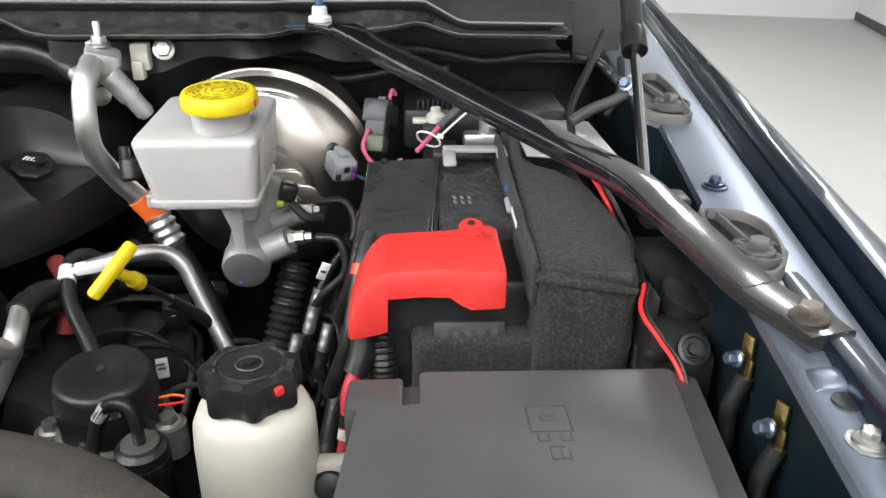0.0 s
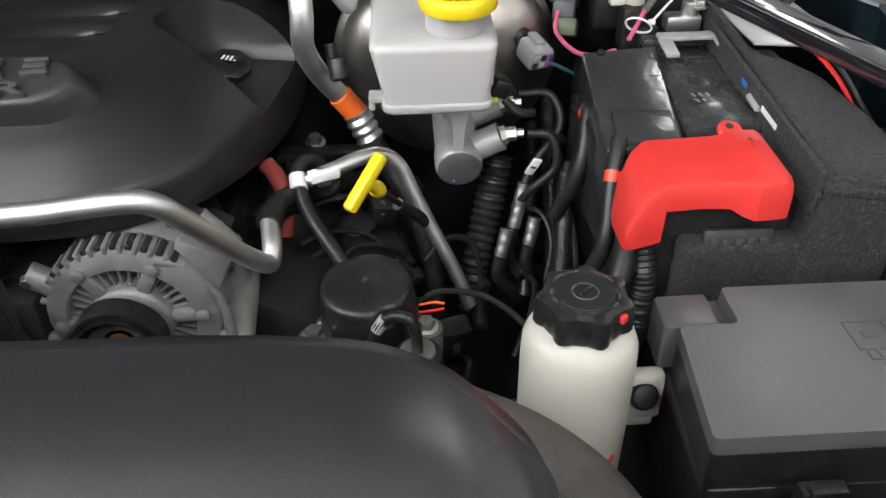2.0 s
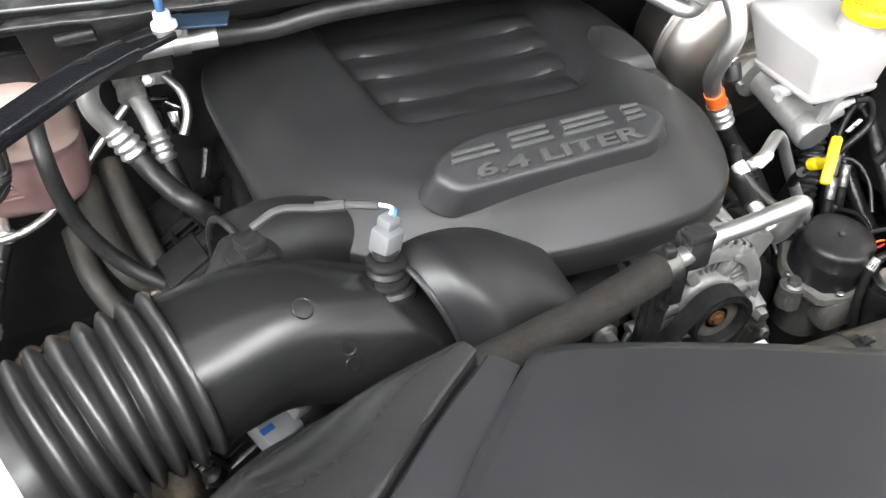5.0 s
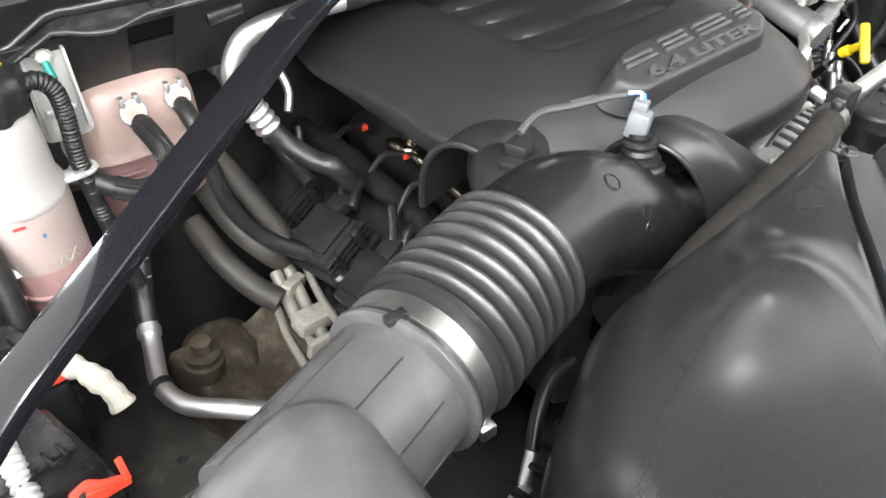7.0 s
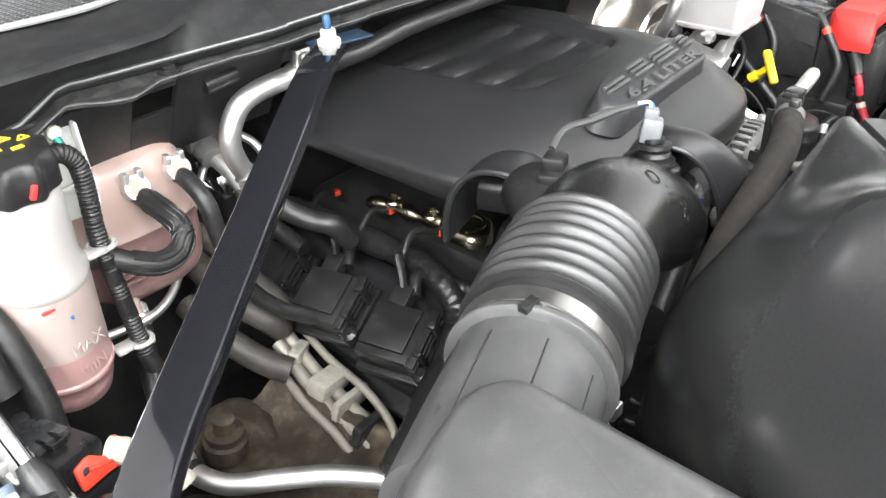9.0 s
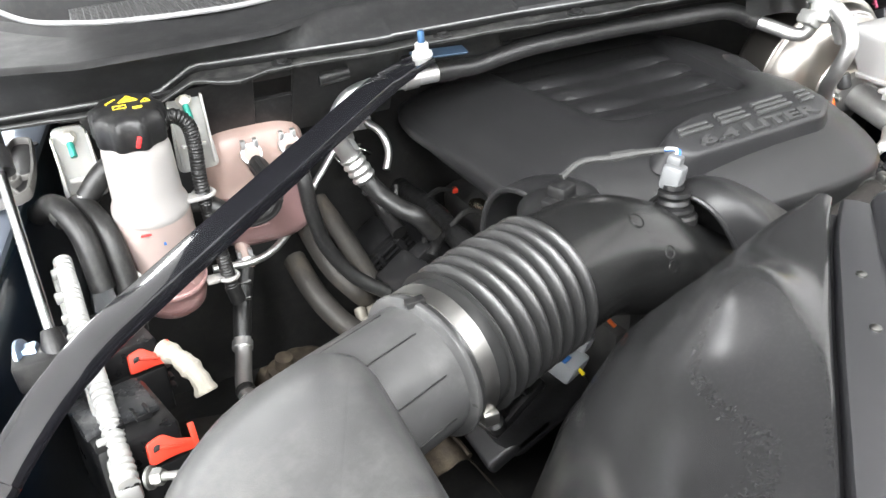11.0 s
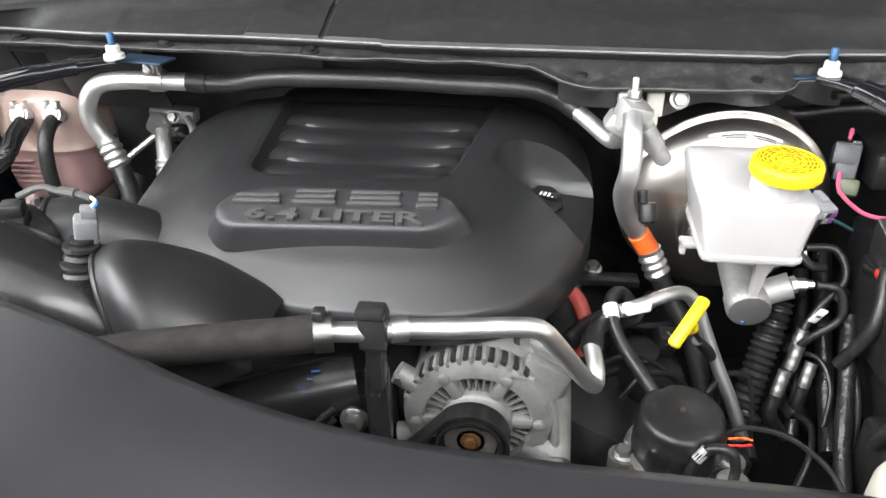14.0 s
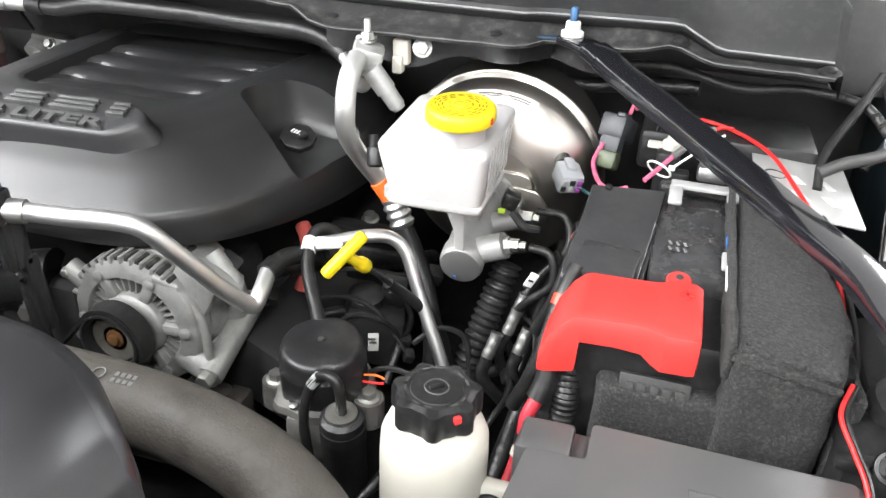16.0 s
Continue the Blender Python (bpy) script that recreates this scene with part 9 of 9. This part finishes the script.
part("wrap", tube([(-1.238, 0.892, 1.206), (-1.222, 0.872, 1.200), (-1.208, 0.850, 1.184), (-1.204, 0.838, 1.168)], 0.0115, 16, 10, lambda s_, l: 1 + 0.10 * math.sin(s_ * 190) + 0.07 * math.sin(s_ * 430 + 1)), surface("paper_tape", (0.42, 0.39, 0.33), 0.8, vary=0.25, scale=60, bump=0.7, grain=150, relief=0.002), tp, "wrinkled cream paper tape", angle=20)
tr = thing("wire_trough", (-1.31, 0.80, 1.25), "pale translucent plastic wire trough with clips", "wire trough")
T0, T1 = Vector((-1.318, 1.00, 1.285)), Vector((-1.290, 0.68, 1.215))
td = (T1 - T0)
tq = td.to_track_quat("Y", "Z").to_matrix()
part("channel", box((T0 + T1) / 2 + Vector((-0.002, 0, -0.012)), (0.022, td.length, 0.026), 0.004, tq), surface("pale_trough", (0.40, 0.40, 0.385), 0.4, vary=0.15, scale=40, through=0.3), tr)
rng = random.Random(5)
part("sheath", tube([T0 + Vector((0.003, 0, 0.004)), T0.lerp(T1, 0.5) + Vector((0.001, 0, 0.005)), T1 + Vector((0, 0, 0.003))], 0.0095, 14, 60, corrugated(0.0078, 0.13)), MATS["pale_trough"], tr)
for k in range(9):
    p = T0.lerp(T1, (k + rng.uniform(0.3, 0.7)) / 9)
    part("clip", box(p + Vector((rng.uniform(-0.010, -0.004), 0, 0.004)), (rng.uniform(0.008, 0.014), rng.uniform(0.004, 0.010), rng.uniform(0.008, 0.014)), 0.002, tq), MATS["pale_trough"], tr)
for k in range(4):
    o = Vector((0.004 * k - 0.006, 0, -0.002 + 0.002 * (k % 2)))
    part("wire", tube([T0 + o, T0.lerp(T1, 0.3) + o + Vector((0.002, 0, 0.003)), T0.lerp(T1, 0.7) + o - Vector((0.002, 0, 0)), T1 + o], 0.003, 8), rubber, tr)
part("nut", hexbolt((-1.270, 0.662, 1.235), (0.8, -0.5, 0.2), 0.008, 0.012, 1.3, 0.03), zinc, tr)
for pts in ([(-1.30, 1.10, 1.30), (-1.28, 1.05, 1.33), (-1.26, 1.00, 1.31), (-1.255, 0.97, 1.25), (-1.26, 0.95, 1.20)], [(-1.33, 1.08, 1.32), (-1.305, 1.03, 1.345), (-1.285, 0.99, 1.32), (-1.28, 0.96, 1.26)]):
    h = thing("black_hose", pts[0], "black rubber hose by the fender", "hose", "hoses beside the fender")
    part("hose", tube(pts, 0.014, 14), rubber, h)
    part("clamp", tube([Vector(pts[1]).lerp(Vector(pts[2]), 0.2), Vector(pts[1]).lerp(Vector(pts[2]), 0.45)], 0.0152, 16, 2), dark_zinc, h)
h = thing("hose_fitting", (-1.27, 1.06, 1.34), "black hose with a silver fitting behind the bottle", "hose")
part("hose", tube([(-1.225, 1.06, 1.375), (-1.250, 1.055, 1.360), (-1.272, 1.05, 1.338)], 0.0135, 14), rubber, h)
part("fitting", tube([(-1.270, 1.050, 1.340), (-1.282, 1.045, 1.326)], 0.0115, 14), alu, h)
h = thing("bent_pipe", (-1.28, 1.02, 1.28), "small bent steel pipe by the fender", "pipe")
part("pipe", tube([(-1.262, 1.03, 1.305), (-1.245, 1.03, 1.300), (-1.238, 1.02, 1.275), (-1.24, 1.0, 1.24)], 0.008, 12), alu, h)
bs = thing("fender_bolt_left", (-1.345, 0.767, 1.30), "blue-grey hexagon bolt on the inner fender", "fastener")
part("bolt", hexbolt((-1.345, 0.767, 1.324), (1, -0.2, 0.2), 0.010, 0.014, 1.6), MATS["blue_steel"], bs)

# ---- under the bellows: connectors and a vent hose ----
cy = thing("engine_connector", (-0.84, 0.66, 1.15), "grey connector with blue and yellow marks below the intake", "connector")
part("shell", join(box((-0.845, 0.664, 1.192), (0.040, 0.034, 0.024), 0.004, turn(20, 10, 30)), box((-0.820, 0.672, 1.205), (0.020, 0.020, 0.018), 0.004, turn(20, 10, 30))), grey_conn, cy)
part("blue_mark", box((-0.852, 0.654, 1.2055), (0.014, 0.006, 0.002), 0, turn(20, 10, 30)), blue_ink, cy)
part("yellow_mark", box((-0.842, 0.646, 1.195), (0.004, 0.018, 0.003), 0.0005, turn(35, 10, 30)), yellow, cy)
part("cap_piece", lathe([(0.008, 0), (0.008, 0.006), (0.004, 0.008)], (-0.818, 0.668, 1.214), (0, -0.3, 1), 14), lightgrey, cy)
part("orange_lead", tube([(-0.80, 0.69, 1.22), (-0.79, 0.68, 1.225), (-0.782, 0.665, 1.215)], 0.0025, 6), orange, cy, "orange wire")
vt = thing("vent_hose", (-0.88, 0.60, 1.13), "black vent hose with a white tag below the intake", "hose")
part("hose", tube([(-0.83, 0.615, 1.175), (-0.86, 0.61, 1.178), (-0.890, 0.595, 1.165), (-0.915, 0.575, 1.145)], 0.0075, 12), rubber, vt)
part("pipe_end", tube([(-0.915, 0.575, 1.145), (-0.935, 0.562, 1.125)], 0.0065, 10), alu, vt)
part("tag", box((-0.945, 0.560, 1.115), (0.018, 0.012, 0.030), 0.002, turn(20, 30, 20)), label_white, vt, "white tag")
fan = thing("fan_shroud", (-0.85, 0.52, 1.0), "black slatted fan shroud below the intake hose", "fan shroud")
part("panel", box((-0.90, 0.50, 1.08), (0.24, 0.10, 0.02), 0.004, turn(35, -10, 30)), dark, fan)
for k in range(7):
    part("slat", box((-0.98 + 0.028 * k, 0.50 + 0.010 * k, 1.105), (0.006, 0.12, 0.012), 0.001, turn(35, -10, 30)), black, fan)
